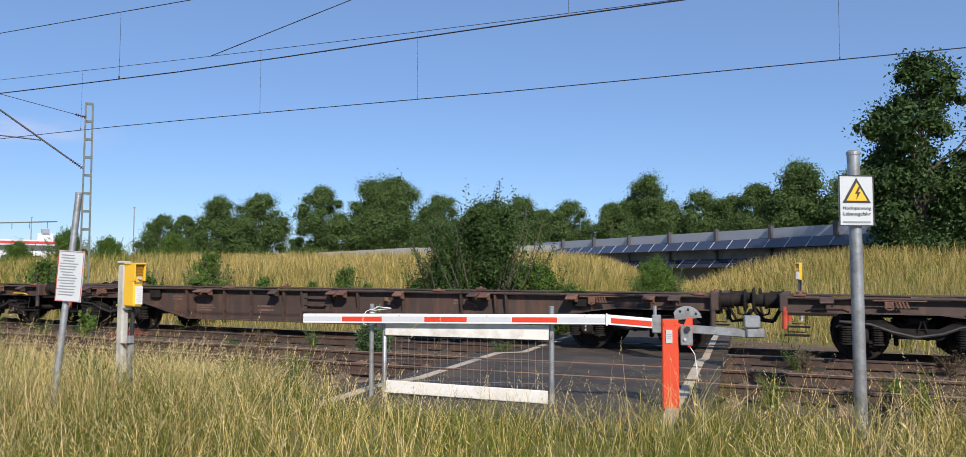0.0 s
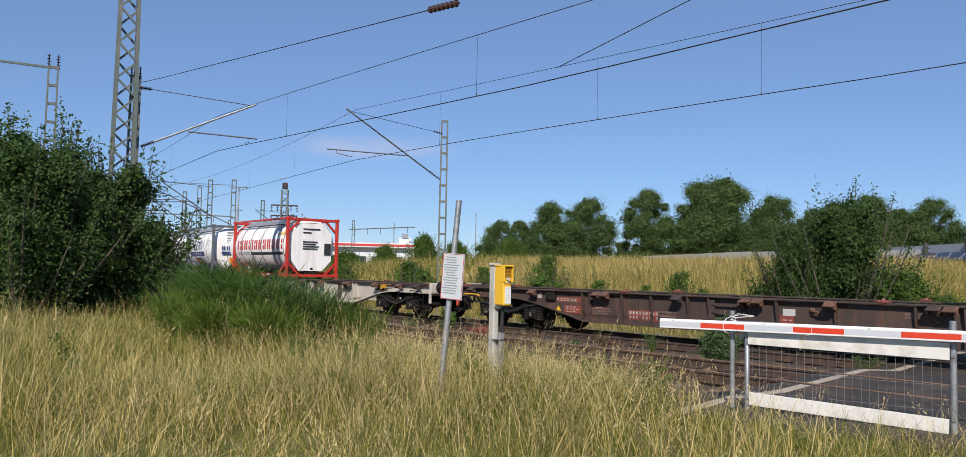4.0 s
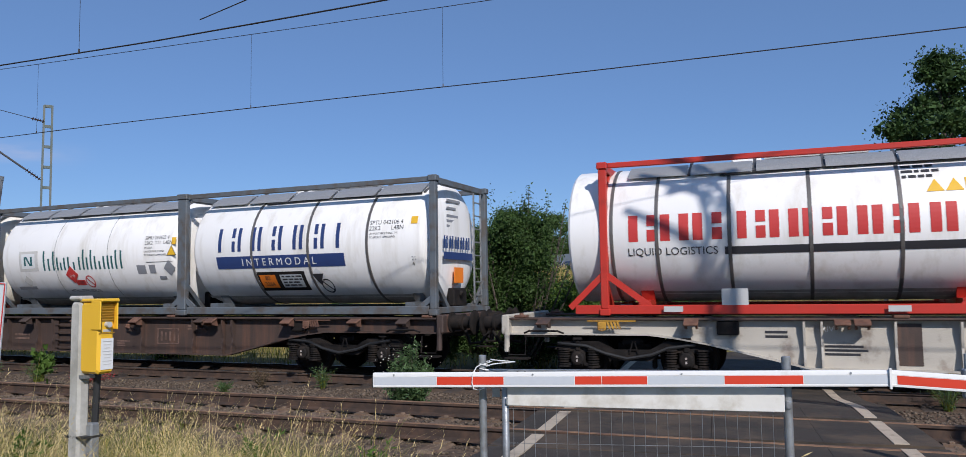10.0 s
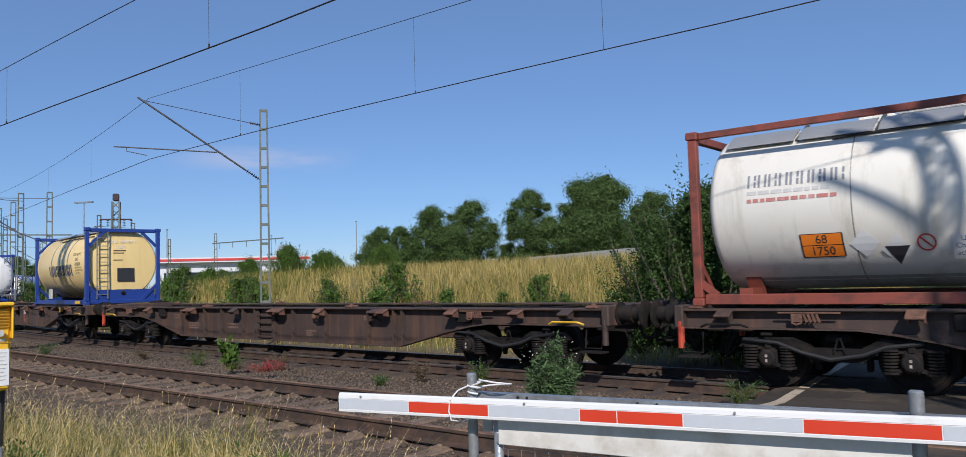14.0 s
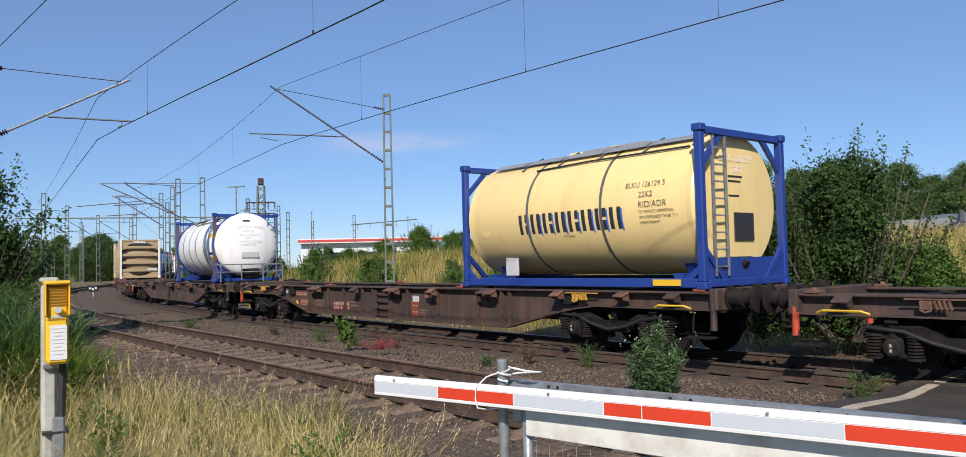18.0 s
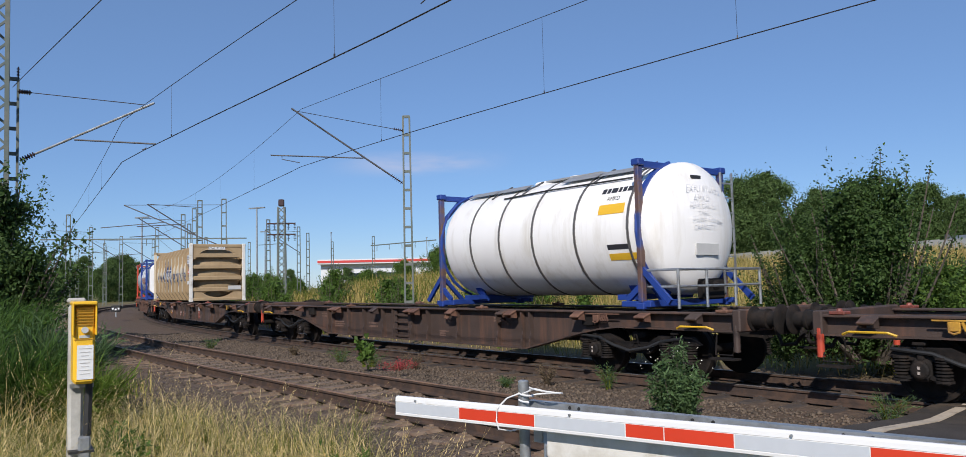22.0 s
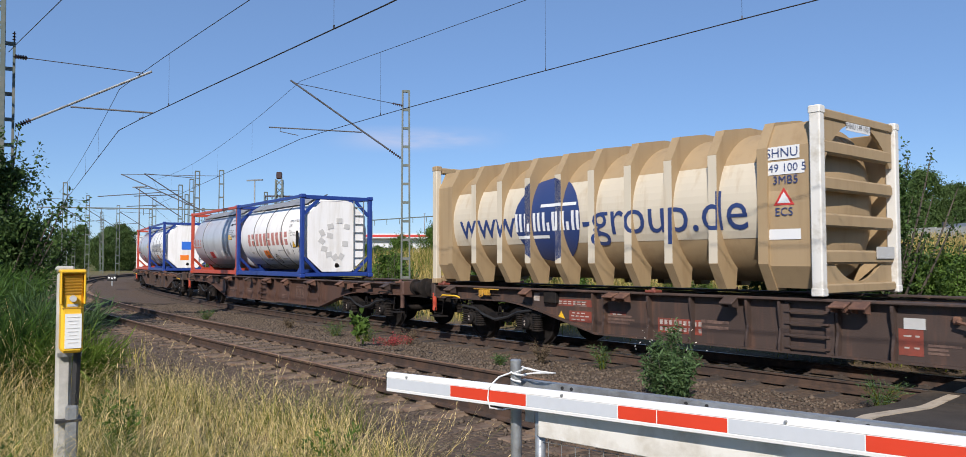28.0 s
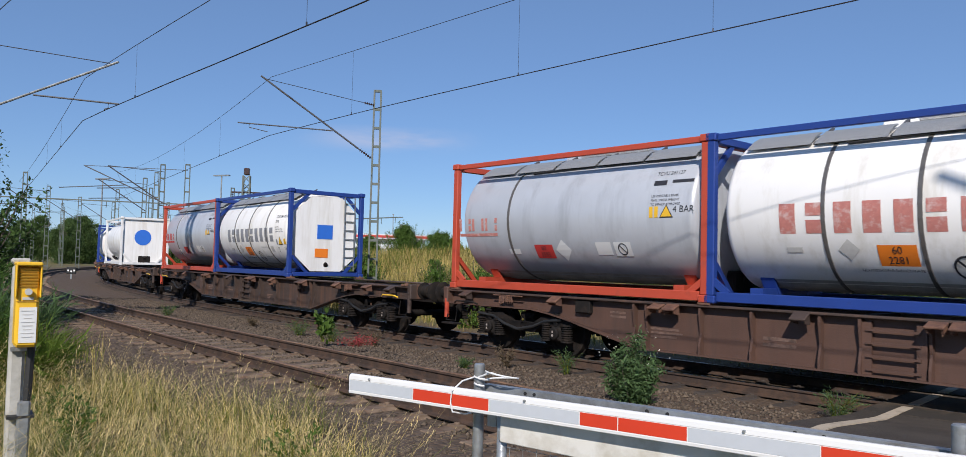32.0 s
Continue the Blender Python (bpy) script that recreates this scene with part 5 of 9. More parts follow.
    patch_part(c, "worn_label", [(1.66, 1.92, tz - 0.49, tz - 0.30), (2.02, 2.20, tz - 0.48, tz - 0.30), (2.25, 2.45, tz - 0.62, tz - 0.55), (-2.40, -1.79, tz - 0.79, tz - 0.72)], M_INKGREY, r, tz)
    diamond(c, "worn_diamond", 2.61, -0.38, 0.17, r, tz, M_INKGREY)
    diamond(c, "worn_diamond", -1.95, -0.60, 0.14, r, tz, M_FAINT)
    patch_part(c, "maker_plate", [(-2.75, -2.35, tz - 1.04, tz - 0.99)], M_STONEWHITE, r, tz)
    put(c, 37.99, 6.058)

    # red-brown framed cream tank
    c = tank_container("tank_container", "cream tank container in a red-brown frame", M_FBROWN, M_TANKCREAM, bands=())
    for b in (-0.82, 1.1):
        g = Geo()
        g.loop([(b - 0.006, r + 0.001), (b, r + 0.004), (b + 0.006, r + 0.001)], (0, 0, tz), "x", 40, closed=True)
        part("weld_seam", g, M_BAND, c)
    g = Geo()
    letter_row(g, -2.21, -0.88, tz + 0.28, tz + 0.46, 9, r, tz, fill=0.82, weight=0.26)
    pieces("brand_bar", g, M_INKGREY, c, "row of grey bars in place of lettering")
    small_print(c, -2.2, tz + 0.20, 1, r, tz, M_FAINT, w=1.25, h=0.05, seed=5)
    small_print(c, -2.2, tz + 0.09, 1, r, tz, M_INKROSE, w=1.25, h=0.05, seed=15)
    print_lines(c, 1.83, [(0.36, "TIFU 261024 3", 0.115), (0.24, "22K2  RID/ADR  L4BN", 0.098), (-0.12, "MAWP 4 BAR", 0.115)], r, tz)
    print_lines(c, 2.0, [(0.13, "TC IMPACT APPROVED", 0.06), (0.02, "UN PORTABLE TANK T11", 0.06)], r, tz)
    patch_part(c, "code_box", [(1.84, 1.95, tz + 0.08, tz + 0.17), (1.84, 1.95, tz - 0.03, tz + 0.06)], M_INKGREY, r, tz)
    patch_part(c, "bracket_line", [(1.85, 2.62, tz - 0.305, tz - 0.295)], M_INK, r, tz)
    patch_part(c, "plate_border", [(-1.53, -0.97, tz - 0.74, tz - 0.42)], M_INK, r, tz)
    g = Geo()
    for z0, z1 in ((-0.73, -0.585), (-0.575, -0.43)):
        wrap_patch(g, -1.51, -0.99, tz + z0, tz + z1, r, tz, 0.008)
    part("hazard_plate", g, M_ORANGE, c, "orange hazard plate")
    part("hazard_number", wrap_text("68", 0.16, -1.25, tz - 0.505, r + 0.006, tz, M_INK), None, c)
    part("hazard_number", wrap_text("1750", 0.16, -1.25, tz - 0.66, r + 0.006, tz, M_INK), None, c)
    diamond(c, "hazard_label", -0.72, -0.58, 0.18, r, tz, M_PAPER)
    diamond(c, "hazard_label", -0.34, -0.68, 0.19, r, tz, M_PAPER, 0.009)
    triangle(c, "hazard_half", -0.34, -0.75, -0.15, r, tz, M_INK, 0.012)
    ring_mark(c, "prohibition_ring", 0.0, -0.60, 0.11, r, tz, M_INKRED)
    patch_part(c, "label_field", [(0.27, 0.81, tz - 0.82, tz - 0.52)], M_PAPER, r, tz)
    part("lettering", wrap_text("UN 1750\nChloroacetic\nacid solution", 0.088, 0.54, tz - 0.66, r + 0.004, tz, M_INKNAVY), None, c)
    g = Geo()
    g.tube([(2.05, -0.98, 0.42), (2.10, -1.08, 0.36), (2.6, -1.08, 0.36)], 0.016, 6)
    part("drain_pipe", g, M_STONEWHITE, c)
    put(c, 31.93, 6.058)

    # yellow tank in a blue frame
    c = tank_container("tank_container", "yellow tank container in a royal blue frame", M_FBLUE, M_TANKYELLOW, style="ends", bands=(-1.02, 0.9), band_mat=M_BAND, grime=False, ladder_y=-0.85)
    g = Geo()
    letter_row(g, -1.30, 1.40, tz - 0.37, tz + 0.01, 8, r, tz, fill=0.76, weight=0.34)
    pieces("brand_bar", g, M_INK, c, "row of black bars in place of lettering")
    g = Geo()
    st = 2.70 / 8
    for i in range(8):
        a = -1.30 + st * (i + 0.5 + 0.38)
        wrap_patch(g, a, a + 0.035, tz - 0.41, tz - 0.02, r, tz, 0.003)
    pieces("brand_shadow", g, M_INKBLUE, c, "blue drop shadow of the bars")
    part("lettering", wrap_text("FOR LABELS", 0.055, 0.05, tz - 0.45, r, tz, M_INK), None, c)
    print_lines(c, 1.45, [(0.34, "BLKU 126129 5", 0.13)], r, tz)
    print_lines(c, 1.75, [(0.17, "22K2", 0.14), (0.0, "RID/ADR", 0.15), (-0.12, "TC IMPACT APPROVED", 0.07), (-0.21, "UN PORTABLE TANK T11", 0.07), (-0.30, "4 BAR MAWP", 0.07)], r, tz)
    patch_part(c, "pale_outline", [(-2.45, -2.20, tz - 0.37, tz - 0.26)], M_TANKYELLOW, r, tz)
    part("yellow_tag", Geo().box((2.35, -1.262, 0.11), (0.55, 0.006, 0.10)), M_YELLOW, c)
    g = Geo()
    g.box((-1.66, -1.02, 0.40), (0.36, 0.05, 0.36), ch=0.01)
    part("document_box", g, M_STONEWHITE, c)
    g = Geo()
    g.box((2.92, 0.1, 1.0), (0.02, 0.55, 0.45))
    part("data_plate", g, M_INK, c)
    part("end_skirt", Geo().loop([(-2.45, 1.175), (-2.86, 1.175), (-2.90, 1.13), (-2.92, 0.9), (-2.93, 0.02)], (0, 0, tz), "x", 40), M_TANKYELLOW, c, smooth=35)
    part("end_skirt", Geo().loop([(2.45, 1.175), (2.80, 1.175), (2.86, 1.13), (2.885, 0.9), (2.905, 0.02)], (0, 0, tz), "x", 40), M_TANKYELLOW, c, smooth=35)
    part("end_plate", Geo().box((2.95, 0, 0.32), (0.04, 2.1, 0.34)), M_FBLUE, c, "blue plate across the foot of the end")
    end_text(c, 2.908, -0.05, tz + 0.72, "BLKU 126129 5", 0.15)
    end_text(c, 2.908, -0.05, tz + 0.54, "22K2", 0.15)
    end_print(c, 6.02, tz, [(1.82, 0.4), (1.74, 0.35), (1.5, 0.3)], M_INK, -0.3, 0.03)
    put(c, 4.50, 6.058)

    # white swap tank in a worn blue frame
    c = tank_container("tank_container", "white swap tank with dark bands in a worn blue frame", M_FBLUE, M_TANKWHITE, H=2.59, r=1.19, style="swap", bands=(-1.85, -0.85, 0.2, 1.4, 2.72), ladder=True, ext=(0.3, 0.64), grime=False, ladder_y=0.72)
    r2, tz2 = c["r"], c["tz"]
    small_print(c, 1.95, tz2 + 0.72, 1, r2, tz2, w=0.8, h=0.09, seed=10)
    part("code", wrap_text("AMKD", 0.11, 2.3, tz2 + 0.56, r2, tz2, M_INK), None, c)
    patch_part(c, "yellow_plate", [(2.0, 2.62, tz2 + 0.28, tz2 + 0.46)], M_YELLOW, r2, tz2)
    patch_part(c, "maker_plate", [(2.2, 2.75, tz2 - 0.36, tz2 - 0.27)], M_INK, r2, tz2)
    patch_part(c, "data_plate", [(2.2, 2.85, tz2 - 0.55, tz2 - 0.43)], M_YELLOW, r2, tz2)
    def dome_x(z):
        return 3.509 - 0.42 * (1 - math.sqrt(1 - (z / r2) ** 2)) + 0.002
    part("end_mark", Geo().box((dome_x(0.88), -0.1, tz2 + 0.88), (0.03, 0.26, 0.06)), M_INK, c)
    for z, body, size in ((0.66, "EXFU 876932", 0.17), (0.50, "AMKD", 0.16), (0.37, "MAX GROSS", 0.13), (0.25, "TARE", 0.13), (0.13, "MAWP 4,00 bar", 0.13), (0.01, "CAPACITY", 0.13)):
        end_text(c, dome_x(z + size * 0.4) + 0.03, 0.0 if len(body) > 10 else -0.1, tz2 + z, body, size)
    part("faded_print", Geo().box((dome_x(-0.4), 0.0, tz2 - 0.4), (0.03, 0.62, 0.2)), M_STONEWHITE, c, "weathered grey patch on the end")
    g = Geo()
    for z in (0.38, 0.66):
        g.tube([(3.1, -1.15, z), (3.74, -1.15, z), (3.74, 1.15, z), (3.1, 1.15, z)], 0.025, 6)
    for y in (-1.15, -0.4, 0.4, 1.15):
        g.tube([(3.74, y, 0.02), (3.74, y, 0.66)], 0.025, 6)
    part("guard_rail", g, M_GALV, c)
    put(c, -16.90, 6.058)

    bulk_container(put)

    # two pairs of a red and a blue framed tank
    for k, (left, logo) in enumerate(((-66.88, False), (-86.8, True))):
        c = tank_container("tank_container", "silver-grey tank container in an orange-red frame", M_FORANGE, M_TANKGREY, bands=(-1.4,), style="box")
        g = Geo()
        letter_row(g, -2.88, -1.70, tz - 0.22, tz + 0.03, 3, r, tz, fill=0.9, weight=0.2)
        wrap_patch(g, -2.86, -1.72, tz - 0.33, tz - 0.27, r, tz)
        pieces("brand_bar", g, M_INKROSE if k == 0 else M_INKRED, c, "row of dull red bars in place of lettering")
        patch_part(c, "hazard_plate", [(-0.78, -0.32, tz - 0.75, tz - 0.50)], M_INKRED, r, tz)
        part("hazard_number", wrap_text("60\n1593", 0.12, -0.55, tz - 0.625, r + 0.004, tz, M_INK), None, c)
        diamond(c, "hazard_label", -0.06, -0.60, 0.19, r, tz, M_PAPER)
        patch_part(c, "label_field", [(0.72, 1.06, tz - 0.68, tz - 0.46), (1.12, 1.48, tz - 0.70, tz - 0.46), (-1.5, -1.2, tz - 0.68, tz - 0.58)], M_PAPER, r, tz)
        ring_mark(c, "prohibition_ring", 1.30, -0.58, 0.10, r, tz, M_INK, 0.008)
        print_lines(c, 1.95, [(0.66, "TCVU 241127", 0.09), (0.28, "UN PORTABLE TANK", 0.055), (0.21, "MAX. GROSS WEIGHT", 0.055), (0.14, "TC IMPACT APPROVED", 0.055)], r, tz)
        patch_part(c, "dark_field", [(1.95, 2.2, tz + 0.46, tz + 0.54), (2.3, 2.7, tz + 0.49, tz + 0.54)], M_INK, r, tz)
        part("lettering", wrap_text("4 BAR", 0.15, 2.58, tz + 0.05, r, tz, M_INK), None, c)
        triangle(c, "triangle_border", 2.26, 0.03, 0.13, r, tz, M_INK)
        triangle(c, "warning_triangle", 2.26, 0.025, 0.105, r, tz, M_YELLOW, 0.009)
        patch_part(c, "yellow_plate", [(1.93, 2.0, tz - 0.07, tz + 0.11), (2.03, 2.1, tz - 0.07, tz + 0.11)], M_YELLOW, r, tz)
        put(c, left, 6.058)
        c = tank_container("tank_container", "white tank container in a royal blue frame, white end panel", M_FBLUE, M_TANKWHITE, bands=(-1.28, -0.06, 1.28), style="box")
        g = Geo()
        letter_row(g, -1.98, 1.85, tz - 0.36, tz + 0.06, 5, r, tz, fill=0.80, weight=0.38)
        pieces("brand_bar", g, M_INKROSE if not logo else M_INKGREY, c, "row of faded red bars in place of lettering")
        patch_part(c, "hazard_plate", [(-0.62, -0.14, tz - 0.79, tz - 0.52)], M_ORANGE, r, tz)
        part("hazard_number", wrap_text("60\n2281", 0.13, -0.38, tz - 0.655, r + 0.004, tz, M_INK), None, c)
        part("lettering", wrap_text("HEXAMETHYLENE DIISOCYANATE", 0.05, -0.5, tz - 0.85, r, tz, M_INK), None, c)
        ring_mark(c, "prohibition_ring", 0.38, -0.80, 0.15, r, tz, M_INK)
        patch_part(c, "label_outline", [(0.72, 1.22, tz - 0.81, tz - 0.80), (0.72, 1.22, tz - 0.53, tz - 0.52), (0.72, 0.73, tz - 0.81, tz - 0.52), (1.21, 1.22, tz - 0.81, tz - 0.52)], M_INK, r, tz)
        diamond(c, "worn_label", -0.98, -0.58, 0.14, r, tz, M_FAINT)
        patch_part(c, "worn_label", [(1.42, 1.62, tz - 0.66, tz - 0.50), (-1.85, -1.62, tz - 0.62, tz - 0.55)], M_FAINT, r, tz)
        print_lines(c, 1.95, [(0.38, "EXFU 241 053 4", 0.115), (0.23, "22T6", 0.12), (0.07, "ADR / RID", 0.055), (0.0, "UN PORTABLE TANK", 0.055), (-0.07, "TC IMPACT APPROVED", 0.055), (-0.56, "24", 0.10), (-0.66, "4", 0.10)], r, tz)
        part("lettering", wrap_text("L4DH", 0.14, 2.55, tz - 0.57, r, tz, M_INK), None, c)
        triangle(c, "triangle_border", 2.24, -0.34, 0.15, r, tz, M_INK)
        triangle(c, "warning_triangle", 2.24, -0.345, 0.125, r, tz, M_YELLOW, 0.009)
        patch_part(c, "yellow_plate", [(2.48, 2.62, tz - 0.45, tz - 0.28)], M_YELLOW, r, tz)
        patch_part(c, "code_box", [(1.95, 2.05, tz - 0.45, tz - 0.30)], M_INKGREY, r, tz)
        g = Geo()
        o = [(-0.5, 0.18), (0.5, 0.18), (0.98, 0.62), (0.98, 1.95), (0.5, 2.4), (-0.5, 2.4), (-0.98, 1.95), (-0.98, 0.62)]
        g.plate(o, 0.02, lambda u, v, d: (2.96 + d, u, v))
        part("end_plate", g, M_TANKWHITE, c, "white octagonal end panel")
        rnd = random.Random(k)
        g = Geo()
        if logo:
            g.box((2.985, -0.05, 1.35), (0.01, 0.5, 0.42))
            part("emblem", g, M_INKBLUE, c, "blue square emblem")
            g = Geo()
            g.box((2.985, -0.15, 0.72), (0.01, 0.42, 0.26))
            part("end_hazard_plate", g, M_ORANGE, c)
        else:
            for i in range(6):
                a = 0.5 + i * 0.42
                g.box((2.985, 0.52 * math.cos(a + 2.4), 1.25 + 0.62 * math.sin(a + 2.4)), (0.01, 0.16, 0.2), Euler((a, 0, 0)).to_matrix())
            for i in range(5):
                g.box((2.985, rnd.uniform(-0.5, 0.5), rnd.uniform(0.7, 1.9)), (0.01, 0.2, 0.16), Euler((rnd.uniform(-1, 1), 0, 0)).to_matrix())
            pieces("end_sticker", g, M_FAINT, c, "faded stickers and lettering shapes")
        end_print(c, 6.0, tz, [(2.25, 0.7), (2.12, 0.4)], M_INKGREY)
        if k == 0:
            g = Geo()
            g.box((2.75, -1.235, 1.2), (0.1, 0.03, 0.5))
            part("document_box", g, M_DARKSTEEL, c)
        put(c, left + 6.06, 6.058)
    # far end of the train
    c = tank_container("tank_container", "white silo container with a blue round emblem on its end", M_WHITE, M_TANKWHITE, style="box", ladder=False)
    g = Geo()
    g.box((2.9, 0, 1.3), (0.05, 2.1, 2.3), ch=0.02)
    part("end_wall", g, M_TANKWHITE, c)
    g = Geo()
    g.loop([(2.93, 0.42), (2.94, 0.42)], (0, -0.1, 1.5), "x", 24)
    part("emblem", g, M_INKBLUE, c, "round blue emblem")
    put(c, -104.0, 6.058)
    c = tank_container("tank_container", "white tank container in a royal blue frame at the far end", M_FBLUE, M_TANKWHITE, bands=(-1, 1), style="box")
    put(c, -118.0, 6.058)


def bulk_container(put):
    """Beige 30-foot bulk container with upright ribs, waisted walls and a domed end."""
    L, H, W = 9.125, 2.67, 2.5
    c = thing("bulk_container", "dusty beige bulk container with upright ribs and a navy disc", "bulk container", group="tank containers on the train")
    hx = L / 2 - 0.06
    BR, BZ = 1.20, 1.36
    shell = [(-L / 2 + 0.24, 0.02), (-L / 2 + 0.26, 0.75), (-L / 2 + 0.36, 1.12), (-L / 2 + 0.50, BR), (L / 2 - 0.50, BR), (L / 2 - 0.36, 1.12), (L / 2 - 0.24, 0.75), (L / 2 - 0.19, 0.02)]
    part("shell", Geo().loop(shell, (0, 0, BZ), "x", 48), M_BEIGE, c, "dusty round shell between the ribs", smooth=40)
    n = 10
    ribs = [-L / 2 + 0.62 + i * (L - 1.5) / (n - 1) for i in range(n)]
    for i, x in enumerate(ribs):
        g = Geo()
        o = [(-1.0, 0.06), (-1.24, 0.45), (-1.24, 2.15), (-1.0, 2.55), (-0.3, 2.66), (0.3, 2.66), (1.0, 2.55), (1.24, 2.15), (1.24, 0.45), (1.0, 0.06), (0.75, 0.06)] + [(1.12 * math.cos(a), BZ + 1.12 * math.sin(a)) for a in np.linspace(radians(-52), radians(232), 23)] + [(-0.75, 0.06)]
        g.plate(o, 0.16, lambda u, v, d: (x - 0.08 + d, u, v))
        part("rib", g, M_BEIGE, c)
        if 0 < i < n - 1:
            part("rib_face", Geo().box((x, -1.2385, 1.30), (0.158, 0.006, 1.68)), M_CREAM, c, "cream face of the rib")
    for x0, x1 in zip(ribs, ribs[1:]):
        g = Geo()
        wrap_patch(g, x0 + 0.081, x1 - 0.081, 0.84, 1.98, BR, BZ, 0.003, 10)
        part("side_stripe", g, M_CREAM, c, "cream painted band")
    for x0, x1 in ((-hx + 0.08, ribs[0] - 0.081), (ribs[-1] + 0.081, hx - 0.08)):
        for sy in (-1, 1):
            g = Geo()
            g.plate([(1.0, 0.10), (1.19, 0.42), (1.19, 2.15), (1.0, 2.50), (0.96, 2.48), (1.15, 2.13), (1.15, 0.44), (0.96, 0.12)], x1 - x0, lambda u, v, d: (x0 + d, sy * u, v))
            part("end_bay_panel", g, M_BEIGE, c)
    for x in (-hx, hx):
        for y in (-W / 2 + 0.06, W / 2 - 0.06):
            g = Geo()
            g.box((x, y, H / 2), (0.16, 0.14, H - 0.2), ch=0.015)
            part("corner_post", g, M_CREAM if x < 0 else M_WHITEBOARD, c)
            for z in (0.06, H - 0.06):
                q = Geo()
                q.box((x, y, z), (0.178, 0.162, 0.118), ch=0.015)
                part("corner_casting", q, M_WHITEBOARD if x > 0 else M_BEIGE, c)
    g = Geo()
    for z in (0.1, H - 0.1):
        g.box((hx, 0, z), (0.12, W - 0.28, 0.14), ch=0.02)
        g.box((-hx, 0, z), (0.12, W - 0.28, 0.14), ch=0.02)
    pieces("end_frame", g, M_BEIGE, c)
    for k in range(4):
        z = 0.55 + k * 0.52
        g = Geo()
        g.box((hx - 0.02, 0, z), (0.12, W - 0.28, 0.2), ch=0.03)
        part("end_beam", g, M_BEIGE, c)
    arch = [(1.17 * math.cos(a), BZ + 1.17 * math.sin(a)) for a in np.linspace(radians(150), radians(30), 15)]
    part("end_header", Geo().plate([(1.10, 1.95), (1.10, 2.60), (-1.10, 2.60), (-1.10, 1.95)] + arch, 0.05, lambda u, v, d: (hx - 0.02 + d, u, v)), M_BEIGE, c, "arched header plate")
    foot = [(1.17 * math.cos(a), BZ + 1.17 * math.sin(a)) for a in np.linspace(radians(-40), radians(-140), 13)]
    part("end_sill", Geo().plate([(-1.10, 0.6), (-1.10, 0.12), (1.10, 0.12), (1.10, 0.6)] + foot, 0.05, lambda u, v, d: (hx - 0.06 + d, u, v)), M_BEIGE, c)
    cx, cz, R = -0.92, 1.30, 0.90

    def cut(me, x0, x1):
        """The stretch of a flat print between two uprights."""
        bm = bmesh.new()
        bm.from_mesh(me)
        for px, nx in ((x0, -1), (x1, 1)):
            bmesh.ops.bisect_plane(bm, geom=bm.verts[:] + bm.edges[:] + bm.faces[:], plane_co=(px, 0, 0), plane_no=(nx, 0, 0), clear_outer=True)
        out = bpy.data.meshes.new("print")
        bm.to_mesh(out)
        bm.free()
        for q in me.materials:
            out.materials.append(q)
        return out

    def painted(name, me, proud, label=""):
        """A print on the wall and, where ribs cross it, on their faces."""
        xs = [v.co.x for v in me.vertices]
        if min(xs) > ribs[-1]:
            part(name, me, None, c, label, m=Matrix.Translation((0, -1.196 - proud, 0)))
            return
        bm = bmesh.new()
        bm.from_mesh(me)
        for k in range(-11, 12):
            bmesh.ops.bisect_plane(bm, geom=bm.verts[:] + bm.edges[:] + bm.faces[:], plane_co=(0, 0, BZ + k * 0.08), plane_no=(0, 0, 1))
        for v in bm.verts:
            v.co.y = -math.sqrt(max(0.05, (BR + 0.010 + proud) ** 2 - (v.co.z - BZ) ** 2))
        wall = bpy.data.meshes.new(name)
        bm.to_mesh(wall)
        bm.free()
        for q in me.materials:
            wall.materials.append(q)
        part(name, wall, None, c, label)
        for x in ribs:
            if min(xs) < x + 0.08 and max(xs) > x - 0.08:
                piece = cut(me, x - 0.079, x + 0.079)
                if len(piece.polygons):
                    part(name, piece, None, c, label, m=Matrix.Translation((0, -1.2415 - proud, 0)))

    def flat(geo, material):
        me = bpy.data.meshes.new("print")
        me.from_pydata(geo.v, [], geo.f)
        me.materials.append(material)
        return me

    half_w = [(z, R * math.sqrt(max(0.0, 1 - (z / (0.92 * R)) ** 2))) for z in np.linspace(-0.92 * R, 0.92 * R, 31)]
    g = Geo()
    g.add([p for z, w in half_w for p in ((cx - w, 0, cz + z), (cx + w, 0, cz + z))], [(2 * i, 2 * i + 1, 2 * i + 3, 2 * i + 2) for i in range(30)])
    painted("disc", flat(g, M_INKNAVY), 0.0, "navy disc emblem")

    def words(txt, size, x, z):
        me = text_mesh(txt, size)
        for v in me.vertices:
            v.co = (v.co.x + x, 0, v.co.y + z)
        me.materials.append(M_INKNAVY)
        return me
    painted("lettering", words("www.", 0.84, -2.62, 1.24), 0.002)
    painted("lettering", words("-group.de", 0.88, 1.72, 1.24), 0.002)
    g = Geo()
    for i in range(7):
        x = cx - 0.88 + i * 0.26
        for x0, x1, z0, z1 in ((x, x + 0.07, 1.08, 1.44), (x + 0.12, x + 0.19, 1.08, 1.44 - 0.2 * (i % 2))):
            g.add([(x0, 0, z0), (x1, 0, z0), (x1, 0, z1), (x0, 0, z1)], [(0, 1, 2, 3)])
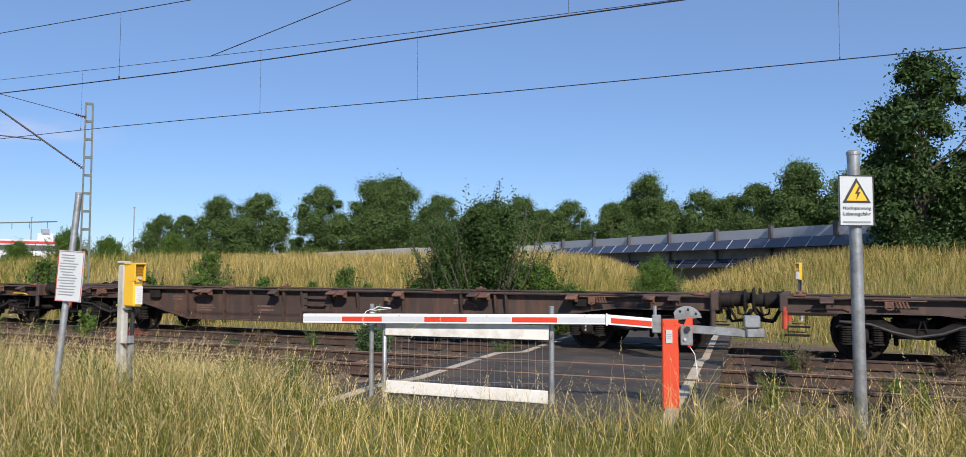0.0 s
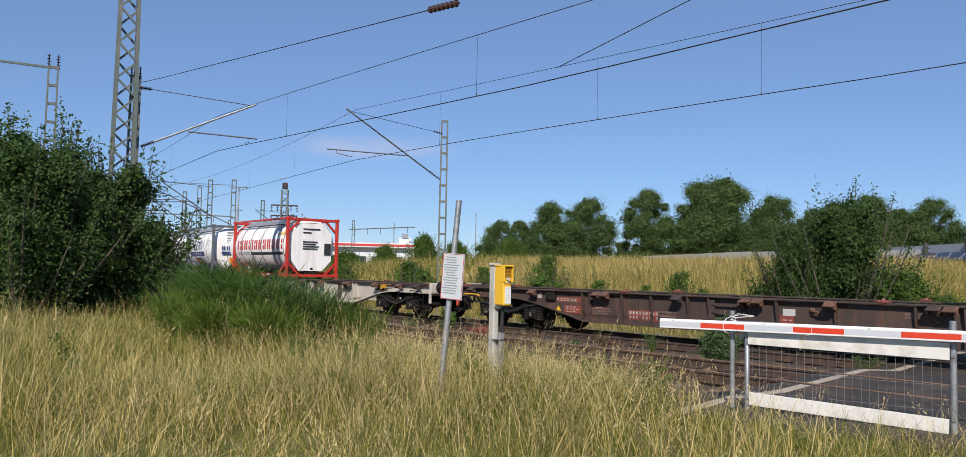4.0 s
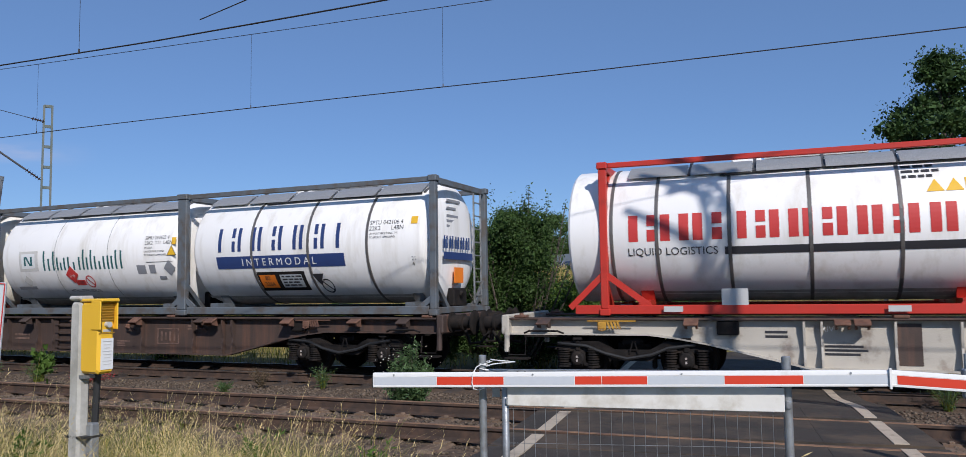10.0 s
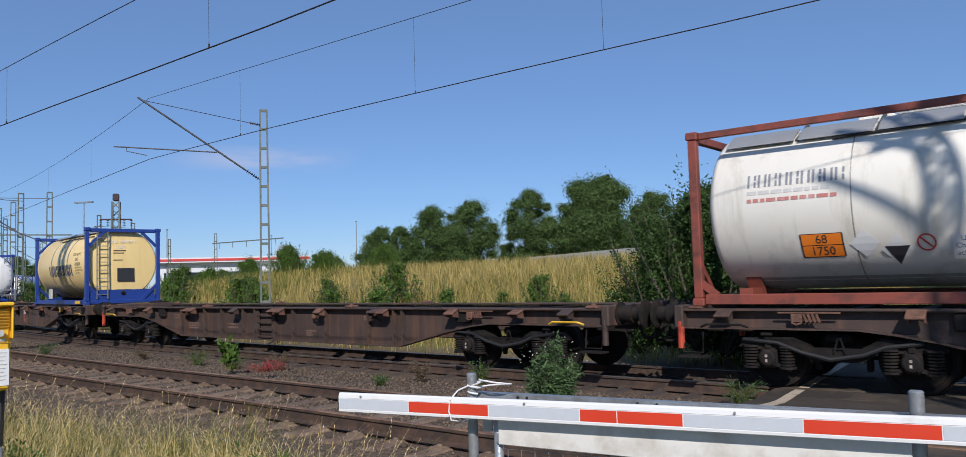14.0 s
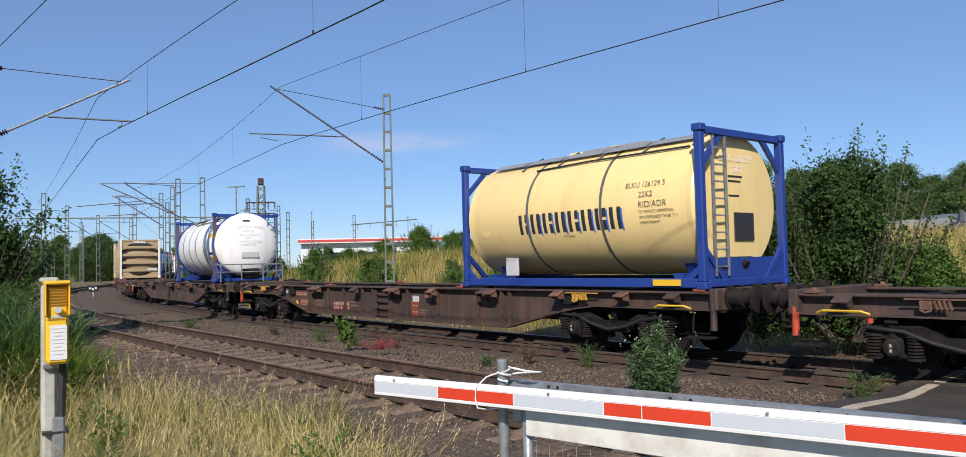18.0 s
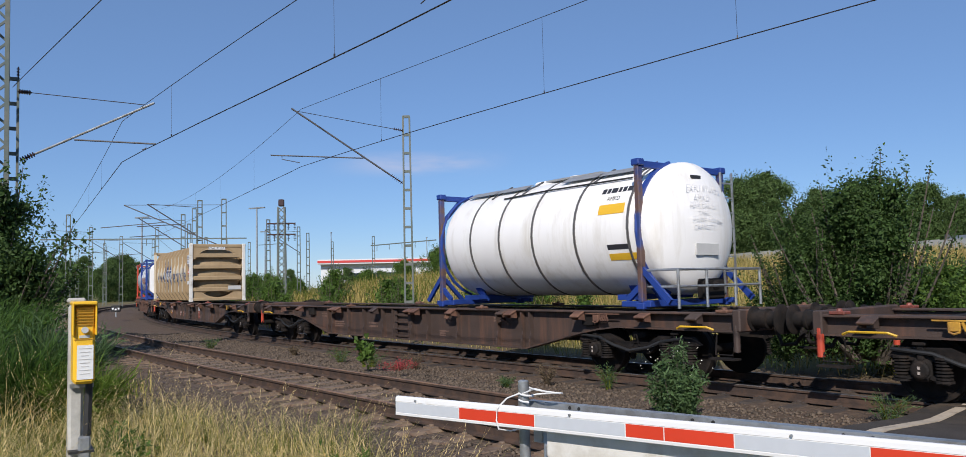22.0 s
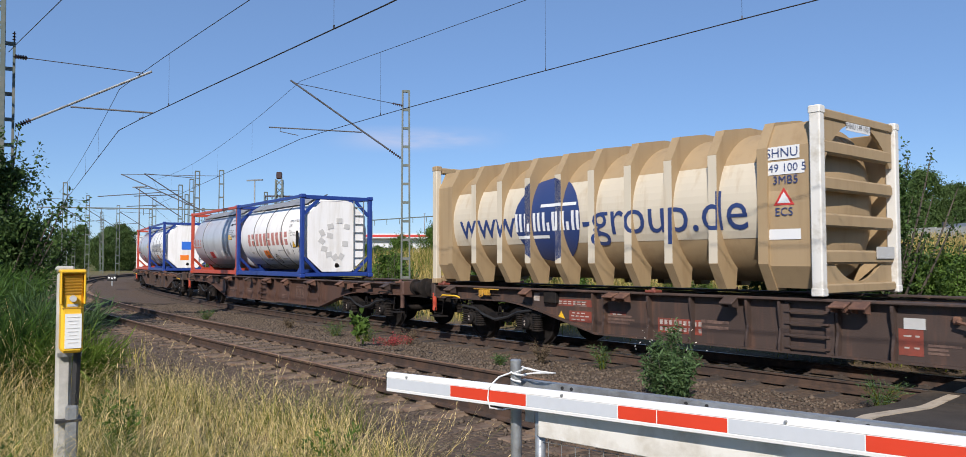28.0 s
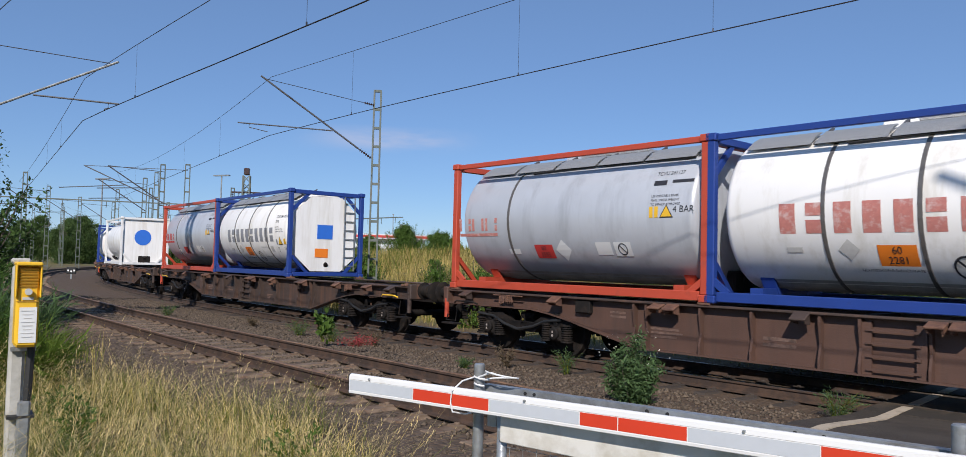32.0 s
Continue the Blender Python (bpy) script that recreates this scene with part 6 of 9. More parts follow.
    for x0, x1, z0 in ((cx - 0.15, cx + 0.80, 1.54), (cx - 0.84, cx + 0.05, 0.94)):
        g.add([(x0, 0, z0), (x1, 0, z0), (x1, 0, z0 + 0.06), (x0, 0, z0 + 0.06)], [(0, 1, 2, 3)])
    for h in islands(g):
        painted("disc_bar", flat(h, M_PAPER), 0.004)
    def field(x, z, w, h):
        q = Geo()
        q.add([(x - w / 2, 0, z - h / 2), (x + w / 2, 0, z - h / 2), (x + w / 2, 0, z + h / 2), (x - w / 2, 0, z + h / 2)], [(0, 1, 2, 3)])
        return q
    for x, z, w, h in ((4.0, 2.06, 0.5, 0.19), (4.02, 1.84, 0.6, 0.19), (4.0, 0.88, 0.5, 0.15)):
        painted("id_plate", flat(field(x, z, w, h), M_PAPER), 0.004)
    for txt, z, sz, x in (("3MB5", 1.66, 0.17, 4.03), ("ECS", 1.20, 0.17, 4.0), ("SHNU", 2.055, 0.19, 3.98), ("149 100 5", 1.835, 0.165, 4.02)):
        painted("marking_text", words(txt, sz, x, z), 0.010)
    g = Geo()
    g.add([(3.84, 0, 1.30), (4.16, 0, 1.30), (4.0, 0, 1.56)], [(0, 1, 2)])
    painted("warning_triangle", flat(g, M_INKRED), 0.004, "white triangle with a red border")
    g = Geo()
    g.add([(3.90, 0, 1.33), (4.10, 0, 1.33), (4.0, 0, 1.495)], [(0, 1, 2)])
    painted("triangle_field", flat(g, M_PAPER), 0.006)
    g = Geo()
    g.box((hx + 0.05, -0.05, 2.46), (0.01, 0.75, 0.13))
    part("end_id_plate", g, M_PAPER, c)
    me = text_mesh("SHNU 149 100 5", 0.115)
    me.materials.append(M_INK)
    part("end_id_text", me, None, c, m=pose(hx + 0.0585, -0.05, 2.46, 90, 0, 90))
    g = Geo()
    g.box((hx + 0.06, 0.75, 0.62), (0.01, 0.6, 0.18))
    part("end_label", g, M_STONEWHITE, c)
    put(c, -47.28, L)


train_things()


# ---------------------------------------------------------------- crossing furniture
ACROSS = pose(0, -0.07, 0, 0, 0, -16.96)


def build_barrier():
    post = thing("crossing_barrier", "closed half barrier with striped arm on an orange-red post", "barrier", ACROSS)
    u = 3.13
    part("post", Geo().box((u, 0.03, 0.60), (0.16, 0.07, 0.98), ch=0.012), M_REDPOST, post)
    part("footing", Geo().box((u, 0.03, 0.11), (0.34, 0.34, 0.14), ch=0.03), M_CONCPOST, post)
    part("plate_lines", Geo().box((u - 0.01, -0.0155, 0.94), (0.045, 0.003, 0.004)).box((u - 0.01, -0.0155, 0.92), (0.045, 0.003, 0.004)).box((u - 0.01, -0.0155, 0.90), (0.045, 0.003, 0.004)), M_INKGREY, post)
    part("data_plate", Geo().box((u - 0.01, -0.010, 0.92), (0.062, 0.008, 0.13)), M_STONEWHITE, post, "small white plate")
    for dx, z in ((-0.055, 1.04), (0.055, 1.04), (0.055, 0.86)):
        part("bolt", Geo().tube([(u + dx, -0.014, z), (u + dx, -0.004, z)], 0.009, 8), M_REDPOST, post)
    # hinge cheeks with the grey lock box and the holed locking sector
    part("hinge_cheek", Geo().plate([(0.08, 1.05), (0.13, 1.03), (0.16, 1.10), (0.215, 1.11), (0.215, 0.84), (0.19, 0.82), (0.16, 0.86), (0.08, 0.98)], 0.05, lambda a, b, d: (u + a, 0.01 + d, b)), M_REDPOST, post)
    part("lock_box", Geo().box((u + 0.155, -0.02, 0.935), (0.115, 0.05, 0.19), ch=0.008), M_GALV, post, "grey lock box")
    part("lock", Geo().tube([(u + 0.165, -0.075, 1.0), (u + 0.165, -0.045, 1.0)], 0.026, 14), M_BLACK, post)
    part("lock", Geo().tube([(u + 0.14, -0.062, 0.90), (u + 0.14, -0.045, 0.90)], 0.014, 10), M_STONEWHITE, post)
    arc = [(u + 0.16 + 0.15 * math.cos(a), 1.07 + 0.15 * math.sin(a)) for a in np.linspace(0.25, 2.55, 12)]
    part("locking_sector", Geo().plate(arc + [(u + 0.05, 1.08)], 0.014, lambda a, b, d: (a, 0.035 + d, b)), M_GALV, post, "grey quarter-round locking sector")
    for a in (0.7, 1.45, 2.15):
        hx, hz = u + 0.16 + 0.115 * math.cos(a), 1.07 + 0.115 * math.sin(a)
        part("sector_hole", Geo().tube([(hx, 0.030, hz), (hx, 0.034, hz)], 0.014, 10), M_BLACK, post)
    part("red_tag", Geo().tube([(u + 0.17, -0.05, 0.835), (u + 0.19, -0.06, 0.825)], 0.012, 8), M_RED, post)
    part("pull_cord", Geo().tube([(u + 0.19, -0.06, 0.82), (u + 0.23, -0.07, 0.76), (u + 0.245, -0.075, 0.62), (u + 0.26, -0.08, 0.50)], 0.004, 5), M_WHITE, post)
    tip, bend, end = Vector((-0.75, -0.055, 1.040)), Vector((2.52, -0.055, 1.080)), Vector((2.96, -0.055, 1.050))

    def arm_piece(a, b):
        q = Geo()
        prof = [(-0.050, -0.024), (-0.047, -0.028), (-0.036, -0.029), (-0.034, -0.027), (0.022, -0.027), (0.024, -0.029), (0.042, -0.026), (0.050, -0.018), (0.050, -0.006), (0.040, -0.004), (0.038, 0.016), (-0.044, 0.016), (-0.050, 0.010)]
        n = len(prof)
        v = [(p + Vector((0, 0, 1)) * w + Vector((0, 1, 0)) * d) for p in (a, b) for w, d in prof]
        f = [tuple(range(n)), tuple(range(2 * n - 1, n - 1, -1))] + [(i, (i + 1) % n, n + (i + 1) % n, n + i) for i in range(n)]
        return q.add(v, f)

    part("arm", arm_piece(tip, bend), M_WHITE, post, "white box-section arm")
    part("arm_end", arm_piece(bend + Vector((0.006, 0, 0)), end), M_WHITE, post, "white bent end of the arm")
    part("arm_cap", arm_piece(tip - Vector((0.006, 0, 0)), tip - Vector((0.001, 0, 0))), M_BLACK, post)

    def film(p, q, x0, x1, m, nm):
        sl = (q.z - p.z) / (q.x - p.x)
        z0, z1 = p.z + (x0 - p.x) * sl, p.z + (x1 - p.x) * sl
        v = [(x0, -0.0835, z0 - 0.032), (x1, -0.0835, z1 - 0.032), (x1, -0.0835, z1 + 0.020), (x0, -0.0835, z0 + 0.020)]
        part(nm, Geo().add(v + [(c[0], c[1] + 0.006, c[2]) for c in v], [(0, 1, 2, 3), (7, 6, 5, 4), (0, 4, 5, 1), (2, 6, 7, 3)]), m, post)

    for x0, x1 in ((-0.745, -0.305), (0.160, 0.620), (1.090, 1.556), (2.030, 2.51)):
        film(tip, bend, x0, x1, M_REFLGREY, "grey_field")
    for x0, x1 in ((-0.30, 0.155), (0.625, 0.796), (0.80, 1.085), (1.56, 2.025)):
        film(tip, bend, x0, x1, M_RED, "red_field")
    film(bend, end, 2.56, 2.955, M_RED, "red_field")
    part("bend_clip", Geo().bar(bend + Vector((0, -0.034, -0.062)), bend + Vector((0, -0.034, 0.062)), 0.012, 0.022), M_WHITE, post)
    for x in (-0.6, 0.35, 1.3, 2.3):
        part("rivet", Geo().tube([(x, -0.090, tip.z + 0.034 + 0.012 * (x + 0.8)), (x, -0.080, tip.z + 0.034 + 0.012 * (x + 0.8))], 0.006, 8), M_GALV, post)
    part("arm_bracket", Geo().box((3.0, 0.02, 1.04), (0.09, 0.06, 0.18), ch=0.008), M_GALV, post)
    part("bracket_pin", Geo().tube([(2.985, 0.02, 1.10), (2.985, 0.02, 1.22)], 0.018, 8), M_GALV, post)
    g = Geo()
    g.bar((3.22, 0.06, 1.00), (3.94, 0.06, 0.955), 0.06, 0.08, 0.008)
    part("counterweight_arm", g, M_GALV, post, "grey counterweight arm")
    part("counterweight", Geo().box((3.90, 0.05, 1.075), (0.15, 0.12, 0.12), ch=0.012), M_GALV, post)
    part("counterweight", Geo().box((3.93, 0.05, 0.965), (0.17, 0.10, 0.09), ch=0.012), M_GALV, post)


def build_fence():
    f = thing("crossing_fence", "low steel-tube fence with white boards and wire mesh", "fence", ACROSS)
    for x, y, z0, z1, r in ((-0.015, 0.067, 0.1, 1.2, 0.026), (0.145, 0.04, 0.1, 1.0, 0.024), (1.95, 0.04, 0.15, 1.2, 0.028)):
        part("tube_post", Geo().tube([(x, y, z0), (x, y, z1 - 0.006), (x, y, z1)], [r, r, r * 0.8], 14), M_GALV, f, smooth=40)
    g = Geo()
    chan = [(0.112, 1.02), (0.158, 1.02), (0.158, 1.026), (0.118, 1.026), (0.118, 1.091), (0.158, 1.091), (0.158, 1.097), (0.112, 1.097)]
    g.plate(chan, 2.2, lambda a, b, d: (-0.03 + d, a, b))
    part("back_rail", g, M_GALV, f, "galvanised channel rail with bolt holes")
    for x in (0.22, 0.27, 0.83, 0.92, 1.42, 1.52, 1.86):
        part("bolt", Geo().tube([(x, 0.108, 1.082), (x, 0.113, 1.082)], 0.008, 8), M_BLACK, f)
    part("board", Geo().box((1.045, 0.004, 0.938), (1.76, 0.020, 0.15), Euler((0, radians(0.5), 0)).to_matrix(), ch=0.004), M_WHITEBOARD, f, "dirty white upper board")
    part("board", Geo().box((1.045, 0.004, 0.305), (1.74, 0.020, 0.13), Euler((0, radians(1.7), 0)).to_matrix(), 0.004), M_WHITEBOARD, f, "dirty white lower board")
    for x in (0.167, 1.95):
        for z in (0.345, 0.90):
            part("board_clamp", Geo().box((x, 0.012, z), (0.03, 0.03, 0.05), ch=0.005), M_GALV, f)
    for i in range(25):
        x = 0.2 + i * 0.072
        part("mesh_wire", Geo().tube([(x, 0.026, 0.25), (x, 0.026, 0.90)], 0.0017, 4, False), M_GALV, f)
    for z in (0.40, 0.62, 0.845):
        part("mesh_wire", Geo().tube([(0.17, 0.028, z), (1.96, 0.028, z + 0.01)], 0.0016, 4, False), M_GALV, f)
    part("clip_plate", Geo().box((0.08, 0.05, 0.95), (0.05, 0.01, 0.06)), M_CONCPOST, f)
    g = Geo()
    pts = [(0.034 * math.cos(a), 0.067 + 0.034 * math.sin(a), 1.16 - 0.005 * a) for a in np.linspace(0, 12, 30)]
    g.tube(pts, 0.005, 5)
    cord = [(-0.02, 0.04, 1.14), (-0.04, -0.03, 1.125), (-0.052, -0.092, 1.085), (-0.056, -0.094, 1.03), (-0.045, -0.092, 0.99), (-0.02, -0.03, 0.975), (0.0, 0.04, 0.98)]
    g.tube(cord, 0.004, 6)
    g.tube([(0.03 + 0.09 * (1 - math.cos(a)), 0.06 + 0.05 * math.sin(a), 1.13 + 0.008 * a) for a in np.linspace(0, 5.6, 18)], 0.004, 6)
    g.tube([(0.0, 0.04, 1.14), (0.08, 0.03, 1.17), (0.16, 0.03, 1.16)], 0.004, 5)
    part("tied_cord", g, M_WHITE, f, "white cord tied in loops")


def build_posts():
    # roadside telephone
    p = thing("emergency_phone", "yellow railway telephone on a pale post with a black conduit", "telephone post", pose(-2.43, -0.45, 0, 0, 0, 55))
    g = Geo()
    g.box((-0.025, 0, 0.86), (0.075, 0.10, 1.5), ch=0.015)
    part("post", g, M_CONCPOST, p)
    part("cap", Geo().box((-0.025, 0, 1.63), (0.09, 0.12, 0.03), ch=0.01), M_CONCPOST, p)
    part("housing", Geo().box((0.0, -0.12, 1.40), (0.105, 0.17, 0.42), ch=0.014), M_YELLOW, p, "yellow plastic housing")
    part("hood", Geo().box((0.0, -0.135, 1.617), (0.120, 0.215, 0.02), ch=0.006), M_YELLOW, p)
    for dx in (-0.055, 0.055):
        part("hood_edge", Geo().box((dx, -0.185, 1.53), (0.010, 0.09, 0.17), ch=0.004), M_YELLOW, p)
    for k in range(7):
        part("louvre", Geo().box((0.0, -0.208, 1.502 + k * 0.0155), (0.085, 0.01, 0.007), Euler((0.5, 0, 0)).to_matrix()), M_LOUVRE, p)
    part("lock", Geo().tube([(0.0, -0.204, 1.475), (0.0, -0.234, 1.475)], 0.017, 12), M_STONEWHITE, p)
    part("door_seam", Geo().box((0.0, -0.2062, 1.425), (0.10, 0.004, 0.005)), M_LOUVRE, p)
    part("handle_recess", Geo().box((0.0, -0.2065, 1.44), (0.05, 0.006, 0.014)), M_STONEWHITE, p)
    part("notice", Geo().box((0.004, -0.207, 1.305), (0.078, 0.005, 0.18)), M_PAPER, p, "white printed notice")
    for k in range(8):
        part("notice_line", Geo().box((0.003, -0.2105, 1.378 - k * 0.019), (0.06 - 0.012 * (k % 3), 0.002, 0.004)), M_FAINT, p)
    q = Geo()
    q.tube([(0.035, -0.08, 1.2), (0.03, -0.078, 1.0), (0.028, -0.076, 0.9)], 0.02, 8)
    part("conduit", q, M_BLACK, p)
    part("cable_cover", Geo().box((0.015, -0.077, 0.55), (0.06, 0.055, 0.7), ch=0.01), M_GALV, p)
    part("strap", Geo().box((0.0, -0.02, 0.82), (0.125, 0.17, 0.014)), M_BLACK, p)
    part("strap", Geo().box((0.0, -0.02, 1.17), (0.115, 0.13, 0.02)), M_GALV, p)

    # notice board on a leaning pole
    s = thing("notice_sign", "pale notice with a thin red border on a leaning galvanised pole", "sign")
    b2, t2 = Vector((-2.74, -1.27, 0.1)), Vector((-2.62, -1.13, 2.25))
    g = Geo()
    g.tube([b2, t2], 0.030, 14)
    part("pole", g, M_GALV, s, smooth=40)
    g = Geo()
    g.tube([t2, t2 + Vector((0.001, 0, 0.02))], 0.032, 14)
    part("cap", g, M_GALV, s)
    M = Matrix.Translation((-2.62, -1.255, 1.495)) @ Euler((0, radians(3.5), radians(-8))).to_matrix().to_4x4()

    def board(x, y, z, sx, sy, sz):
        q = Geo()
        q.box((x, y, z), (sx, sy, sz), ch=0)
        q.v = [tuple(M @ Vector(v)) for v in q.v]
        return q
    part("panel", board(0, 0, 0, 0.245, 0.008, 0.46), M_SIGNGREY, s, "pale grey notice panel")
    for x, z, sx, sz in ((0, 0.224, 0.23, 0.004), (0, -0.224, 0.23, 0.004), (0.117, 0, 0.004, 0.45), (-0.117, 0, 0.004, 0.45)):
        part("border", board(x, -0.007, z, sx, 0.004, sz), M_INKRED, s)
    rnd = random.Random(4)
    for k in range(15):
        w = rnd.uniform(0.10, 0.18)
        part("line_bar", board(-0.02 + rnd.uniform(-0.01, 0.01), -0.006, 0.19 - k * 0.0255, w, 0.003, 0.009), M_INKGREY, s)
    part("clamp", board(0, 0.03, 0.15, 0.1, 0.05, 0.03), M_GALV, s)
    part("clamp", board(0, 0.03, -0.15, 0.1, 0.05, 0.03), M_GALV, s)

    # high-voltage warning sign
    w = thing("warning_sign", "grey high-voltage warning sign on a thick galvanised pole", "sign", pose(4.30, -2.05, 0))
    g = Geo()
    g.tube([(0.02, 0, 0.05), (0.0, 0, 2.58)], 0.052, 18)
    part("pole", g, M_GALV, w, smooth=40)
    g = Geo()
    g.loop([(2.575, 0.058), (2.60, 0.058), (2.615, 0.04)], (0, 0, 0), "z", 16)
    part("cap", g, M_GALV, w)
    g = Geo()
    g.box((-0.02, -0.065, 2.17), (0.31, 0.012, 0.44), ch=0.003)
    part("panel", g, M_SIGNGREY, w)
    for x, z, sx, sz in ((-0.02, 2.385, 0.31, 0.008), (-0.02, 1.955, 0.31, 0.008), (0.131, 2.17, 0.008, 0.43), (-0.171, 2.17, 0.008, 0.43)):
        part("border", Geo().box((x, -0.074, z), (sx, 0.005, sz)), M_INK, w)
    g = Geo()
    g.plate([(-0.145, 2.15), (0.105, 2.15), (-0.02, 2.365)], 0.004, lambda u, v, d: (u, -0.073 - d, v))
    part("triangle_border", g, M_INK, w)
    g = Geo()
    g.plate([(-0.112, 2.168), (0.072, 2.168), (-0.02, 2.325)], 0.004, lambda u, v, d: (u, -0.079 - d, v))
    part("triangle", g, M_YELLOW, w, "amber warning triangle")
    g = Geo()
    g.plate([(-0.005, 2.29), (-0.04, 2.225), (-0.015, 2.232), (-0.03, 2.175), (0.012, 2.245), (-0.012, 2.24), (0.01, 2.285)], 0.003, lambda u, v, d: (u, -0.085 - d, v))
    part("flash", g, M_INK, w)
    for z, txt, sz in ((2.105, "Hochspannung", 0.042), (2.055, "Lebensgefahr", 0.046)):
        me = text_mesh(txt, sz)
        me.materials.append(M_INK)
        part("warning_text", me, None, w, m=pose(-0.02, -0.076, z, 90, 0, 0))
    part("line_bar", Geo().box((-0.02, -0.075, 1.985), (0.24, 0.004, 0.014)), M_INKGREY, w)

    # phone post on the far side of the crossing
    q = copy_thing(p, pose(10.3, 11.2, 0.2, 0, 0, -50))
    tagged(q, "yellow railway telephone on a white post in the far grass")


# ---------------------------------------------------------------- overhead line
def ladder_mast(name, label, x, y, z0, z1, w=0.26, yaw=0.0, group="overhead line masts", step=0.62):
    m = thing(name, label, "catenary mast", pose(x, y, 0, 0, 0, yaw), group=group)
    for sx in (-1, 1):
        g = Geo()
        g.bar((sx * w * 0.5, 0, z0), (sx * w * 0.38, 0, z1), 0.06, 0.12)
        part("upright", g, M_MAST, m)
    n = int((z1 - z0) / step)
    for k in range(1, n + 1):
        z = z0 + k * (z1 - z0) / n - 0.03
        ww = w * (0.5 - 0.12 * k / n)
        for d in (-0.03, 0.03):
            part("batten", Geo().box((0, d, z), (2 * ww, 0.012, 0.09)), M_MAST, m)
    return m


def lattice_mast(name, label, x, y, z0, z1, w0, w1, yaw=0.0, deep=1.0):
    m = thing(name, label, "lattice mast", pose(x, y, 0, 0, 0, yaw), group="overhead line masts")
    c = [(-1, -deep), (1, -deep), (1, deep), (-1, deep)]
    for sx, sy in c:
        g = Geo()
        g.bar((sx * w0 / 2, sy * w0 / 2, z0), (sx * w1 / 2, sy * w1 / 2, z1), 0.10, 0.07)
        part("upright", g, M_MAST, m)
    n = int((z1 - z0) / (w0 * 0.8))
    for i in range(4):
        g = Geo()
        a, b = c[i], c[(i + 1) % 4]
        for k in range(n):
            q0, q1 = k / n, (k + 1) / n
            s0, s1 = (w0 + (w1 - w0) * q0) / 2, (w0 + (w1 - w0) * q1) / 2
            p, r = (a, b) if k % 2 else (b, a)
            g.bar((p[0] * s0, p[1] * s0, z0 + q0 * (z1 - z0)), (r[0] * s1, r[1] * s1, z0 + q1 * (z1 - z0)), 0.055, 0.055)
        pieces("brace", g, M_MAST, m)
    return m


def insulator(g, a, b, r=0.045, n=5):
    a, b = Vector(a), Vector(b)
    d = (b - a)
    g.tube([a, b], 0.02, 6)
    for k in range(n):
        p = a + d * ((k + 0.7) / (n + 0.4))
        e = d.normalized() * 0.014
        g.tube([p - e, p - e * 0.2, p + e], [r * 0.5, r, r * 0.5], 10)


def cantilever(m, steel, up, low, tip, root, reach, hook):
    """Stay wire, sloping tube, steady arm and insulators, in the mast's own space."""
    inv = m.matrix_basis.inverted()
    up, low, tip, root, reach, hook = (inv @ Vector(p) for p in (up, low, tip, root, reach, hook))
    mid = up + (tip - up) * 0.1
    mid2 = low + (tip - low) * 0.12
    g = Geo()
    insulator(g, up, mid, 0.065)
    part("stay_insulator", g, M_INSUL, m)
    g = Geo()
    insulator(g, low, mid2, 0.075, 6)
    part("tube_insulator", g, M_INSUL, m)
    g = Geo()
    g.tube([mid, tip], 0.011, 6)
    part("stay_wire", g, M_WIRE, m)
    g = Geo()
    g.tube([mid2, tip + (tip - mid2).normalized() * 0.15], 0.032, 8)
    part("cantilever_tube", g, steel, m)
    g = Geo()
    g.tube([root, reach], 0.022, 8)
    part("steady_arm", g, M_OLDSTEEL, m)
    g = Geo()
    a = reach + (root - reach) * 0.12
    b = a + Vector((0, 0, -0.13))
    g.tube([a, b, hook], 0.014, 6)
    part("registration_arm", g, M_OLDSTEEL, m)


def wire(name, label, pts, r, sag=0.0):
    cu = Geo()
    out = []
    for a, b in zip(pts, pts[1:]):
        a, b = Vector(a), Vector(b)
        for k in range(4):
            q = k / 4
            p = a + (b - a) * q
            p.z -= sag * 4 * q * (1 - q)
            out.append(p)
    out.append(Vector(pts[-1]))
    cu.tube(out, r, 5)
    return solid(name, cu, M_WIRE, label, "overhead wire", group="overhead wires")


def over_track(s, off, z):
    x, y, h = on_track(s, off)
    return (x, y, z)


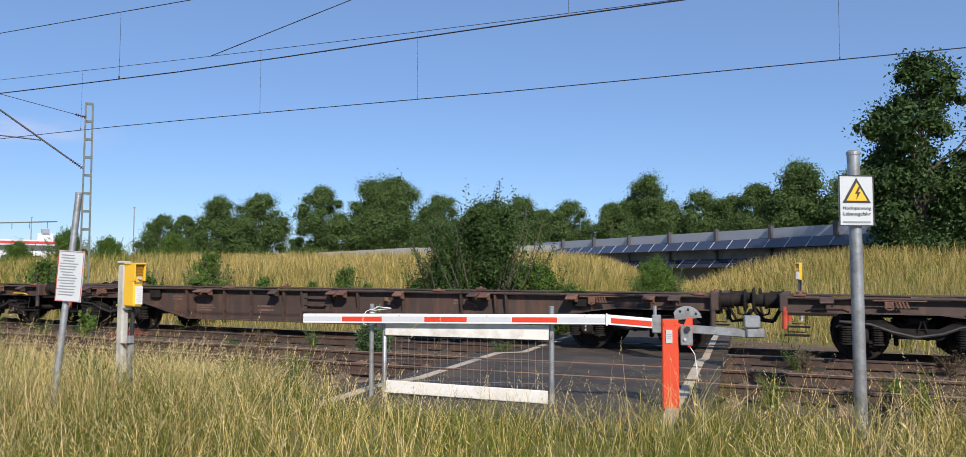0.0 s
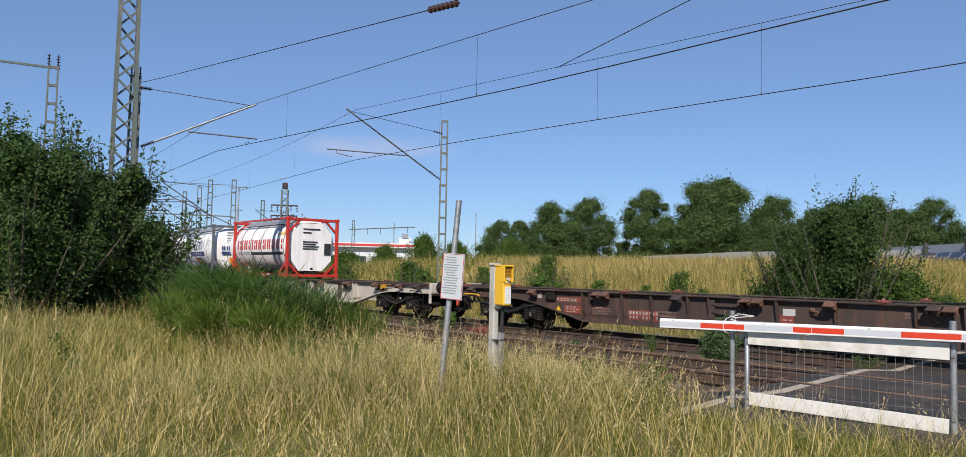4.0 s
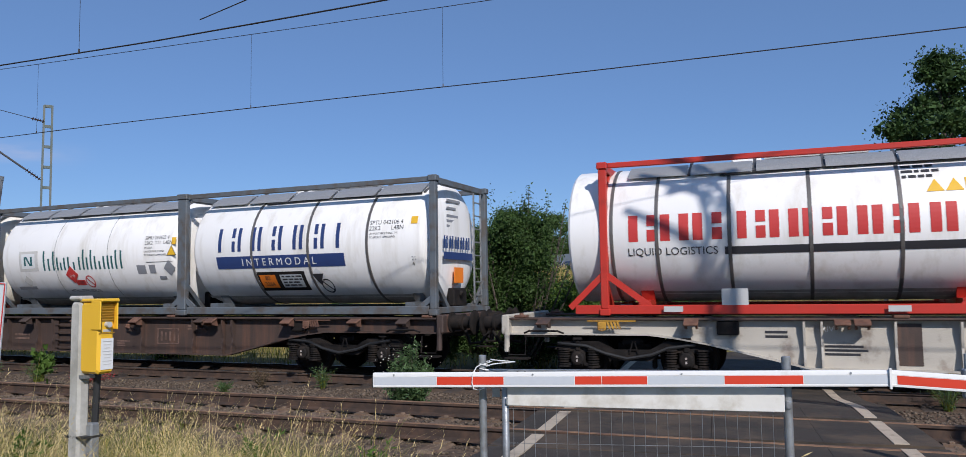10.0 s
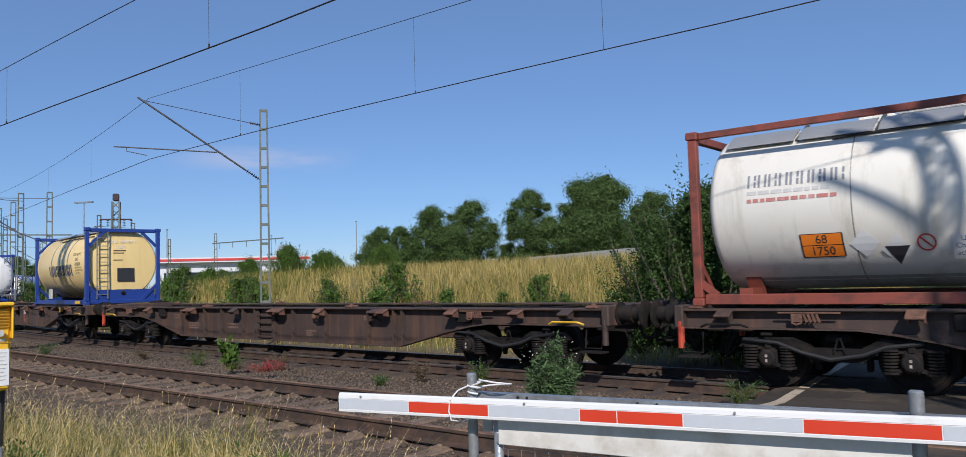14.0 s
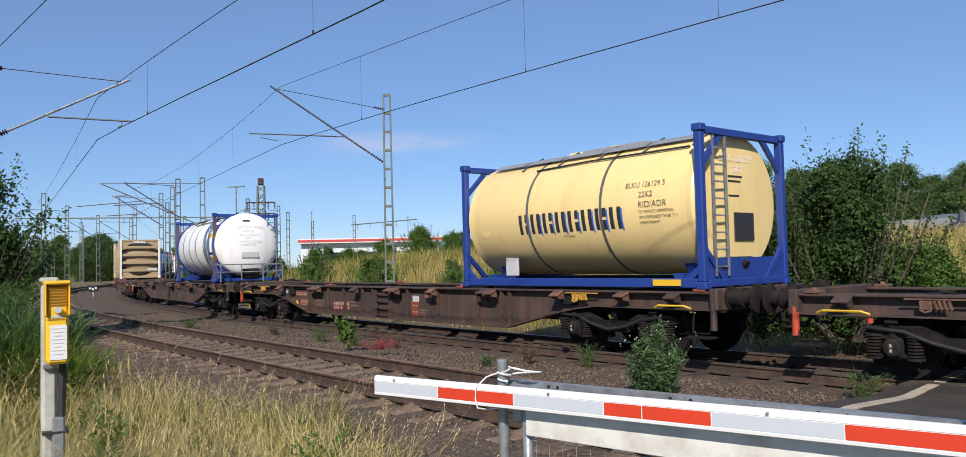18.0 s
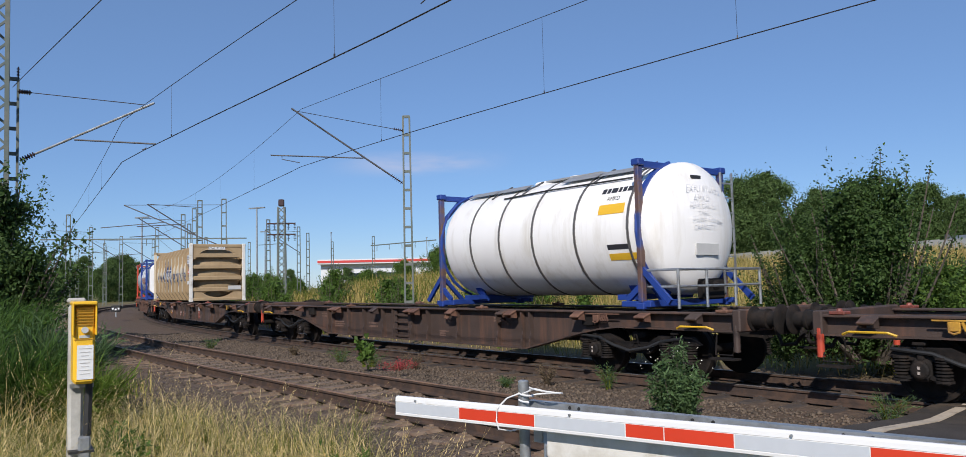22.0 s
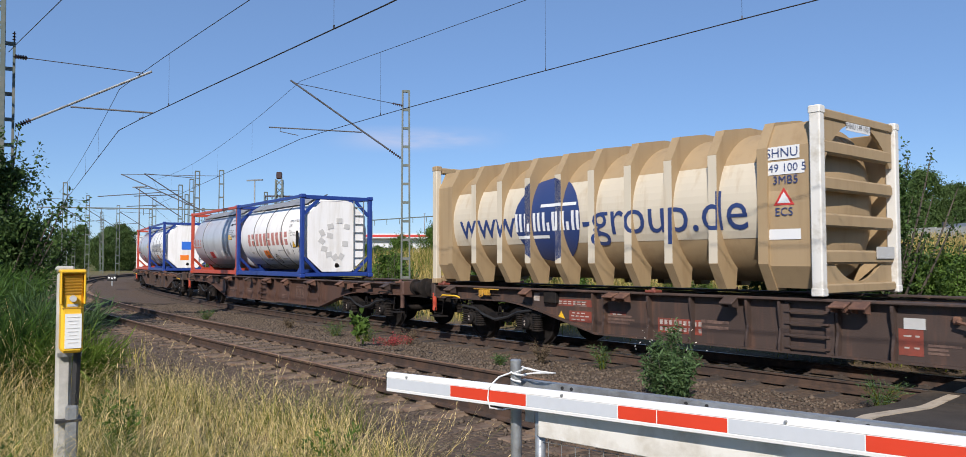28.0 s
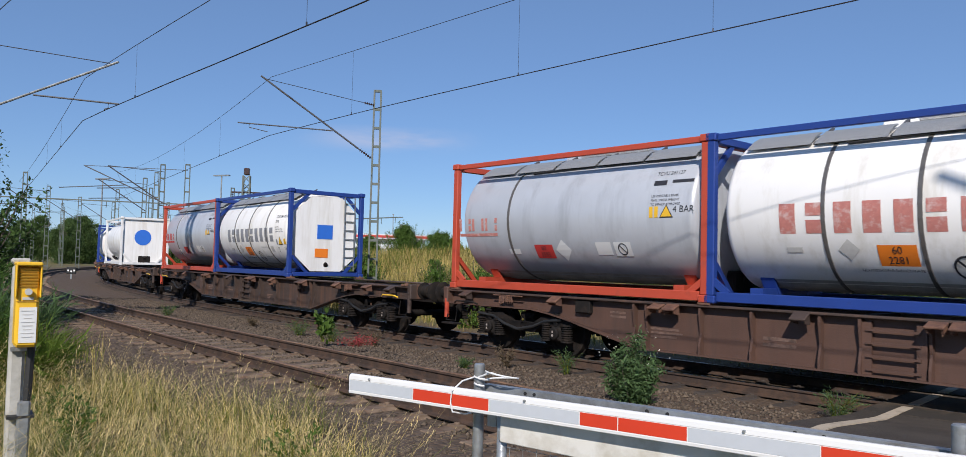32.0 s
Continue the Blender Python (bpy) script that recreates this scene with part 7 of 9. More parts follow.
def build_overhead():
    # mast behind the train with the cantilever that reaches over its track
    m = ladder_mast("catenary_mast", "grey-green ladder mast with a cantilever over the far track", -11.98, 20.83, -0.2, 7.77, 0.30, 26)
    # darker steel than the near tube: its shade against the sky is in the colour
    cantilever(m, M_OLDSTEEL, (-12.05, 20.75, 7.22), (-12.1, 20.72, 5.32), (-15.22, 18.67, 7.89), (-13.25, 19.96, 6.22), (-15.92, 18.21, 6.31), (-15.09, 18.76, 6.05))
    # tall lattice mast and the slimmer one beside it, near the bushes
    lattice_mast("lattice_mast", "tall grey-green lattice mast beside the bushes", -17.41, 9.33, 0.1, 14.5, 0.66, 0.40, 52, 0.35)
    m = ladder_mast("catenary_mast", "slim ladder mast with a cantilever over the near track", -17.75, 10.05, 0.1, 7.35, 0.32, 52)
    cantilever(m, M_GALV, (-17.6, 10.1, 6.98), (-17.5, 10.1, 5.15), (-14.57, 11.55, 6.56), (-16.27, 10.71, 5.67), (-14.41, 11.63, 5.53), (-14.72, 11.47, 5.38))
    g = Geo()
    for k in (-0.12, 0.12):
        insulator(g, (k, 0, 7.3), (k, 0, 7.65), 0.05, 4)
    part("top_insulator", g, M_INSUL, m)
    # tall feeder mast on the bank, whose shade crosses the train
    m = lattice_mast("feeder_mast", "tall grey-green lattice feeder mast on the near bank", 6.72, -4.5, 0.1, 12.4, 0.34, 0.28, 10, 0.6)
    g = Geo()
    g.bar((-0.55, 0, 11.6), (0.5, 0, 11.6), 0.10, 0.12)
    g.bar((-0.12, 0, 10.2), (-1.15, 0, 11.55), 0.09)
    g.bar((-0.05, 0, 11.2), (-0.75, 0, 12.3), 0.12)
    pieces("crossarm", g, M_MAST, m)
    # feeder mast behind the bushes
    m = ladder_mast("feeder_mast", "slim grey-green mast with an insulated crossarm behind bushes", -22.4, 11.15, 0.1, 8.25, 0.36, 49)
    part("crossarm", Geo().bar((0.2, 0, 8.2), (-1.8, 0, 8.2), 0.07), M_MAST, m)
    for k in (-0.14, 0.14, -1.75):
        g = Geo()
        insulator(g, (k, 0, 8.25 if k > -1 else 8.16), (k, 0, 8.66 if k > -1 else 7.85), 0.07, 4)
        part("line_insulator", g, M_INSUL, m)

    # contact and carrying wires with droppers
    for off, low, zm, sag, spans, drops, key in (
            (0.0, ((-92, 5.9), (-17, 5.9), (-10, 5.85), (-1, 5.75), (3, 5.70), (40, 5.72)), 7.93, 0.62, (-92, -55, -17.2, 38, 92), (-46, -38, -31, -24, -11.5, -4.5, 0.3, 9.6, 18, 27), "far"),
            (6.1, ((-92, 5.4), (-14.7, 5.38), (-11.8, 5.28), (-5.2, 5.14), (-0.5, 5.08), (7, 5.16), (40, 5.2)), 6.56, 0.25, (-92, -52, -15.6, 36, 80), (-40, -28, -22, -10.6, -2.6, 6.0, 14, 24), "near")):
        def high(s):
            for s0, s1 in zip(spans, spans[1:]):
                if s0 <= s <= s1:
                    q = (s - s0) / (s1 - s0)
                    return zm - sag * 4 * q * (1 - q)
            return zm

        def under(s):
            return float(np.interp(s, [p[0] for p in low], [p[1] for p in low]))

        def hung(s, z):
            if s >= spans[2]:
                return over_track(s, off, z)
            s0, s1 = (spans[1], spans[2]) if s >= spans[1] else (spans[0], spans[1])
            q = (s - s0) / (s1 - s0)
            a, b = Vector(over_track(s0, off, z)), Vector(over_track(s1, off, z))
            return tuple(a + (b - a) * q)

        line = sorted(set(np.linspace(spans[0], spans[-1], 73)) | set(spans))
        wire("contact_wire", "thin dark contact wire over the %s track" % key, [hung(s, under(s)) for s in line], 0.011)
        wire("carrying_wire", "thin dark carrying wire over the %s track" % key, [hung(s, high(s)) for s in line], 0.008)
        for s in drops:
            x, y, _ = hung(s, 0.0)
            g = Geo()
            g.tube([(x, y, under(s)), (x, y, high(s))], 0.0035, 4)
            g.box((x, y, under(s) + 0.03), (0.02, 0.02, 0.06))
            solid("dropper", g, M_WIRE, "thin dropper between the overhead wires", "dropper", group="droppers")
    # a feeder wire on the camera's side with a strain insulator, and a wire that leaves the near line
    a, b, c = (-15.78, 8.9, 6.85), (-4.4, 2.52, 5.68), (8.0, -4.4, 4.5)
    wire("feeder_wire", "thin dark feeder wire from the slim mast", [(-17.75, 10.05, 7.1), a, b, (14.0, -7.6, 6.6)], 0.009)
    g = Geo()
    insulator(g, (-4.75, 2.72, 5.72), (-4.05, 2.32, 5.64), 0.06, 7)
    solid("strain_insulator", g, M_INSUL, "brown ribbed strain insulator on the feeder wire", "insulator")
    wire("branch_wire", "thin dark wire that leaves the near carrying wire", [(-3.27, 5.33, 5.36), (0.6, 3.4, 6.3), (6.5, 0.6, 7.7)], 0.008)


# ---------------------------------------------------------------- far things
def build_far():
    # masts of the yard down the line
    spots = [(-35.1, 37.5, 7.8), (-36.9, 37.2, 7.6), (-51.1, 51.0, 7.8), (-55.9, 51.9, 7.8), (-60.2, 48.2, 7.9), (-85.4, 71.7, 7.6), (-51.7, 39.0, 7.8), (-45.9, 60.3, 7.8), (-50.5, 68.2, 7.8), (-68.1, 58.7, 7.8), (-88.0, 69.5, 7.8), (-97, 73, 8), (-75, 82, 8), (-66, 77, 8), (-58, 84, 8), (-41, 41, 7.8), (-45, 44, 7.6), (-63, 66, 7.8), (-70, 65, 7.8), (-79, 66, 7.8), (-43, 52, 7.8), (-48, 78, 7.8), (-83, 88, 8), (-72, 92, 8)]
    first = ladder_mast("catenary_mast", "far grey-green ladder mast in the railway yard", 0, 0, -0.3, 7.8, 0.36, 0, "far yard masts", 0.9)
    g = Geo()
    g.tube([(0.1, 0, 7.3), (-3.3, 0, 7.45)], 0.022, 5)
    g.tube([(0.1, 0, 5.2), (-3.3, 0, 7.45)], 0.04, 6)
    g.tube([(-1.2, 0, 6.15), (-3.9, 0, 5.95)], 0.032, 5)
    arm = g.mesh("cantilever", M_OLDSTEEL)
    for i, (x, y, z) in enumerate(spots):
        M = pose(x, y, 0, 0, 0, 44 + 6 * (i % 3))
        if i == 0:
            first.matrix_basis = M
            o = first
        else:
            o = copy_thing(first, M)
        if i in (1, 4, 7, 9, 12, 16, 18):
            part("cantilever", arm, None, o)
    # a cantilever on the nearest of them
    g = Geo()
    g.tube([(-35.1, 37.5, 7.4), (-41.0, 34.6, 7.5)], 0.02, 5)
    g.tube([(-35.2, 37.4, 4.6), (-41.0, 34.6, 7.5)], 0.04, 6)
    g.tube([(-38.6, 35.8, 6.3), (-42.3, 33.9, 6.0)], 0.03, 5)
    solid("far_cantilever", g, M_OLDSTEEL, "far cantilever on a yard mast", "cantilever", group="far yard masts")
    # cross beams
    for a, b in (((-72, 52, 7.3), (-55.9, 64.5, 7.3)), ((-52, 84, 7.0), (-40, 79, 7.0))):
        g = Geo()
        g.bar(a, b, 0.12, 0.12)
        for k in range(5):
            p = Vector(a) + (Vector(b) - Vector(a)) * (k + 0.5) / 5
            g.bar(p, p + Vector((0, 0, -0.7)), 0.05)
        solid("cross_beam", g, M_MAST, "far cross beam over the yard tracks", "gantry", group="far yard masts")
    # tower with insulators
    t = lattice_mast("lattice_mast", "dark lattice tower with insulator arms in the yard", -34.23, 42.5, -0.3, 7.6, 0.6, 0.45, 30)
    g = Geo()
    for z in (5.6, 6.4):
        g.bar((-1.0, 0, z), (1.0, 0, z), 0.1)
        for k in (-0.95, -0.5, 0.5, 0.95):
            insulator(g, (k, 0, z - 0.5), (k, 0, z), 0.12, 4)
    g.box((0, 0, 7.9), (0.4, 0.4, 0.5), ch=0.05)
    part("insulator_arm", g, M_INSUL, t)
    # dwarf signal beside the line
    q = thing("dwarf_signal", "small black and white dwarf signal on the ballast", "signal", pose(-40.3, 33.4, 0.1, 0, 0, 40))
    part("post", Geo().bar((0, 0, 0), (0, 0, 0.35), 0.08), M_GALV, q)
    part("head", Geo().box((0, 0, 0.55), (0.55, 0.2, 0.42), ch=0.03), M_BLACK, q)
    for k in (-0.17, 0.0, 0.17):
        part("lens", Geo().tube([(k, -0.12, 0.5 + 0.3 * abs(k)), (k, -0.09, 0.5 + 0.3 * abs(k))], 0.06, 10), M_PAPER, q)
    # light poles
    for x, y, z, w in ((-84.7, 77.1, 12, 2.4), (-64.1, 76.2, 12, 2.4), (-83.1, 120.7, 12, 0.3), (-76.6, 147.6, 12, 0.3), (-50, 128, 12.5, 0.3), (-90, 110, 12, 2.0)):
        p = thing("light_pole", "far thin light pole in the railway yard", "light pole", group="yard light poles")
        part("pole", Geo().tube([(x, y, 0), (x, y, z)], [0.14, 0.08], 8), M_GALV, p)
        part("lamp_head", Geo().box((x, y, z + 0.05), (w, 0.3, 0.16)), M_GALV, p)
    # shed with a red stripe
    b = thing("shed_building", "long white shed with a red stripe behind the field", "building")
    c, d = Vector((-85, 120, 0)), Vector((-62, 133, 0))
    ux = (d - c).normalized()
    n = Vector((ux.y, -ux.x, 0))
    R = Matrix((ux, -n, Vector((0, 0, 1)))).transposed()
    L = (d - c).length
    mid = (c + d) / 2
    part("wall", Geo().box(mid - n * 6 + Vector((0, 0, 3.0)), (L, 12, 6.4), R), M_SHED, b)
    part("roof_edge", Geo().box(mid - n * 5.5 + Vector((0, 0, 6.5)), (L + 1, 13.6, 0.9), R), M_SHED, b)
    part("red_stripe", Geo().box(mid + n * 1.33 + Vector((0, 0, 6.5)), (L + 1, 0.1, 0.42), R), M_INKRED, b, "red stripe along the eaves")
    for k in range(7):
        part("window", Geo().box(mid + n * 0.02 + ux * (k - 3) * (L / 7.5) + Vector((0, 0, 3.2)), (L / 11, 0.12, 2.2), R), M_GLASS, b)
    part("roof_plant", Geo().box(mid - n * 5 + ux * 9 + Vector((0, 0, 7.6)), (2.4, 2.4, 1.4), R), M_SHED, b)
    part("roof_vent", Geo().box(mid - n * 4 + ux * 9 + Vector((0, 0, 8.7)), (1.2, 1.2, 0.8), R), M_INKGREY, b)


def build_wall():
    """Noise barrier with two rows of solar panels, and the low pale wall that goes on from it."""
    w = thing("noise_barrier", "grey noise barrier with rows of blue-black solar panels", "noise barrier", kind="structure")
    a, b = Vector((14.3, 70.2, 0)), Vector((29.9, 34.2, 0))
    d = (b - a).normalized()
    n = Vector((d.y, -d.x, 0))
    if n.y > 0:
        n = -n
    R = Matrix((d, -n, Vector((0, 0, 1)))).transposed()
    L = 5.4
    for k in range(-1, 14):
        p = a + d * (k * L)
        z0 = 0.2
        part("post", Geo().box(p + n * 0.14 + Vector((0, 0, 2.45)), (0.24, 0.36, 5.1), R), M_OLDSTEEL, w)
        m = p + d * (L / 2)
        part("lower_panel", Geo().box(m + Vector((0, 0, 1.2)), (L - 0.24, 0.16, 2.7), R), M_WALLGREY, w)
        part("middle_panel", Geo().box(m + Vector((0, 0, 3.2)), (L - 0.24, 0.14, 1.25), R), M_WALLGREY, w)
        part("top_panel", Geo().box(m + Vector((0, 0, 4.35)), (L - 0.24, 0.08, 0.95), R), M_WALLTOP, w)
        for z, t in ((3.75, 24), (2.35, 20)):
            for j in range(3):
                q = m + d * ((j - 1) * L / 3) + n * 0.55 + Vector((0, 0, z))
                Rt = R @ Euler((radians(t + 20), 0, 0)).to_matrix()
                g = Geo()
                g.box(q, (L / 3 - 0.07, 1.0, 0.05), Rt)
                part("solar_panel", g, M_SOLAR, w)
                e = q + d * (L / 6)
                part("panel_frame", Geo().box(e, (0.06, 1.0, 0.07), Rt), M_STONEWHITE, w)
        for z in (3.95, 2.5):
            part("panel_bracket", Geo().bar(p + n * 0.15 + Vector((0, 0, z - 0.9)), p + n * 0.95 + Vector((0, 0, z - 0.45)), 0.08), M_WALLGREY, w)
    # spray-painted shapes low on the wall
    g = Geo()
    rnd = random.Random(8)
    for k in range(14):
        m = a + d * (L * 4.2 + k * 0.42) + n * 0.10 + Vector((0, 0, 0.9 + rnd.uniform(-0.3, 0.5)))
        g.box(m, (rnd.uniform(0.2, 0.5), 0.01, rnd.uniform(0.3, 0.9)), R @ Euler((0, rnd.uniform(-0.5, 0.5), 0)).to_matrix())
    part("spray_shapes", g, M_SPRAY, w, "teal sprayed shapes")
    lo = thing("boundary_wall", "low pale concrete wall along the top of the field", "wall", kind="structure")
    pts = [(14.3, 70.2, 4.5), (-0.9, 91.3, 4.8), (-18.7, 115.8, 4.6), (-42, 140, 4.6)]
    for (x0, y0, z0), (x1, y1, z1) in zip(pts, pts[1:]):
        a, b = Vector((x0, y0, 0)), Vector((x1, y1, 0))
        n = max(2, int((b - a).length / 5))
        for k in range(n):
            p, q = a + (b - a) * (k / n), a + (b - a) * ((k + 0.985) / n)
            z = z0 + (z1 - z0) * k / n
            g = Geo()
            g.bar(p + Vector((0, 0, z / 2)), q + Vector((0, 0, z / 2)), 0.2, z)
            part("panel", g, M_WALLLIGHT, lo)


build_barrier()
build_fence()
build_posts()
build_overhead()
build_far()
build_wall()


# ---------------------------------------------------------------- plants
def leaf_cloud(rng, centres, radii, n, size, flat=0.5, up=0.3, fuzz=0.0):
    """Leaves scattered near the skins of clumps: array (n, 4, 3)."""
    centres, radii = np.asarray(centres, float), np.asarray(radii, float)
    w = radii[:, 0] * radii[:, 1] + radii[:, 0] * radii[:, 2]
    k = rng.choice(len(centres), n, p=w / w.sum())
    d = rng.normal(size=(n, 3))
    d /= np.linalg.norm(d, axis=1)[:, None]
    rr = np.abs(rng.normal(size=n)) * 0.30 + 0.50
    P = centres[k] + d * radii[k] * np.minimum(rr, 1.3)[:, None] + rng.normal(size=(n, 3)) * radii[k] * fuzz
    nrm = d * 0.6 + rng.normal(size=(n, 3)) * 0.7 + np.array([0, 0, up])
    nrm /= np.linalg.norm(nrm, axis=1)[:, None]
    u = np.cross(nrm, rng.normal(size=(n, 3)))
    u /= np.linalg.norm(u, axis=1)[:, None]
    v = np.cross(nrm, u)
    s = size * rng.uniform(0.6, 1.35, n)[:, None]
    return np.stack([P - u * s, P + v * s * flat, P + u * s, P - v * s * flat], 1)


def tree_meshes(seed, h, w, leaves, leaf, material, lean=0.0, low=0.25, clumps=26, lobe=0.17, core=0):
    """Tapered trunk with limbs, and a crown of leaf clumps with gaps."""
    rng = np.random.default_rng(seed)
    g = Geo()
    g.tube([(0, 0, -0.3), (0.02 * h * lean, 0, h * 0.2), (0.05 * h * lean, 0.01 * h, h * 0.5), (0.06 * h * lean, 0, h * 0.82)], [0.022 * h, 0.018 * h, 0.011 * h, 0.003 * h], 8)
    cs, rs = [], []
    for i in range(clumps):
        q = (i + 0.5) / clumps
        z = h * (low + (0.97 - low) * q)
        prof = math.sin(math.pi * min(1, max(0.08, (q * 0.86 + 0.12)))) ** 0.85
        a = i * 2.4 + rng.uniform(-0.5, 0.5)
        rad = w / 2 * prof * rng.uniform(0.3, 1.0)
        z += h * rng.uniform(-0.05, 0.05)
        c = np.array([rad * math.cos(a), rad * math.sin(a), z])
        cs.append(c)
        k = w * lobe * rng.uniform(0.5, 1.2) * (1.15 - 0.45 * q)
        rs.append((k, k, k * rng.uniform(0.6, 1.0)))
        if i % 2 == 0:
            base = (0.03 * h * lean, 0, max(h * 0.12, z - 0.22 * h))
            mid = (np.array(base) + c) / 2 + np.array([0, 0, -0.02 * h])
            g.tube([base, mid, c], [0.008 * h, 0.006 * h, 0.002 * h], 6)
    V = leaf_cloud(rng, cs, rs, leaves, leaf, fuzz=0.24)
    if core:
        # dense twigs and leaves in the middle of each clump
        V = np.concatenate([V, leaf_cloud(rng, cs, np.array(rs) * 0.62, core, leaf * 2.6, 0.8, 0.0)])
    return g.mesh("trunk", M_BARK, 40), quads("crown", V, material)


def shrub_meshes(seed, h, w, twigs, per, leaf, material, slim=0.5, mass=0, top=0.62):
    """Upright twigs from one foot, each with leaves along its upper part."""
    rng = np.random.default_rng(seed)
    a = rng.uniform(0, 2 * math.pi, twigs)
    lean = np.sqrt(rng.uniform(0, 1, twigs))
    ln = h * (1.0 - 0.45 * lean ** 2) * rng.uniform(0.55, 1.0, twigs)
    foot = np.stack([0.12 * w * lean * np.cos(a), 0.12 * w * lean * np.sin(a), np.full(twigs, -0.05)], 1)
    out = np.stack([np.cos(a), np.sin(a), np.zeros(twigs)], 1) * (lean * w * 0.46)[:, None]

    def on(i, q):
        q = q[:, None]
        return foot[i] + out[i] * (q ** 0.8) + np.array([0, 0, 1.0]) * ln[i][:, None] * q

    g = Geo()
    for i in range(0, twigs, max(1, twigs // 24)):
        pts = [on(np.array([i]), np.array([q]))[0] for q in (0.0, 0.35, 0.7, 0.98)]
        g.tube(pts, [0.010 * h, 0.007 * h, 0.004 * h, 0.0015 * h], 5)
    n = twigs * per
    i = rng.integers(0, twigs, n)
    q = rng.uniform(0.06, 1.02, n) ** 0.85
    P = on(i, q) + rng.normal(size=(n, 3)) * (0.055 * w) * (1.15 - q)[:, None] + rng.normal(size=(n, 3)) * leaf * 0.7
    P[:, 2] = np.maximum(P[:, 2], 0.02)
    nrm = rng.normal(size=(n, 3)) + np.array([0, 0, 0.6])
    nrm /= np.linalg.norm(nrm, axis=1)[:, None]
    u = np.cross(nrm, rng.normal(size=(n, 3)))
    u /= np.linalg.norm(u, axis=1)[:, None]
    v = np.cross(nrm, u)
    s = leaf * rng.uniform(0.6, 1.35, n)[:, None]
    V = np.stack([P - u * s, P + v * s * slim, P + u * s, P - v * s * slim], 1)
    if mass:
        cs, rs = [], []
        for k in range(34):
            q = (k + 0.5) / 34
            z = h * (0.06 + top * q + rng.uniform(-0.05, 0.05))
            rad = 0.40 * w * rng.uniform(0.15, 1.0) * (1 - 0.55 * q ** 1.6)
            b = 2.4 * k + rng.uniform(-0.5, 0.5)
            c = 0.135 * w * rng.uniform(0.7, 1.25)
            cs.append((rad * math.cos(b), rad * math.sin(b), z))
            rs.append((c, c, c * rng.uniform(0.8, 1.3)))
        V = np.concatenate([V, leaf_cloud(rng, cs, rs, mass, leaf, slim), leaf_cloud(rng, cs, np.array(rs) * 0.6, mass // 12, leaf * 2.4, 0.8, 0.0)])
    return g.mesh("trunk", M_BARK, 40), quads("crown", V, material)


def plant_tree(name, label, meshes, x, y, z, yaw=0, s=1.0, group="", category="tree"):
    t = thing(name, label, category, Matrix.Translation((x, y, z)) @ pose(0, 0, 0, 0, 0, yaw) @ Matrix.Scale(s, 4), group)
    part("trunk", meshes[0], None, t)
    part("crown", meshes[1], None, t)
    return t


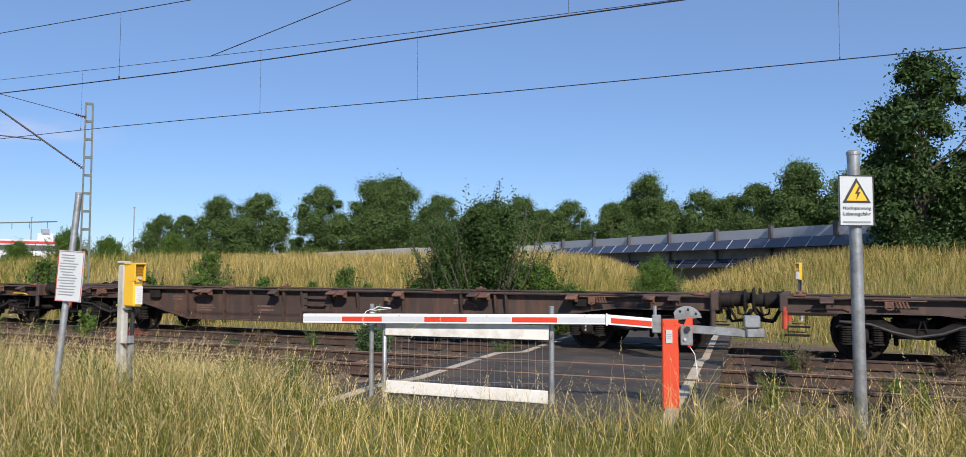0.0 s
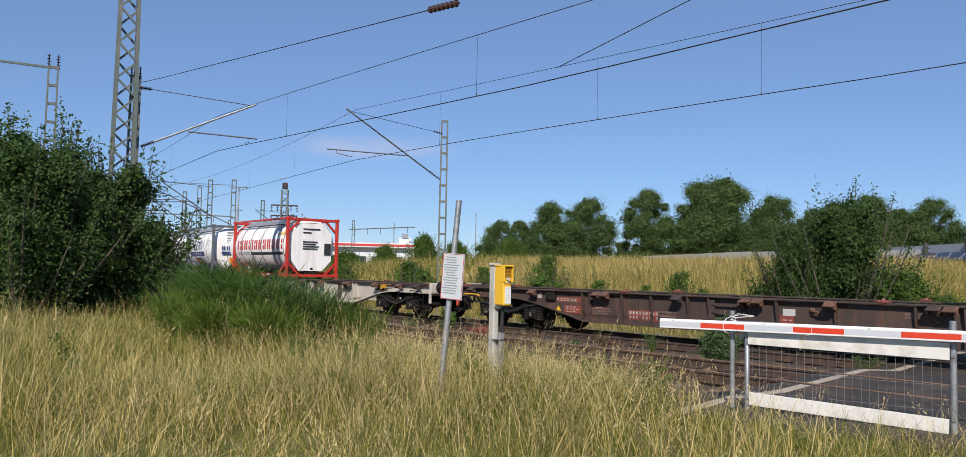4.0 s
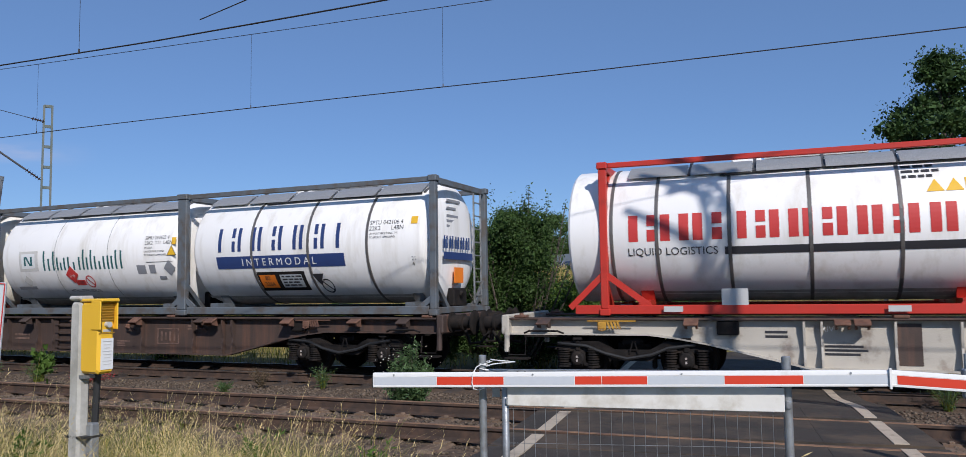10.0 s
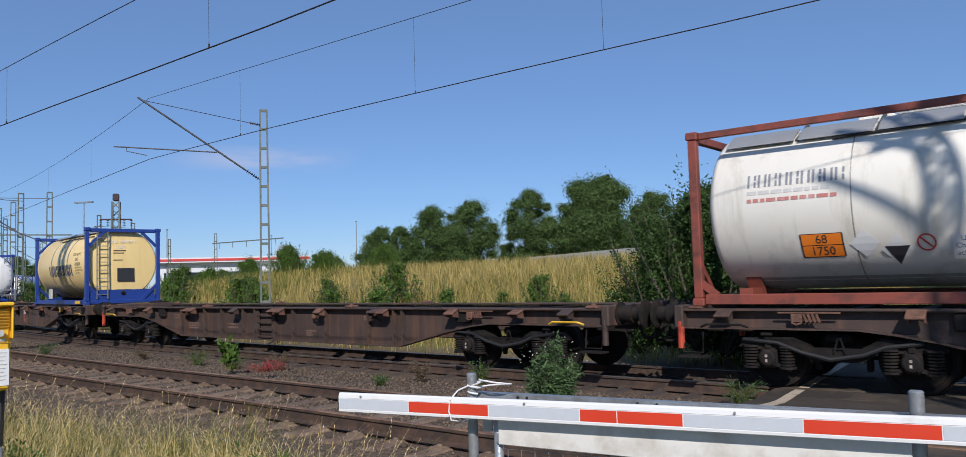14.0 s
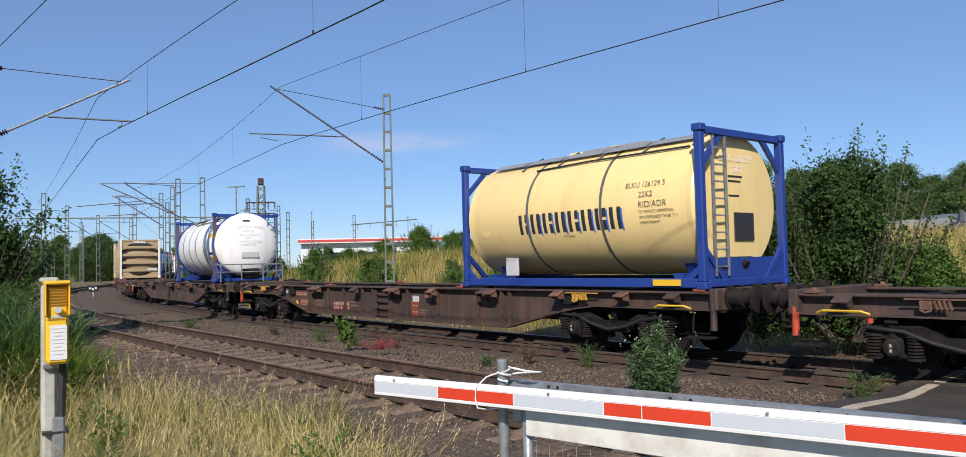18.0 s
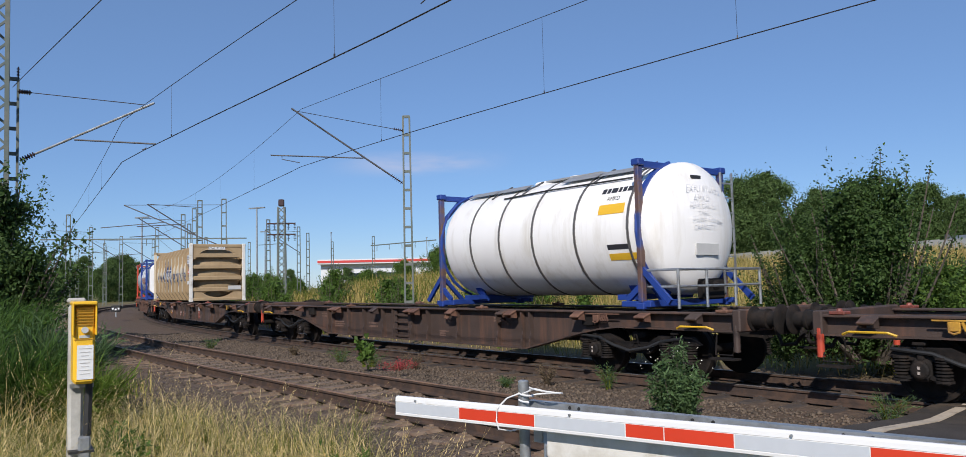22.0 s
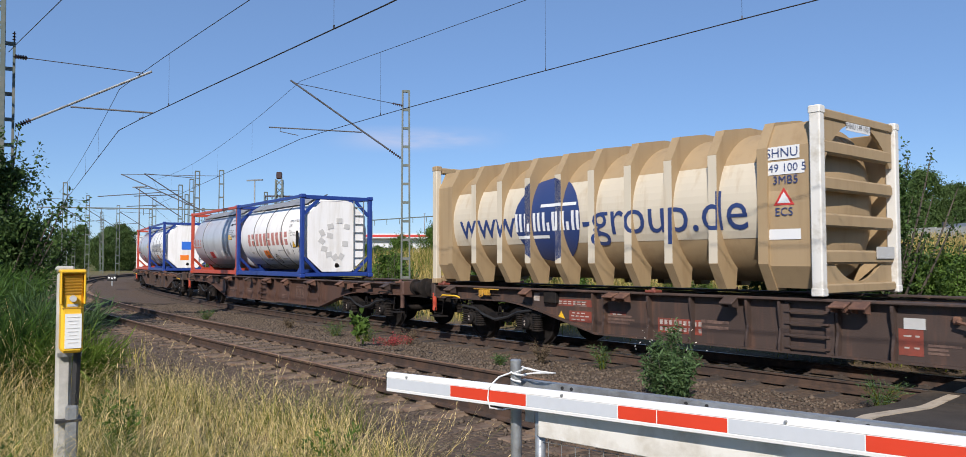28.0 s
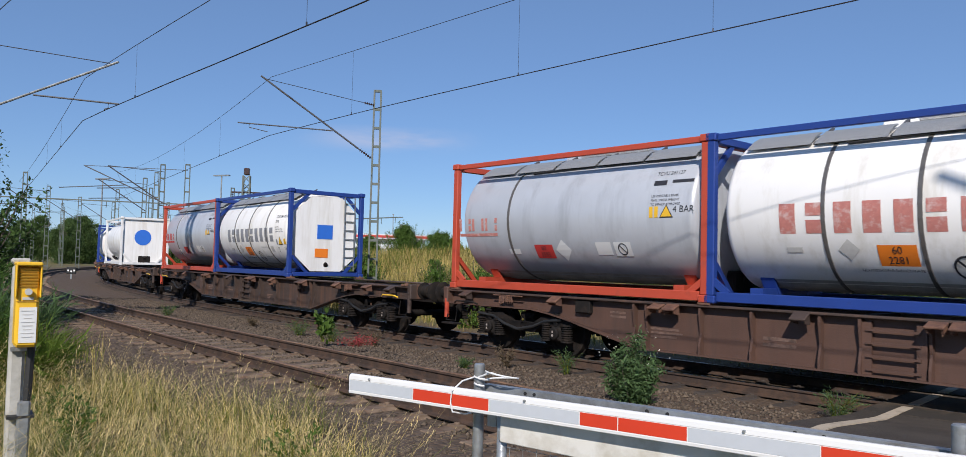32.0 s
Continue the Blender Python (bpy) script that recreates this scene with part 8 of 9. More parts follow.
def build_trees():
    broad = [tree_meshes(11 + k, 10.0, 6.4 + 0.9 * k, 42000, 0.095, M_LEAFFAR, 0.4, 0.15, 46, core=3600, lobe=0.19) for k in range(3)]
    # trees behind the field
    for i, (x, y, z, h, k) in enumerate(((-36.2, 110.5, 1.2, 9.0, 0), (-31.5, 112, 1.2, 11.6, 1), (-26.0, 113.6, 1.2, 12.6, 2), (-16.2, 115.2, 1.2, 14.2, 0), (-8.4, 115.8, 1.2, 14.6, 1), (-4.6, 116.2, 1.2, 15.8, 2), (-45, 123, 0.5, 6.0, 2), (-52, 124, 0.4, 5.6, 0), (-20.5, 117.0, 0.6, 6.4, 1), (-12.0, 118.0, 0.6, 6.6, 2), (0.5, 119.0, 0.6, 6.8, 0), (2.2, 113.0, 1.0, 12.4, 1), (-40.0, 112.0, 1.0, 9.2, 2))):
        plant_tree("field_tree", "broad dark green tree behind the yellow field", broad[k], x, y, z, 40 * i, h / 10, "trees behind the field")
    for i, (x, y, h) in enumerate(((7, 104, 10), (13.5, 102, 11.0), (20, 100, 10.6), (24.5, 92, 9.8), (29.5, 93, 12.9), (36, 90, 11.0), (40.5, 84, 11.6), (44, 80, 13.2), (49, 76, 12.8), (53, 72, 11.6), (56, 66, 12.4), (60, 60, 13), (66, 52, 13), (2, 110, 8.5), (33, 97, 10.5), (46.5, 84, 11.5), (10.5, 103, 9), (17, 101, 9.5), (27, 94, 10.5), (38.5, 87, 10), (42.3, 82, 10.5), (51, 74, 11), (54.5, 69, 10.5))):
        plant_tree("roadside_tree", "dark green tree behind the noise barrier", broad[i % 3], x, y, 0.8, 55 * i, h * 0.104, "trees behind the noise barrier")
    for i, (x, y, h) in enumerate(((-82, 150, 6), (-70, 155, 6), (-60, 160, 6.5), (-95, 100, 7), (-104, 92, 8), (-112, 96, 8), (-120, 84, 8), (-99, 84, 6.5), (-128, 104, 9), (-92, 92, 5), (-86, 98, 5.5), (-80, 104, 5), (-74, 112, 5), (-108, 84, 7), (-90, 84, 5), (-114, 100, 8), (-100, 110, 7), (-66, 104, 4), (-60, 100, 4))):
        plant_tree("distant_tree", "distant dark green tree beyond the yard", broad[(i + 1) % 3], x, y, 0.0, 70 * i, h / 10, "distant trees")
    # tall tree at the far side of the crossing
    big = [tree_meshes(41, 13.0, 7.6, 34000, 0.105, M_LEAFDARK, -0.3, 0.10, 84, core=3400)]
    plant_tree("tall_tree", "tall dark green tree beside the noise barrier", big[0], 26.9, 31.0, 0.8, 20, 0.95)
    plant_tree("tall_tree", "tall dark green tree beside the noise barrier", big[0], 32.7, 27.5, 0.8, 140, 1.02)
    # big shrub right behind the train
    sh = shrub_meshes(51, 5.8, 4.7, 70, 190, 0.046, M_LEAF, mass=30000, top=0.70)
    sh2 = shrub_meshes(52, 4.0, 4.2, 80, 110, 0.055, M_LEAFLIGHT, mass=14000, top=0.66)
    plant_tree("birch_shrub", "dense dark green shrub with upright shoots behind the track", sh, 2.25, 13.6, 0.0, 30, 0.79, category="shrub")
    plant_tree("birch_shrub", "dense dark green shrub with upright shoots behind the track", sh, 1.25, 13.9, 0.1, 130, 0.60, category="shrub")
    plant_tree("green_shrub", "bright green shrub beside the dark one behind the track", sh2, 3.7, 13.2, -0.1, 80, 0.58, category="shrub")
    plant_tree("green_shrub", "bright green shrub beside the dark one behind the track", sh2, 4.5, 13.0, -0.1, 210, 0.40, category="shrub")
    plant_tree("green_shrub", "low green shrub at the edge of the field", sh2, 7.9, 15.5, 0.1, 20, 0.5, category="shrub")
    plant_tree("green_shrub", "low green shrub at the edge of the field", sh2, 9.2, 20.5, 0.5, 60, 0.5, category="shrub")
    # saplings in the field
    sap = shrub_meshes(61, 2.4, 1.7, 40, 66, 0.042, M_LEAFLIGHT, mass=2600, top=0.66)
    rnd = random.Random(9)
    for x, y, h in ((-7.6, 19.8, 2.4), (-5.5, 20.5, 2.0), (-2.55, 21.15, 1.9), (-6.5, 20.2, 1.3), (-3.9, 22.0, 1.2), (-0.6, 18.5, 1.1), (-10.2, 22.5, 2.2), (-8.6, 24.8, 2.0), (-1.6, 20.0, 1.3), (-14.6, 25.0, 1.9), (-16.5, 27.2, 2.1), (-19.5, 26.4, 1.6), (-22, 30.5, 2.0), (-24.6, 30.2, 1.7), (-12.5, 27.5, 1.4), (-27.5, 33, 2.2), (-30, 36, 2.4), (-26, 37, 2.3), (-33, 40, 2.5), (-38, 46, 2.6), (-41, 44, 2.6), (-18.0, 31, 1.7), (-45, 52, 3.0), (-47, 49, 2.8), (5.2, 22, 0.9)):
        plant_tree("sapling", "fresh green sapling in the tall grass", sap, x, y, h1(x, y) - 0.1, rnd.uniform(0, 360), (h if y < 24 else h * 1.35) / 2.4, "saplings in the field", "sapling")
    # bushes round the tall lattice mast
    wil = shrub_meshes(71, 5.2, 4.2, 90, 160, 0.050, M_LEAF, mass=20000, top=0.72)
    for i, (x, y) in enumerate(((-46, 66), (-42.5, 68), (-39, 69.5), (-35.5, 71.5), (-49, 64), (-52, 61.5), (-55, 59), (-32, 73.5), (-30, 60), (-26, 58), (-22, 62))):
        plant_tree("yard_bush", "green bush between the yard and the field", sh2, x, y, h1(x, y) - 0.1, 50 * i, 0.72 + 0.12 * (i % 3), "bushes beside the yard", "bush")
    for x, y, h, yaw in ((-18.2, 7.4, 6.2, 0), (-16.6, 5.6, 5.2, 90), (-19.6, 5.2, 6.0, 200), (-21.5, 9.4, 6.4, 60), (-16.9, 8.8, 5.3, 150), (-23.6, 12.4, 6.6, 250)):
        plant_tree("willow_bush", "tall dense willow bush with small leaves", wil, x, y, 0.1, yaw, h / 5.2, "willow bushes", "bush")


def blades(rng, P, h, w, bend, n_seg=3):
    """Tapering curved blades from points P: arrays (n*n_seg, 4, 3)."""
    n = len(P)
    a = rng.uniform(0, 2 * math.pi, n)
    d = np.stack([np.cos(a), np.sin(a), np.zeros(n)], 1)
    s = np.stack([-np.sin(a), np.cos(a), np.zeros(n)], 1)
    tilt = rng.normal(size=(n, 2)) * 0.16
    lean = np.column_stack([tilt, np.zeros(n)])
    H = h[:, None]
    B = bend[:, None]
    out = []
    for k in range(n_seg):
        q0, q1 = k / n_seg, (k + 1) / n_seg
        z = np.array([0, 0, 1.0])

        def at(q):
            return P + z * H * (q - 0.25 * B * q * q) + d * H * B * q * q + lean * H * q

        w0, w1 = w[:, None] * (1 - q0 * 0.9), w[:, None] * (1 - q1 * 0.9)
        out.append(np.stack([at(q0) - s * w0, at(q0) + s * w0, at(q1) + s * w1, at(q1) - s * w1], 1))
    tip = P + np.array([0, 0, 1.0]) * H * (1 - 0.25 * B) + d * H * B + lean * H
    return np.concatenate(out), tip, d


def on_paving(x, y, grow=0.0):
    u = (x - 4.79) * 0.925 - (y - 7.80) * 0.38
    o = -((x - 4.79) * 0.38 + (y - 7.80) * 0.925)
    return (np.abs(u) < 2.05 + grow) & (o < 10.1 + grow) & (o > -9)


def scatter(rng, n, x0, x1, y0, y1, keep):
    P = np.stack([rng.uniform(x0, x1, n), rng.uniform(y0, y1, n)], 1)
    return P[keep(P[:, 0], P[:, 1])]


def build_grass():
    rng = np.random.default_rng(77)

    # the bank on the camera's side: rank green grass below, dry stalks with seed heads above
    def bank(x, y):
        d, s = side(x, y)
        near_eye = np.hypot(x - 1.35, y + 3.6) < 0.35
        patch = np.sin(x * 1.7 + 2 * np.sin(y * 1.1)) * np.sin(y * 1.9 + x * 0.4)
        edge = 8.75 + 0.55 * patch - 0.5 * smooth01((-x - 0.4) / 2.0)
        return (d > edge) & ~on_paving(x, y, -0.2) & ~near_eye

    eyes = np.array([(0.55, -8.6), (0.3, -8.6), (-0.3, -7.9), (-0.8, -7.0), (-0.95, -6.3), (-0.7, -5.6), (-0.1, -4.9), (0.6, -4.4), (1.1, -4.0), (1.4, -3.7)])

    def lane(P):
        """Trodden lower where the path runs."""
        D = np.min(np.hypot(P[:, None, 0] - eyes[None, :, 0], P[:, None, 1] - eyes[None, :, 1]), 1)
        return 0.72 + 0.28 * smooth01((D - 0.4) / 1.5)

    def make(n, box, hr, wr, br, mats, heads, name, label, tuft=1, seg=3):
        P = scatter(rng, n // tuft, *box, bank)
        own = np.repeat(rng.uniform(0.62, 1.12, len(P)), tuft)
        P = np.repeat(P, tuft, 0)
        P += rng.normal(size=P.shape) * (0.085 if tuft > 1 else 0.0)
        m = len(P)
        h = rng.uniform(hr[0], hr[1], m) * own * lane(P)
        tall = 0.75 + 0.35 * np.sin(P[:, 0] * 0.9 + 1.0) * np.sin(P[:, 1] * 1.2)
        h *= tall
        Z = height(P[:, 0], P[:, 1]) - 0.03
        P3 = np.column_stack([P, Z])
        w = rng.uniform(*wr, m)
        b = rng.uniform(*br, m) ** 1.15
        V, tip, d = blades(rng, P3, h, w, b, seg)
        lush = 0.5 + 0.5 * np.sin(P[:, 0] * 1.3 + 2.0 * np.sin(P[:, 1] * 0.7)) * np.sin(P[:, 1] * 1.5 + 0.8 * np.sin(P[:, 0] * 0.9))
        idx = np.tile((rng.random(m) > (0.62 + 0.38 * lush if mats[0] is M_GREENGRASS else 0.92 - 0.25 * lush)).astype(int), seg)
        if heads:
            k = rng.random(m) < heads
            T, D, hh = tip[k], d[k], h[k]
            q = len(T)
            for j in range(5):
                base = T - np.array([0, 0, 1.0]) * (0.03 * j) - D * (0.012 * j)
                ax = rng.normal(size=(q, 3)) * 0.22 + np.array([0, 0, 0.8]) + D * 0.5
                ax /= np.linalg.norm(ax, axis=1)[:, None]
                sd = np.cross(ax, rng.normal(size=(q, 3)))
                sd /= np.linalg.norm(sd, axis=1)[:, None]
                ln, wd = rng.uniform(0.025, 0.045, q)[:, None], 0.0026
                V = np.concatenate([V, np.stack([base, base + ax * ln * 0.5 + sd * wd, base + ax * ln, base + ax * ln * 0.5 - sd * wd], 1)])
                idx = np.concatenate([idx, np.full(q, len(mats))])
        me = quads(name, V, list(mats) + ([M_PALE if mats[0] is M_PALE else M_SEED] if heads else []), idx)
        tagged(new(name, me), label, "grass", kind="stuff")

    make(150000, (-13, 9, -8.8, 3.6), (0.3, 0.8), (0.0020, 0.0048), (0.2, 1.25), (M_GREENGRASS, M_STRAW), 0, "bank_grass", "rank green grass on the bank beside the tracks", 16, 2)
    make(21000, (-13, 9, -8.8, 3.6), (0.6, 1.2), (0.0016, 0.0036), (0.2, 1.7), (M_PALE, M_STRAW), 0.4, "dry_grass", "dry straw-coloured grass stalks with seed heads", 5)
    make(16000, (-13, 9, -15, -8.8), (0.3, 0.8), (0.003, 0.006), (0.2, 1.25), (M_GREENGRASS, M_STRAW), 0, "rear_grass", "rank grass on the bank behind the path", 16, 2)
    make(26000, (-30, -8, -6, 14), (0.35, 0.9), (0.004, 0.009), (0.1, 0.9), (M_GREENGRASS, M_STRAW), 0.2, "verge_grass", "rank grass along the bushes")
    make(7500, (-5.2, -1.0, -3.2, 3.0), (0.45, 1.1), (0.0014, 0.003), (0.5, 1.7), (M_PALE, M_GREENGRASS), 0.22, "tussock_grass", "dry tussocks beside the telephone post")

    # the field behind the train
    def field(x, y):
        d, s = side(x, y)
        r = on_paving(x, y, 0.2)
        return (d < -3.6 - 1.2 * rng.random(len(x))) & ~r

    for name, label, n, box, hr, wr, mats, p in (
            ("field_grass", "tall ripe yellow grass on the bank behind the track", 60000, (-16, 22, 2, 30), (0.5, 1.05), (0.006, 0.013), (M_FIELD, M_GREENGRASS), [0.62, 0.38]),
            ("far_field_grass", "ripe yellow grass of the field", 42000, (-34, 34, 22, 66), (0.6, 1.1), (0.014, 0.03), (M_FIELD, M_GREENGRASS), [0.9, 0.1]),
            ("yard_grass", "rank green growth between the yard and the field", 15000, (-62, -18, 22, 70), (0.5, 1.4), (0.02, 0.05), (M_GREENGRASS, M_FIELD), [0.75, 0.25])):
        P = scatter(rng, n, *box, field)
        m = len(P)
        P3 = np.column_stack([P, height(P[:, 0], P[:, 1]) - 0.05])
        V, tip, d = blades(rng, P3, rng.uniform(*hr, m), rng.uniform(*wr, m), rng.uniform(0.05, 0.7, m), 2)
        idx = np.tile(rng.choice(2, m, p=p), 2)
        tagged(new(name, quads(name, V, list(mats), idx)), label, "grass", kind="stuff")


def build_herbs():
    """Single weeds on the ballast, and the broom bushes on the bank."""
    rng = np.random.default_rng(5)

    def herb(name, label, x, y, h, w, n, leaf, material, stems=9, z=None, cat="weed", slim=0.35, loose=0.6):
        z = h1(x, y) if z is None else z
        t = thing(name, label, cat, pose(x, y, z - 0.02))
        g = Geo()
        cs = []
        for i in range(stems):
            a = rng.uniform(0, 2 * math.pi)
            r = w / 2 * rng.uniform(0.2, 1.0)
            tip = (r * math.cos(a), r * math.sin(a), h * rng.uniform(0.6, 1.0))
            mid = (tip[0] * 0.4, tip[1] * 0.4, tip[2] * 0.55)
            g.tube([(0.06 * w * math.cos(a), 0.06 * w * math.sin(a), 0), mid, tip], [0.006, 0.004, 0.002], 5)
            for q in np.linspace(0.25, 1.0, 7):
                p = np.array(mid) * (2 * q * (1 - q)) + np.array(tip) * q * q
                cs.append(p)
        tagged(part("stem", g, M_HERBDRY if material in (M_HERBDRY, M_HERBRED) else M_GREENGRASS, t), kind="stuff")
        cs = np.array(cs)
        k = rng.integers(0, len(cs), n)
        P = cs[k] + rng.normal(size=(n, 3)) * 0.05 * w
        P[:, 2] = np.clip(P[:, 2], 0.02, None)
        ax = rng.normal(size=(n, 3)) * loose + np.array([0, 0, 0.45])
        ax[:, :2] += P[:, :2] / max(w, 0.1) * 1.6 * min(1.0, loose / 0.5)
        ax /= np.linalg.norm(ax, axis=1)[:, None]
        sd = np.cross(ax, rng.normal(size=(n, 3)))
        sd /= np.linalg.norm(sd, axis=1)[:, None]
        ln = leaf * rng.uniform(0.6, 1.4, n)[:, None]
        V = np.stack([P, P + ax * ln * 0.5 + sd * ln * slim * 0.5, P + ax * ln, P + ax * ln * 0.5 - sd * ln * slim * 0.5], 1)
        tagged(part("foliage", quads("foliage", V, material), None, t), kind="stuff")
        return t

    # leafy weeds standing in the bank's grass
    own = random.Random(23)
    spots = [(-2.6, -0.6), (-3.3, 0.7), (3.4, -0.4), (4.6, 0.3), (2.5, -1.0), (5.6, -0.9), (0.4, -1.2), (-0.6, -0.2), (-4.4, 1.5), (-3.9, -1.3), (6.4, 0.8), (-5.3, 0.2)]
    for x, y in spots:
        if not bool(on_paving(np.array([x]), np.array([y]), 0.1)[0]):
            herb("leafy_weed", "leafy green weed in the rank bank grass", x, y, own.uniform(0.3, 0.5), own.uniform(0.3, 0.5), 420, 0.05, M_LEAFLIGHT, 14)

    bush = shrub_meshes(91, 0.98, 0.66, 90, 62, 0.036, M_HERB, 0.3)
    t = thing("bushy_weed", "bushy grey-green weed on the ballast between the tracks", "weed", pose(-0.43, 6.97, -0.12) @ Matrix.Scale(1.08, 4))
    part("twig", bush[0], None, t)
    part("foliage", bush[1], None, t)
    flower = thing("weed_blossom", "tiny white blossoms on the bushy weed", "blossom", pose(-0.43, 6.97, -0.12) @ Matrix.Scale(1.08, 4), kind="stuff")
    n = 45
    P = np.stack([rng.normal(size=n) * 0.26, rng.normal(size=n) * 0.26, 0.93 - 0.25 * rng.random(n)], 1)
    P[:, 2] -= 0.9 * (P[:, 0] ** 2 + P[:, 1] ** 2)
    u, v = rng.normal(size=(n, 3)), rng.normal(size=(n, 3))
    u, v = u / np.linalg.norm(u, axis=1)[:, None] * 0.011, v / np.linalg.norm(v, axis=1)[:, None] * 0.011
    part("blossom", quads("blossom", np.stack([P - u, P + v, P + u, P - v], 1), M_FLOWER), None, flower)
    herb("leafy_weed", "leafy light green weed on the ballast", -7.4, 10.43, 0.62, 0.5, 170, 0.12, M_LEAFLIGHT, 6, 0.02, slim=0.7)
    herb("red_weed", "low wine-red weed patch on the ballast", -6.3, 9.95, 0.17, 0.75, 800, 0.04, M_HERBRED, 22, 0.03)
    for x, y, h, w, m in ((-3.1, 9.75, 0.42, 0.45, M_HERBDRY), (-1.9, 9.45, 0.42, 0.45, M_HERB), (2.2, 7.15, 0.42, 0.75, M_HERB), (-9.5, 12.7, 0.4, 0.7, M_HERB), (-15.2, 14.45, 0.35, 0.6, M_HERB), (-6.8, 11.6, 0.4, 0.6, M_HERBDRY), (-8.1, 11.9, 0.45, 0.6, M_HERB), (-12.0, 14.2, 0.3, 0.4, M_HERBDRY), (7.4, 5.0, 0.45, 0.7, M_HERB), (9.6, 3.9, 0.5, 0.8, M_HERBDRY), (-3.6, 9.0, 0.2, 0.3, M_HERB), (12.0, 2.6, 0.5, 0.8, M_HERB), (6.6, 3.0, 0.5, 0.6, M_HERBDRY)):
        x, y = x - 0.15, y + 0.25
        herb("tufted_weed", "thin tufted weed on the ballast", x, y, h, w, 520, 0.07, m, 22, slim=0.14)
    for x, y, h in ((-0.75, -0.5, 0.6), (-1.6, 0.9, 0.5), (-4.2, -0.4, 0.7), (-5.6, 0.8, 0.6), (5.6, -1.0, 0.6), (-7.2, -1.6, 0.6)):
        herb("roadside_weed", "leafy green weed in the tall grass", x, y, h, 0.45, 260, 0.05, M_LEAFLIGHT, 9, slim=0.3)
    # broom: many upright brushes of thin green twigs, fresher at the rim of the clump
    brooms = ((-6.9, 1.7, 1.0, 1.3, M_BROOM), (-7.6, 2.0, 1.1, 1.3, M_BROOM), (-8.1, 2.7, 1.3, 1.7, M_BROOM), (-9.0, 3.3, 1.25, 1.6, M_BROOM), (-9.9, 4.1, 1.25, 1.8, M_BROOM), (-10.9, 5.0, 1.2, 2.0, M_BROOM),
              (-7.3, 1.0, 0.70, 1.0, M_BROOMLIGHT), (-6.4, 1.1, 0.65, 1.0, M_BROOMLIGHT), (-8.2, 1.5, 0.85, 1.2, M_BROOMLIGHT), (-6.1, 1.9, 0.85, 1.0, M_BROOM), (-5.6, 2.2, 0.65, 0.8, M_BROOMLIGHT), (-7.2, 3.1, 1.0, 1.4, M_HERB))
    for x, y, h, w, m in brooms:
        herb("broom_bush", "dense feathery green broom bush on the bank", x, y, h, w, 4600, 0.22, m, 46, slim=0.05, cat="bush", loose=0.34)


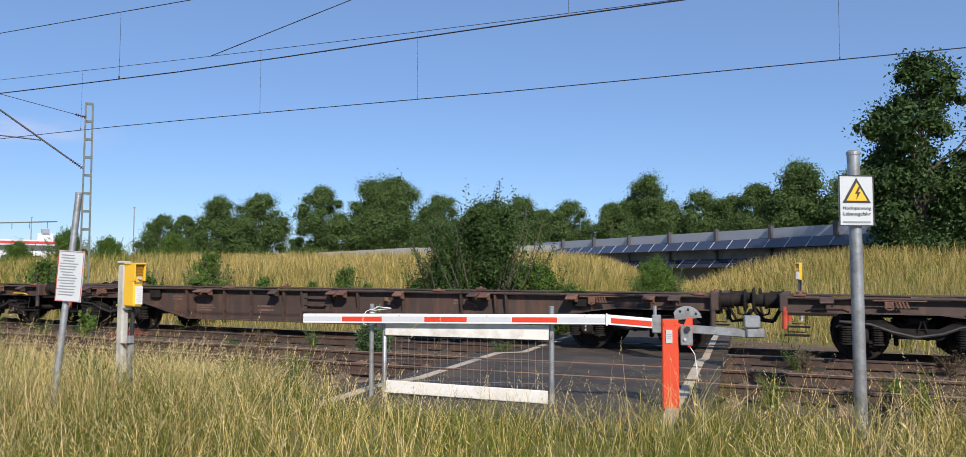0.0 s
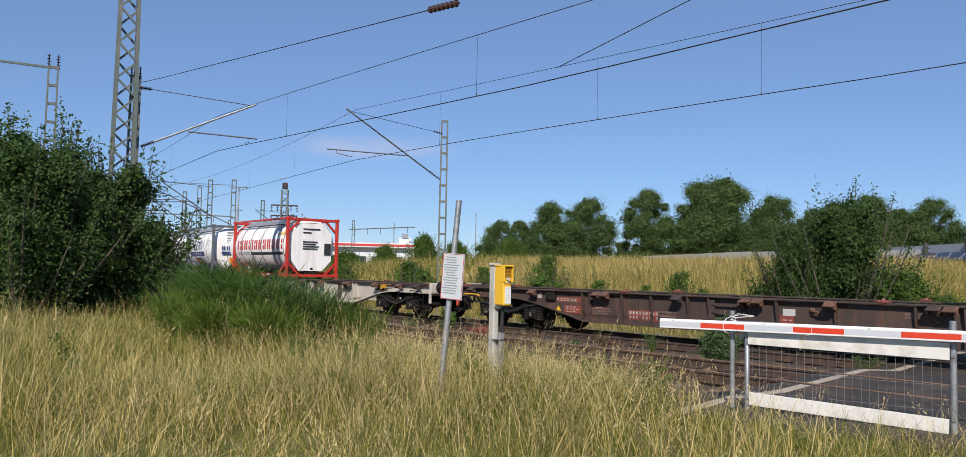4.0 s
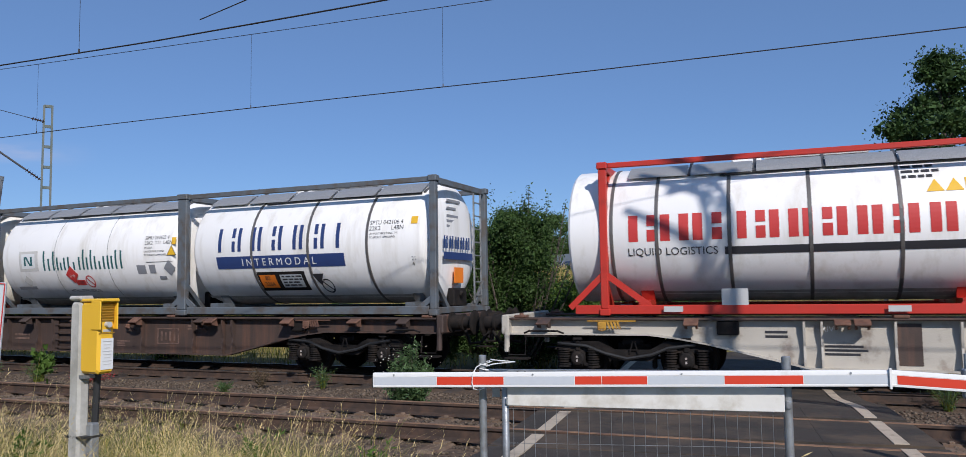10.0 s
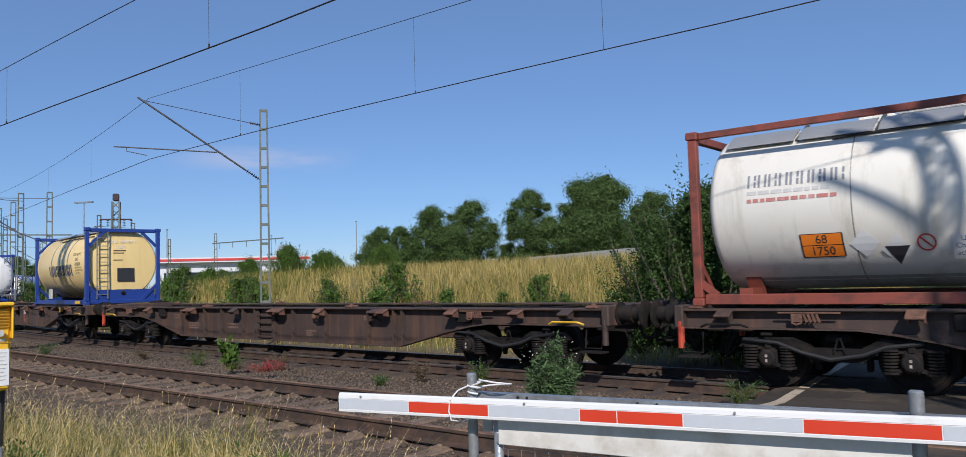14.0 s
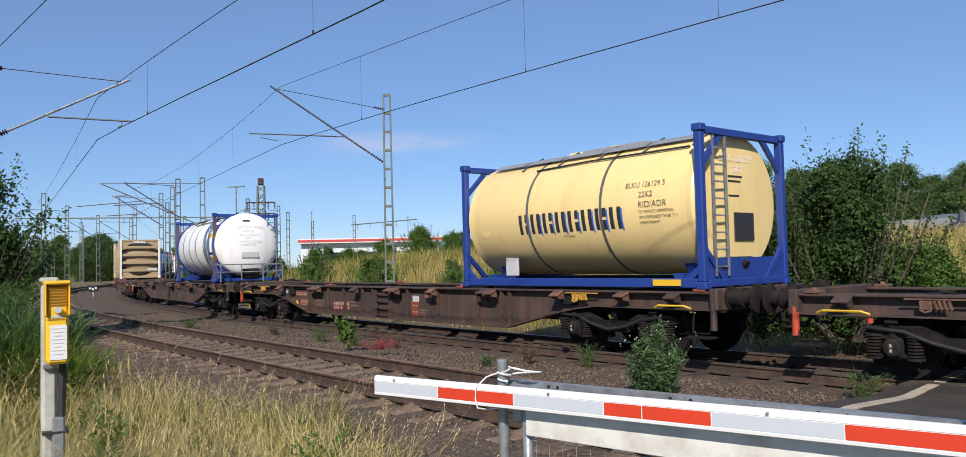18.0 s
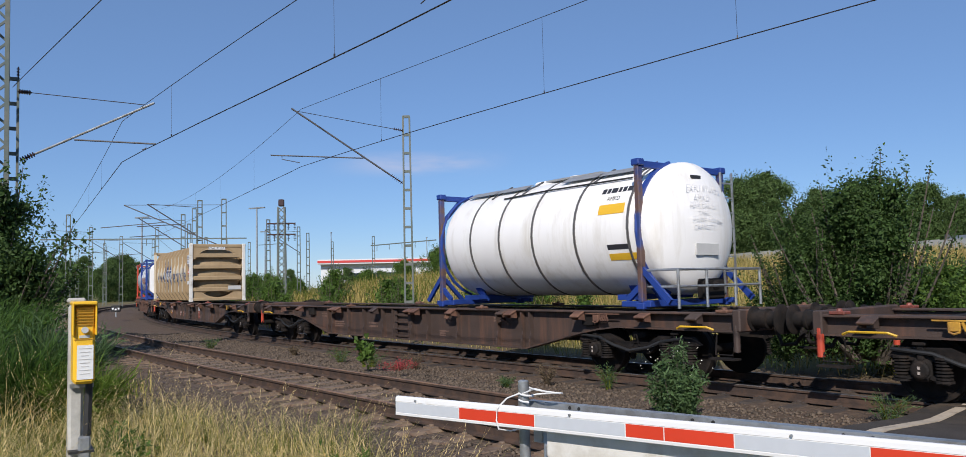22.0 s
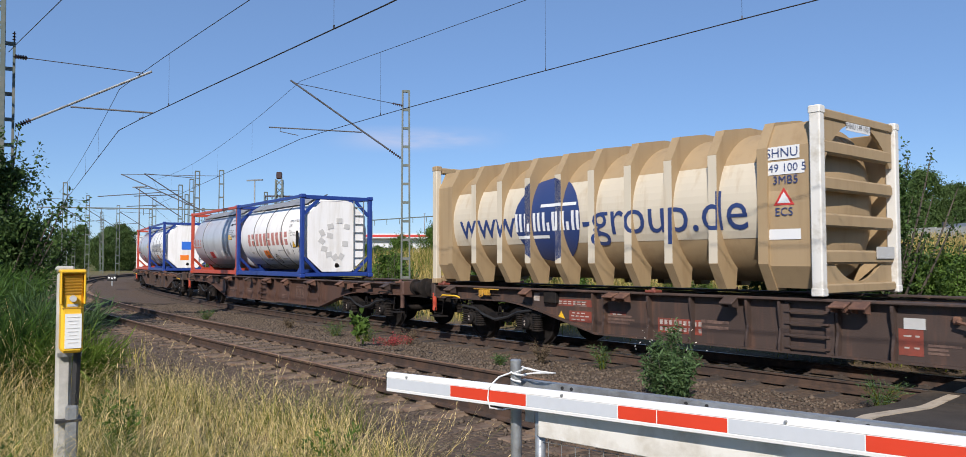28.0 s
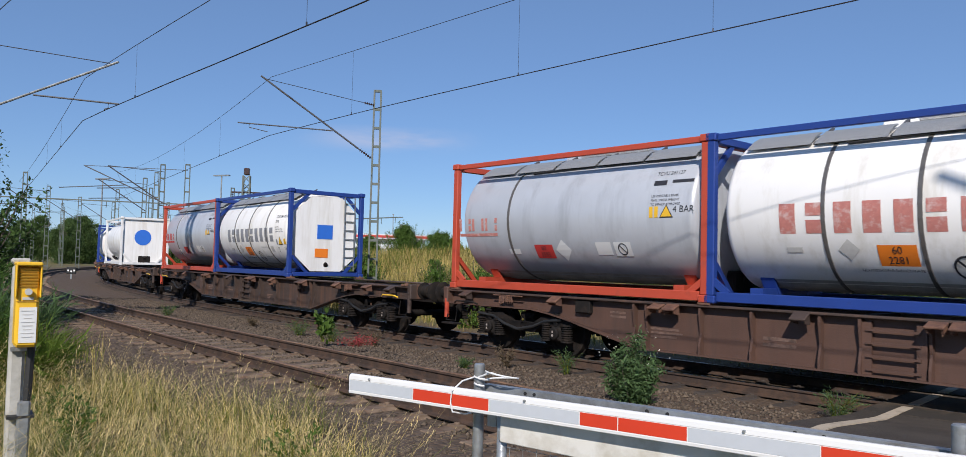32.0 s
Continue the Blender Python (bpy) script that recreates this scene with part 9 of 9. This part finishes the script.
def build_stones():
    """Loose ballast between and beside the tracks."""
    rng = np.random.default_rng(3)
    n = 46000
    s = rng.uniform(-28, 13, n)
    o = np.concatenate([rng.uniform(1.35, 4.1, n // 2), rng.uniform(6.25, 9.3, n // 5), rng.uniform(4.72, 6.08, n - n // 2 - n // 5)])
    xs, ys, hs = (np.interp(s, TRACK[:, 0], TRACK[:, i]) for i in (1, 2, 3))
    x, y = xs + o * np.sin(hs), ys - o * np.cos(hs)
    k = ~on_paving(x, y, 0.05)
    x, y = x[k], y[k]
    z = height(x, y)
    m = len(x)
    r = rng.uniform(0.014, 0.038, m) * (1 + 0.6 * (rng.random(m) > 0.95))
    base = np.array([(1, 0, 0), (0, 1, 0), (-1, 0, 0), (0, -1, 0), (0, 0, 0.75), (0, 0, -0.6)])
    V = base[None] * (r[:, None, None]) * rng.uniform(0.65, 1.25, (m, 6, 1))
    a = rng.uniform(0, 6.28, m)
    c, sn = np.cos(a)[:, None], np.sin(a)[:, None]
    V = np.stack([V[:, :, 0] * c - V[:, :, 1] * sn, V[:, :, 0] * sn + V[:, :, 1] * c, V[:, :, 2]], -1) + np.stack([x, y, z + r * 0.2], -1)[:, None]
    tri = np.array([(0, 1, 4), (1, 2, 4), (2, 3, 4), (3, 0, 4), (1, 0, 5), (2, 1, 5), (3, 2, 5), (0, 3, 5)])
    F = (tri[None] + (np.arange(m) * 6)[:, None, None]).reshape(-1, 3)
    me = bpy.data.meshes.new("ballast_stones")
    me.vertices.add(m * 6)
    me.vertices.foreach_set("co", V.astype(np.float32).ravel())
    me.loops.add(F.size)
    me.loops.foreach_set("vertex_index", F.astype(np.int32).ravel())
    me.polygons.add(len(F))
    me.polygons.foreach_set("loop_start", np.arange(0, F.size, 3, dtype=np.int32))
    me.materials.append(M_STONE)
    me.update(calc_edges=True)
    tagged(new("ballast_stones", me), "loose brown ballast stones between the tracks", "ballast", kind="stuff")


build_trees()
build_grass()
build_herbs()
build_stones()


# ---------------------------------------------------------------- movement
def train_pose(s, z):
    """Pose of a thing whose middle is at s, carried on two turning points 14.2 m apart."""
    a, b = on_track(s - 7.1), on_track(s + 7.1)
    hd = math.atan2(b[1] - a[1], b[0] - a[0])
    return (a[0] + b[0]) / 2, (a[1] + b[1]) / 2, hd


def motions():
    """Keys of the train's wagons, loads and wheels."""
    wagons = [(o, off) for o, off, z in MOVING if z == 0.0]
    times = [k * 0.5 for k in range(65)]
    for ob, off, z in MOVING:
        # a load rides with the wagon under it
        w = min((q for _, q in wagons), key=lambda q: abs(q - off))
        rows = []
        for t in times:
            x, y, hd = train_pose(train_s(t) + w, z)
            dx = off - w
            rows.append((t, pose(x + dx * math.cos(hd), y + dx * math.sin(hd), z, 0, 0, math.degrees(hd))))
        walk(ob, rows)
        for bogie in [c for c in ob.children if c.name.startswith("bogie")]:
            bx = bogie.matrix_basis.translation.x
            br = []
            for t in times[::2]:
                s = train_s(t) + w
                rel = on_track(s + bx)[2] - train_pose(s, 0)[2]
                br.append((t, pose(bx, 0, 0, 0, 0, math.degrees(rel))))
            walk(bogie, br)
            for ws in [c for c in bogie.children if c.name.startswith("wheelset")]:
                x0 = ws.matrix_basis.translation.x
                walk(ws, [(k * 0.1, pose(x0, 0, 0.46, 0, math.degrees((train_s(k * 0.1) - train_s(0)) / 0.46), 0)) for k in range(321)])


motions()
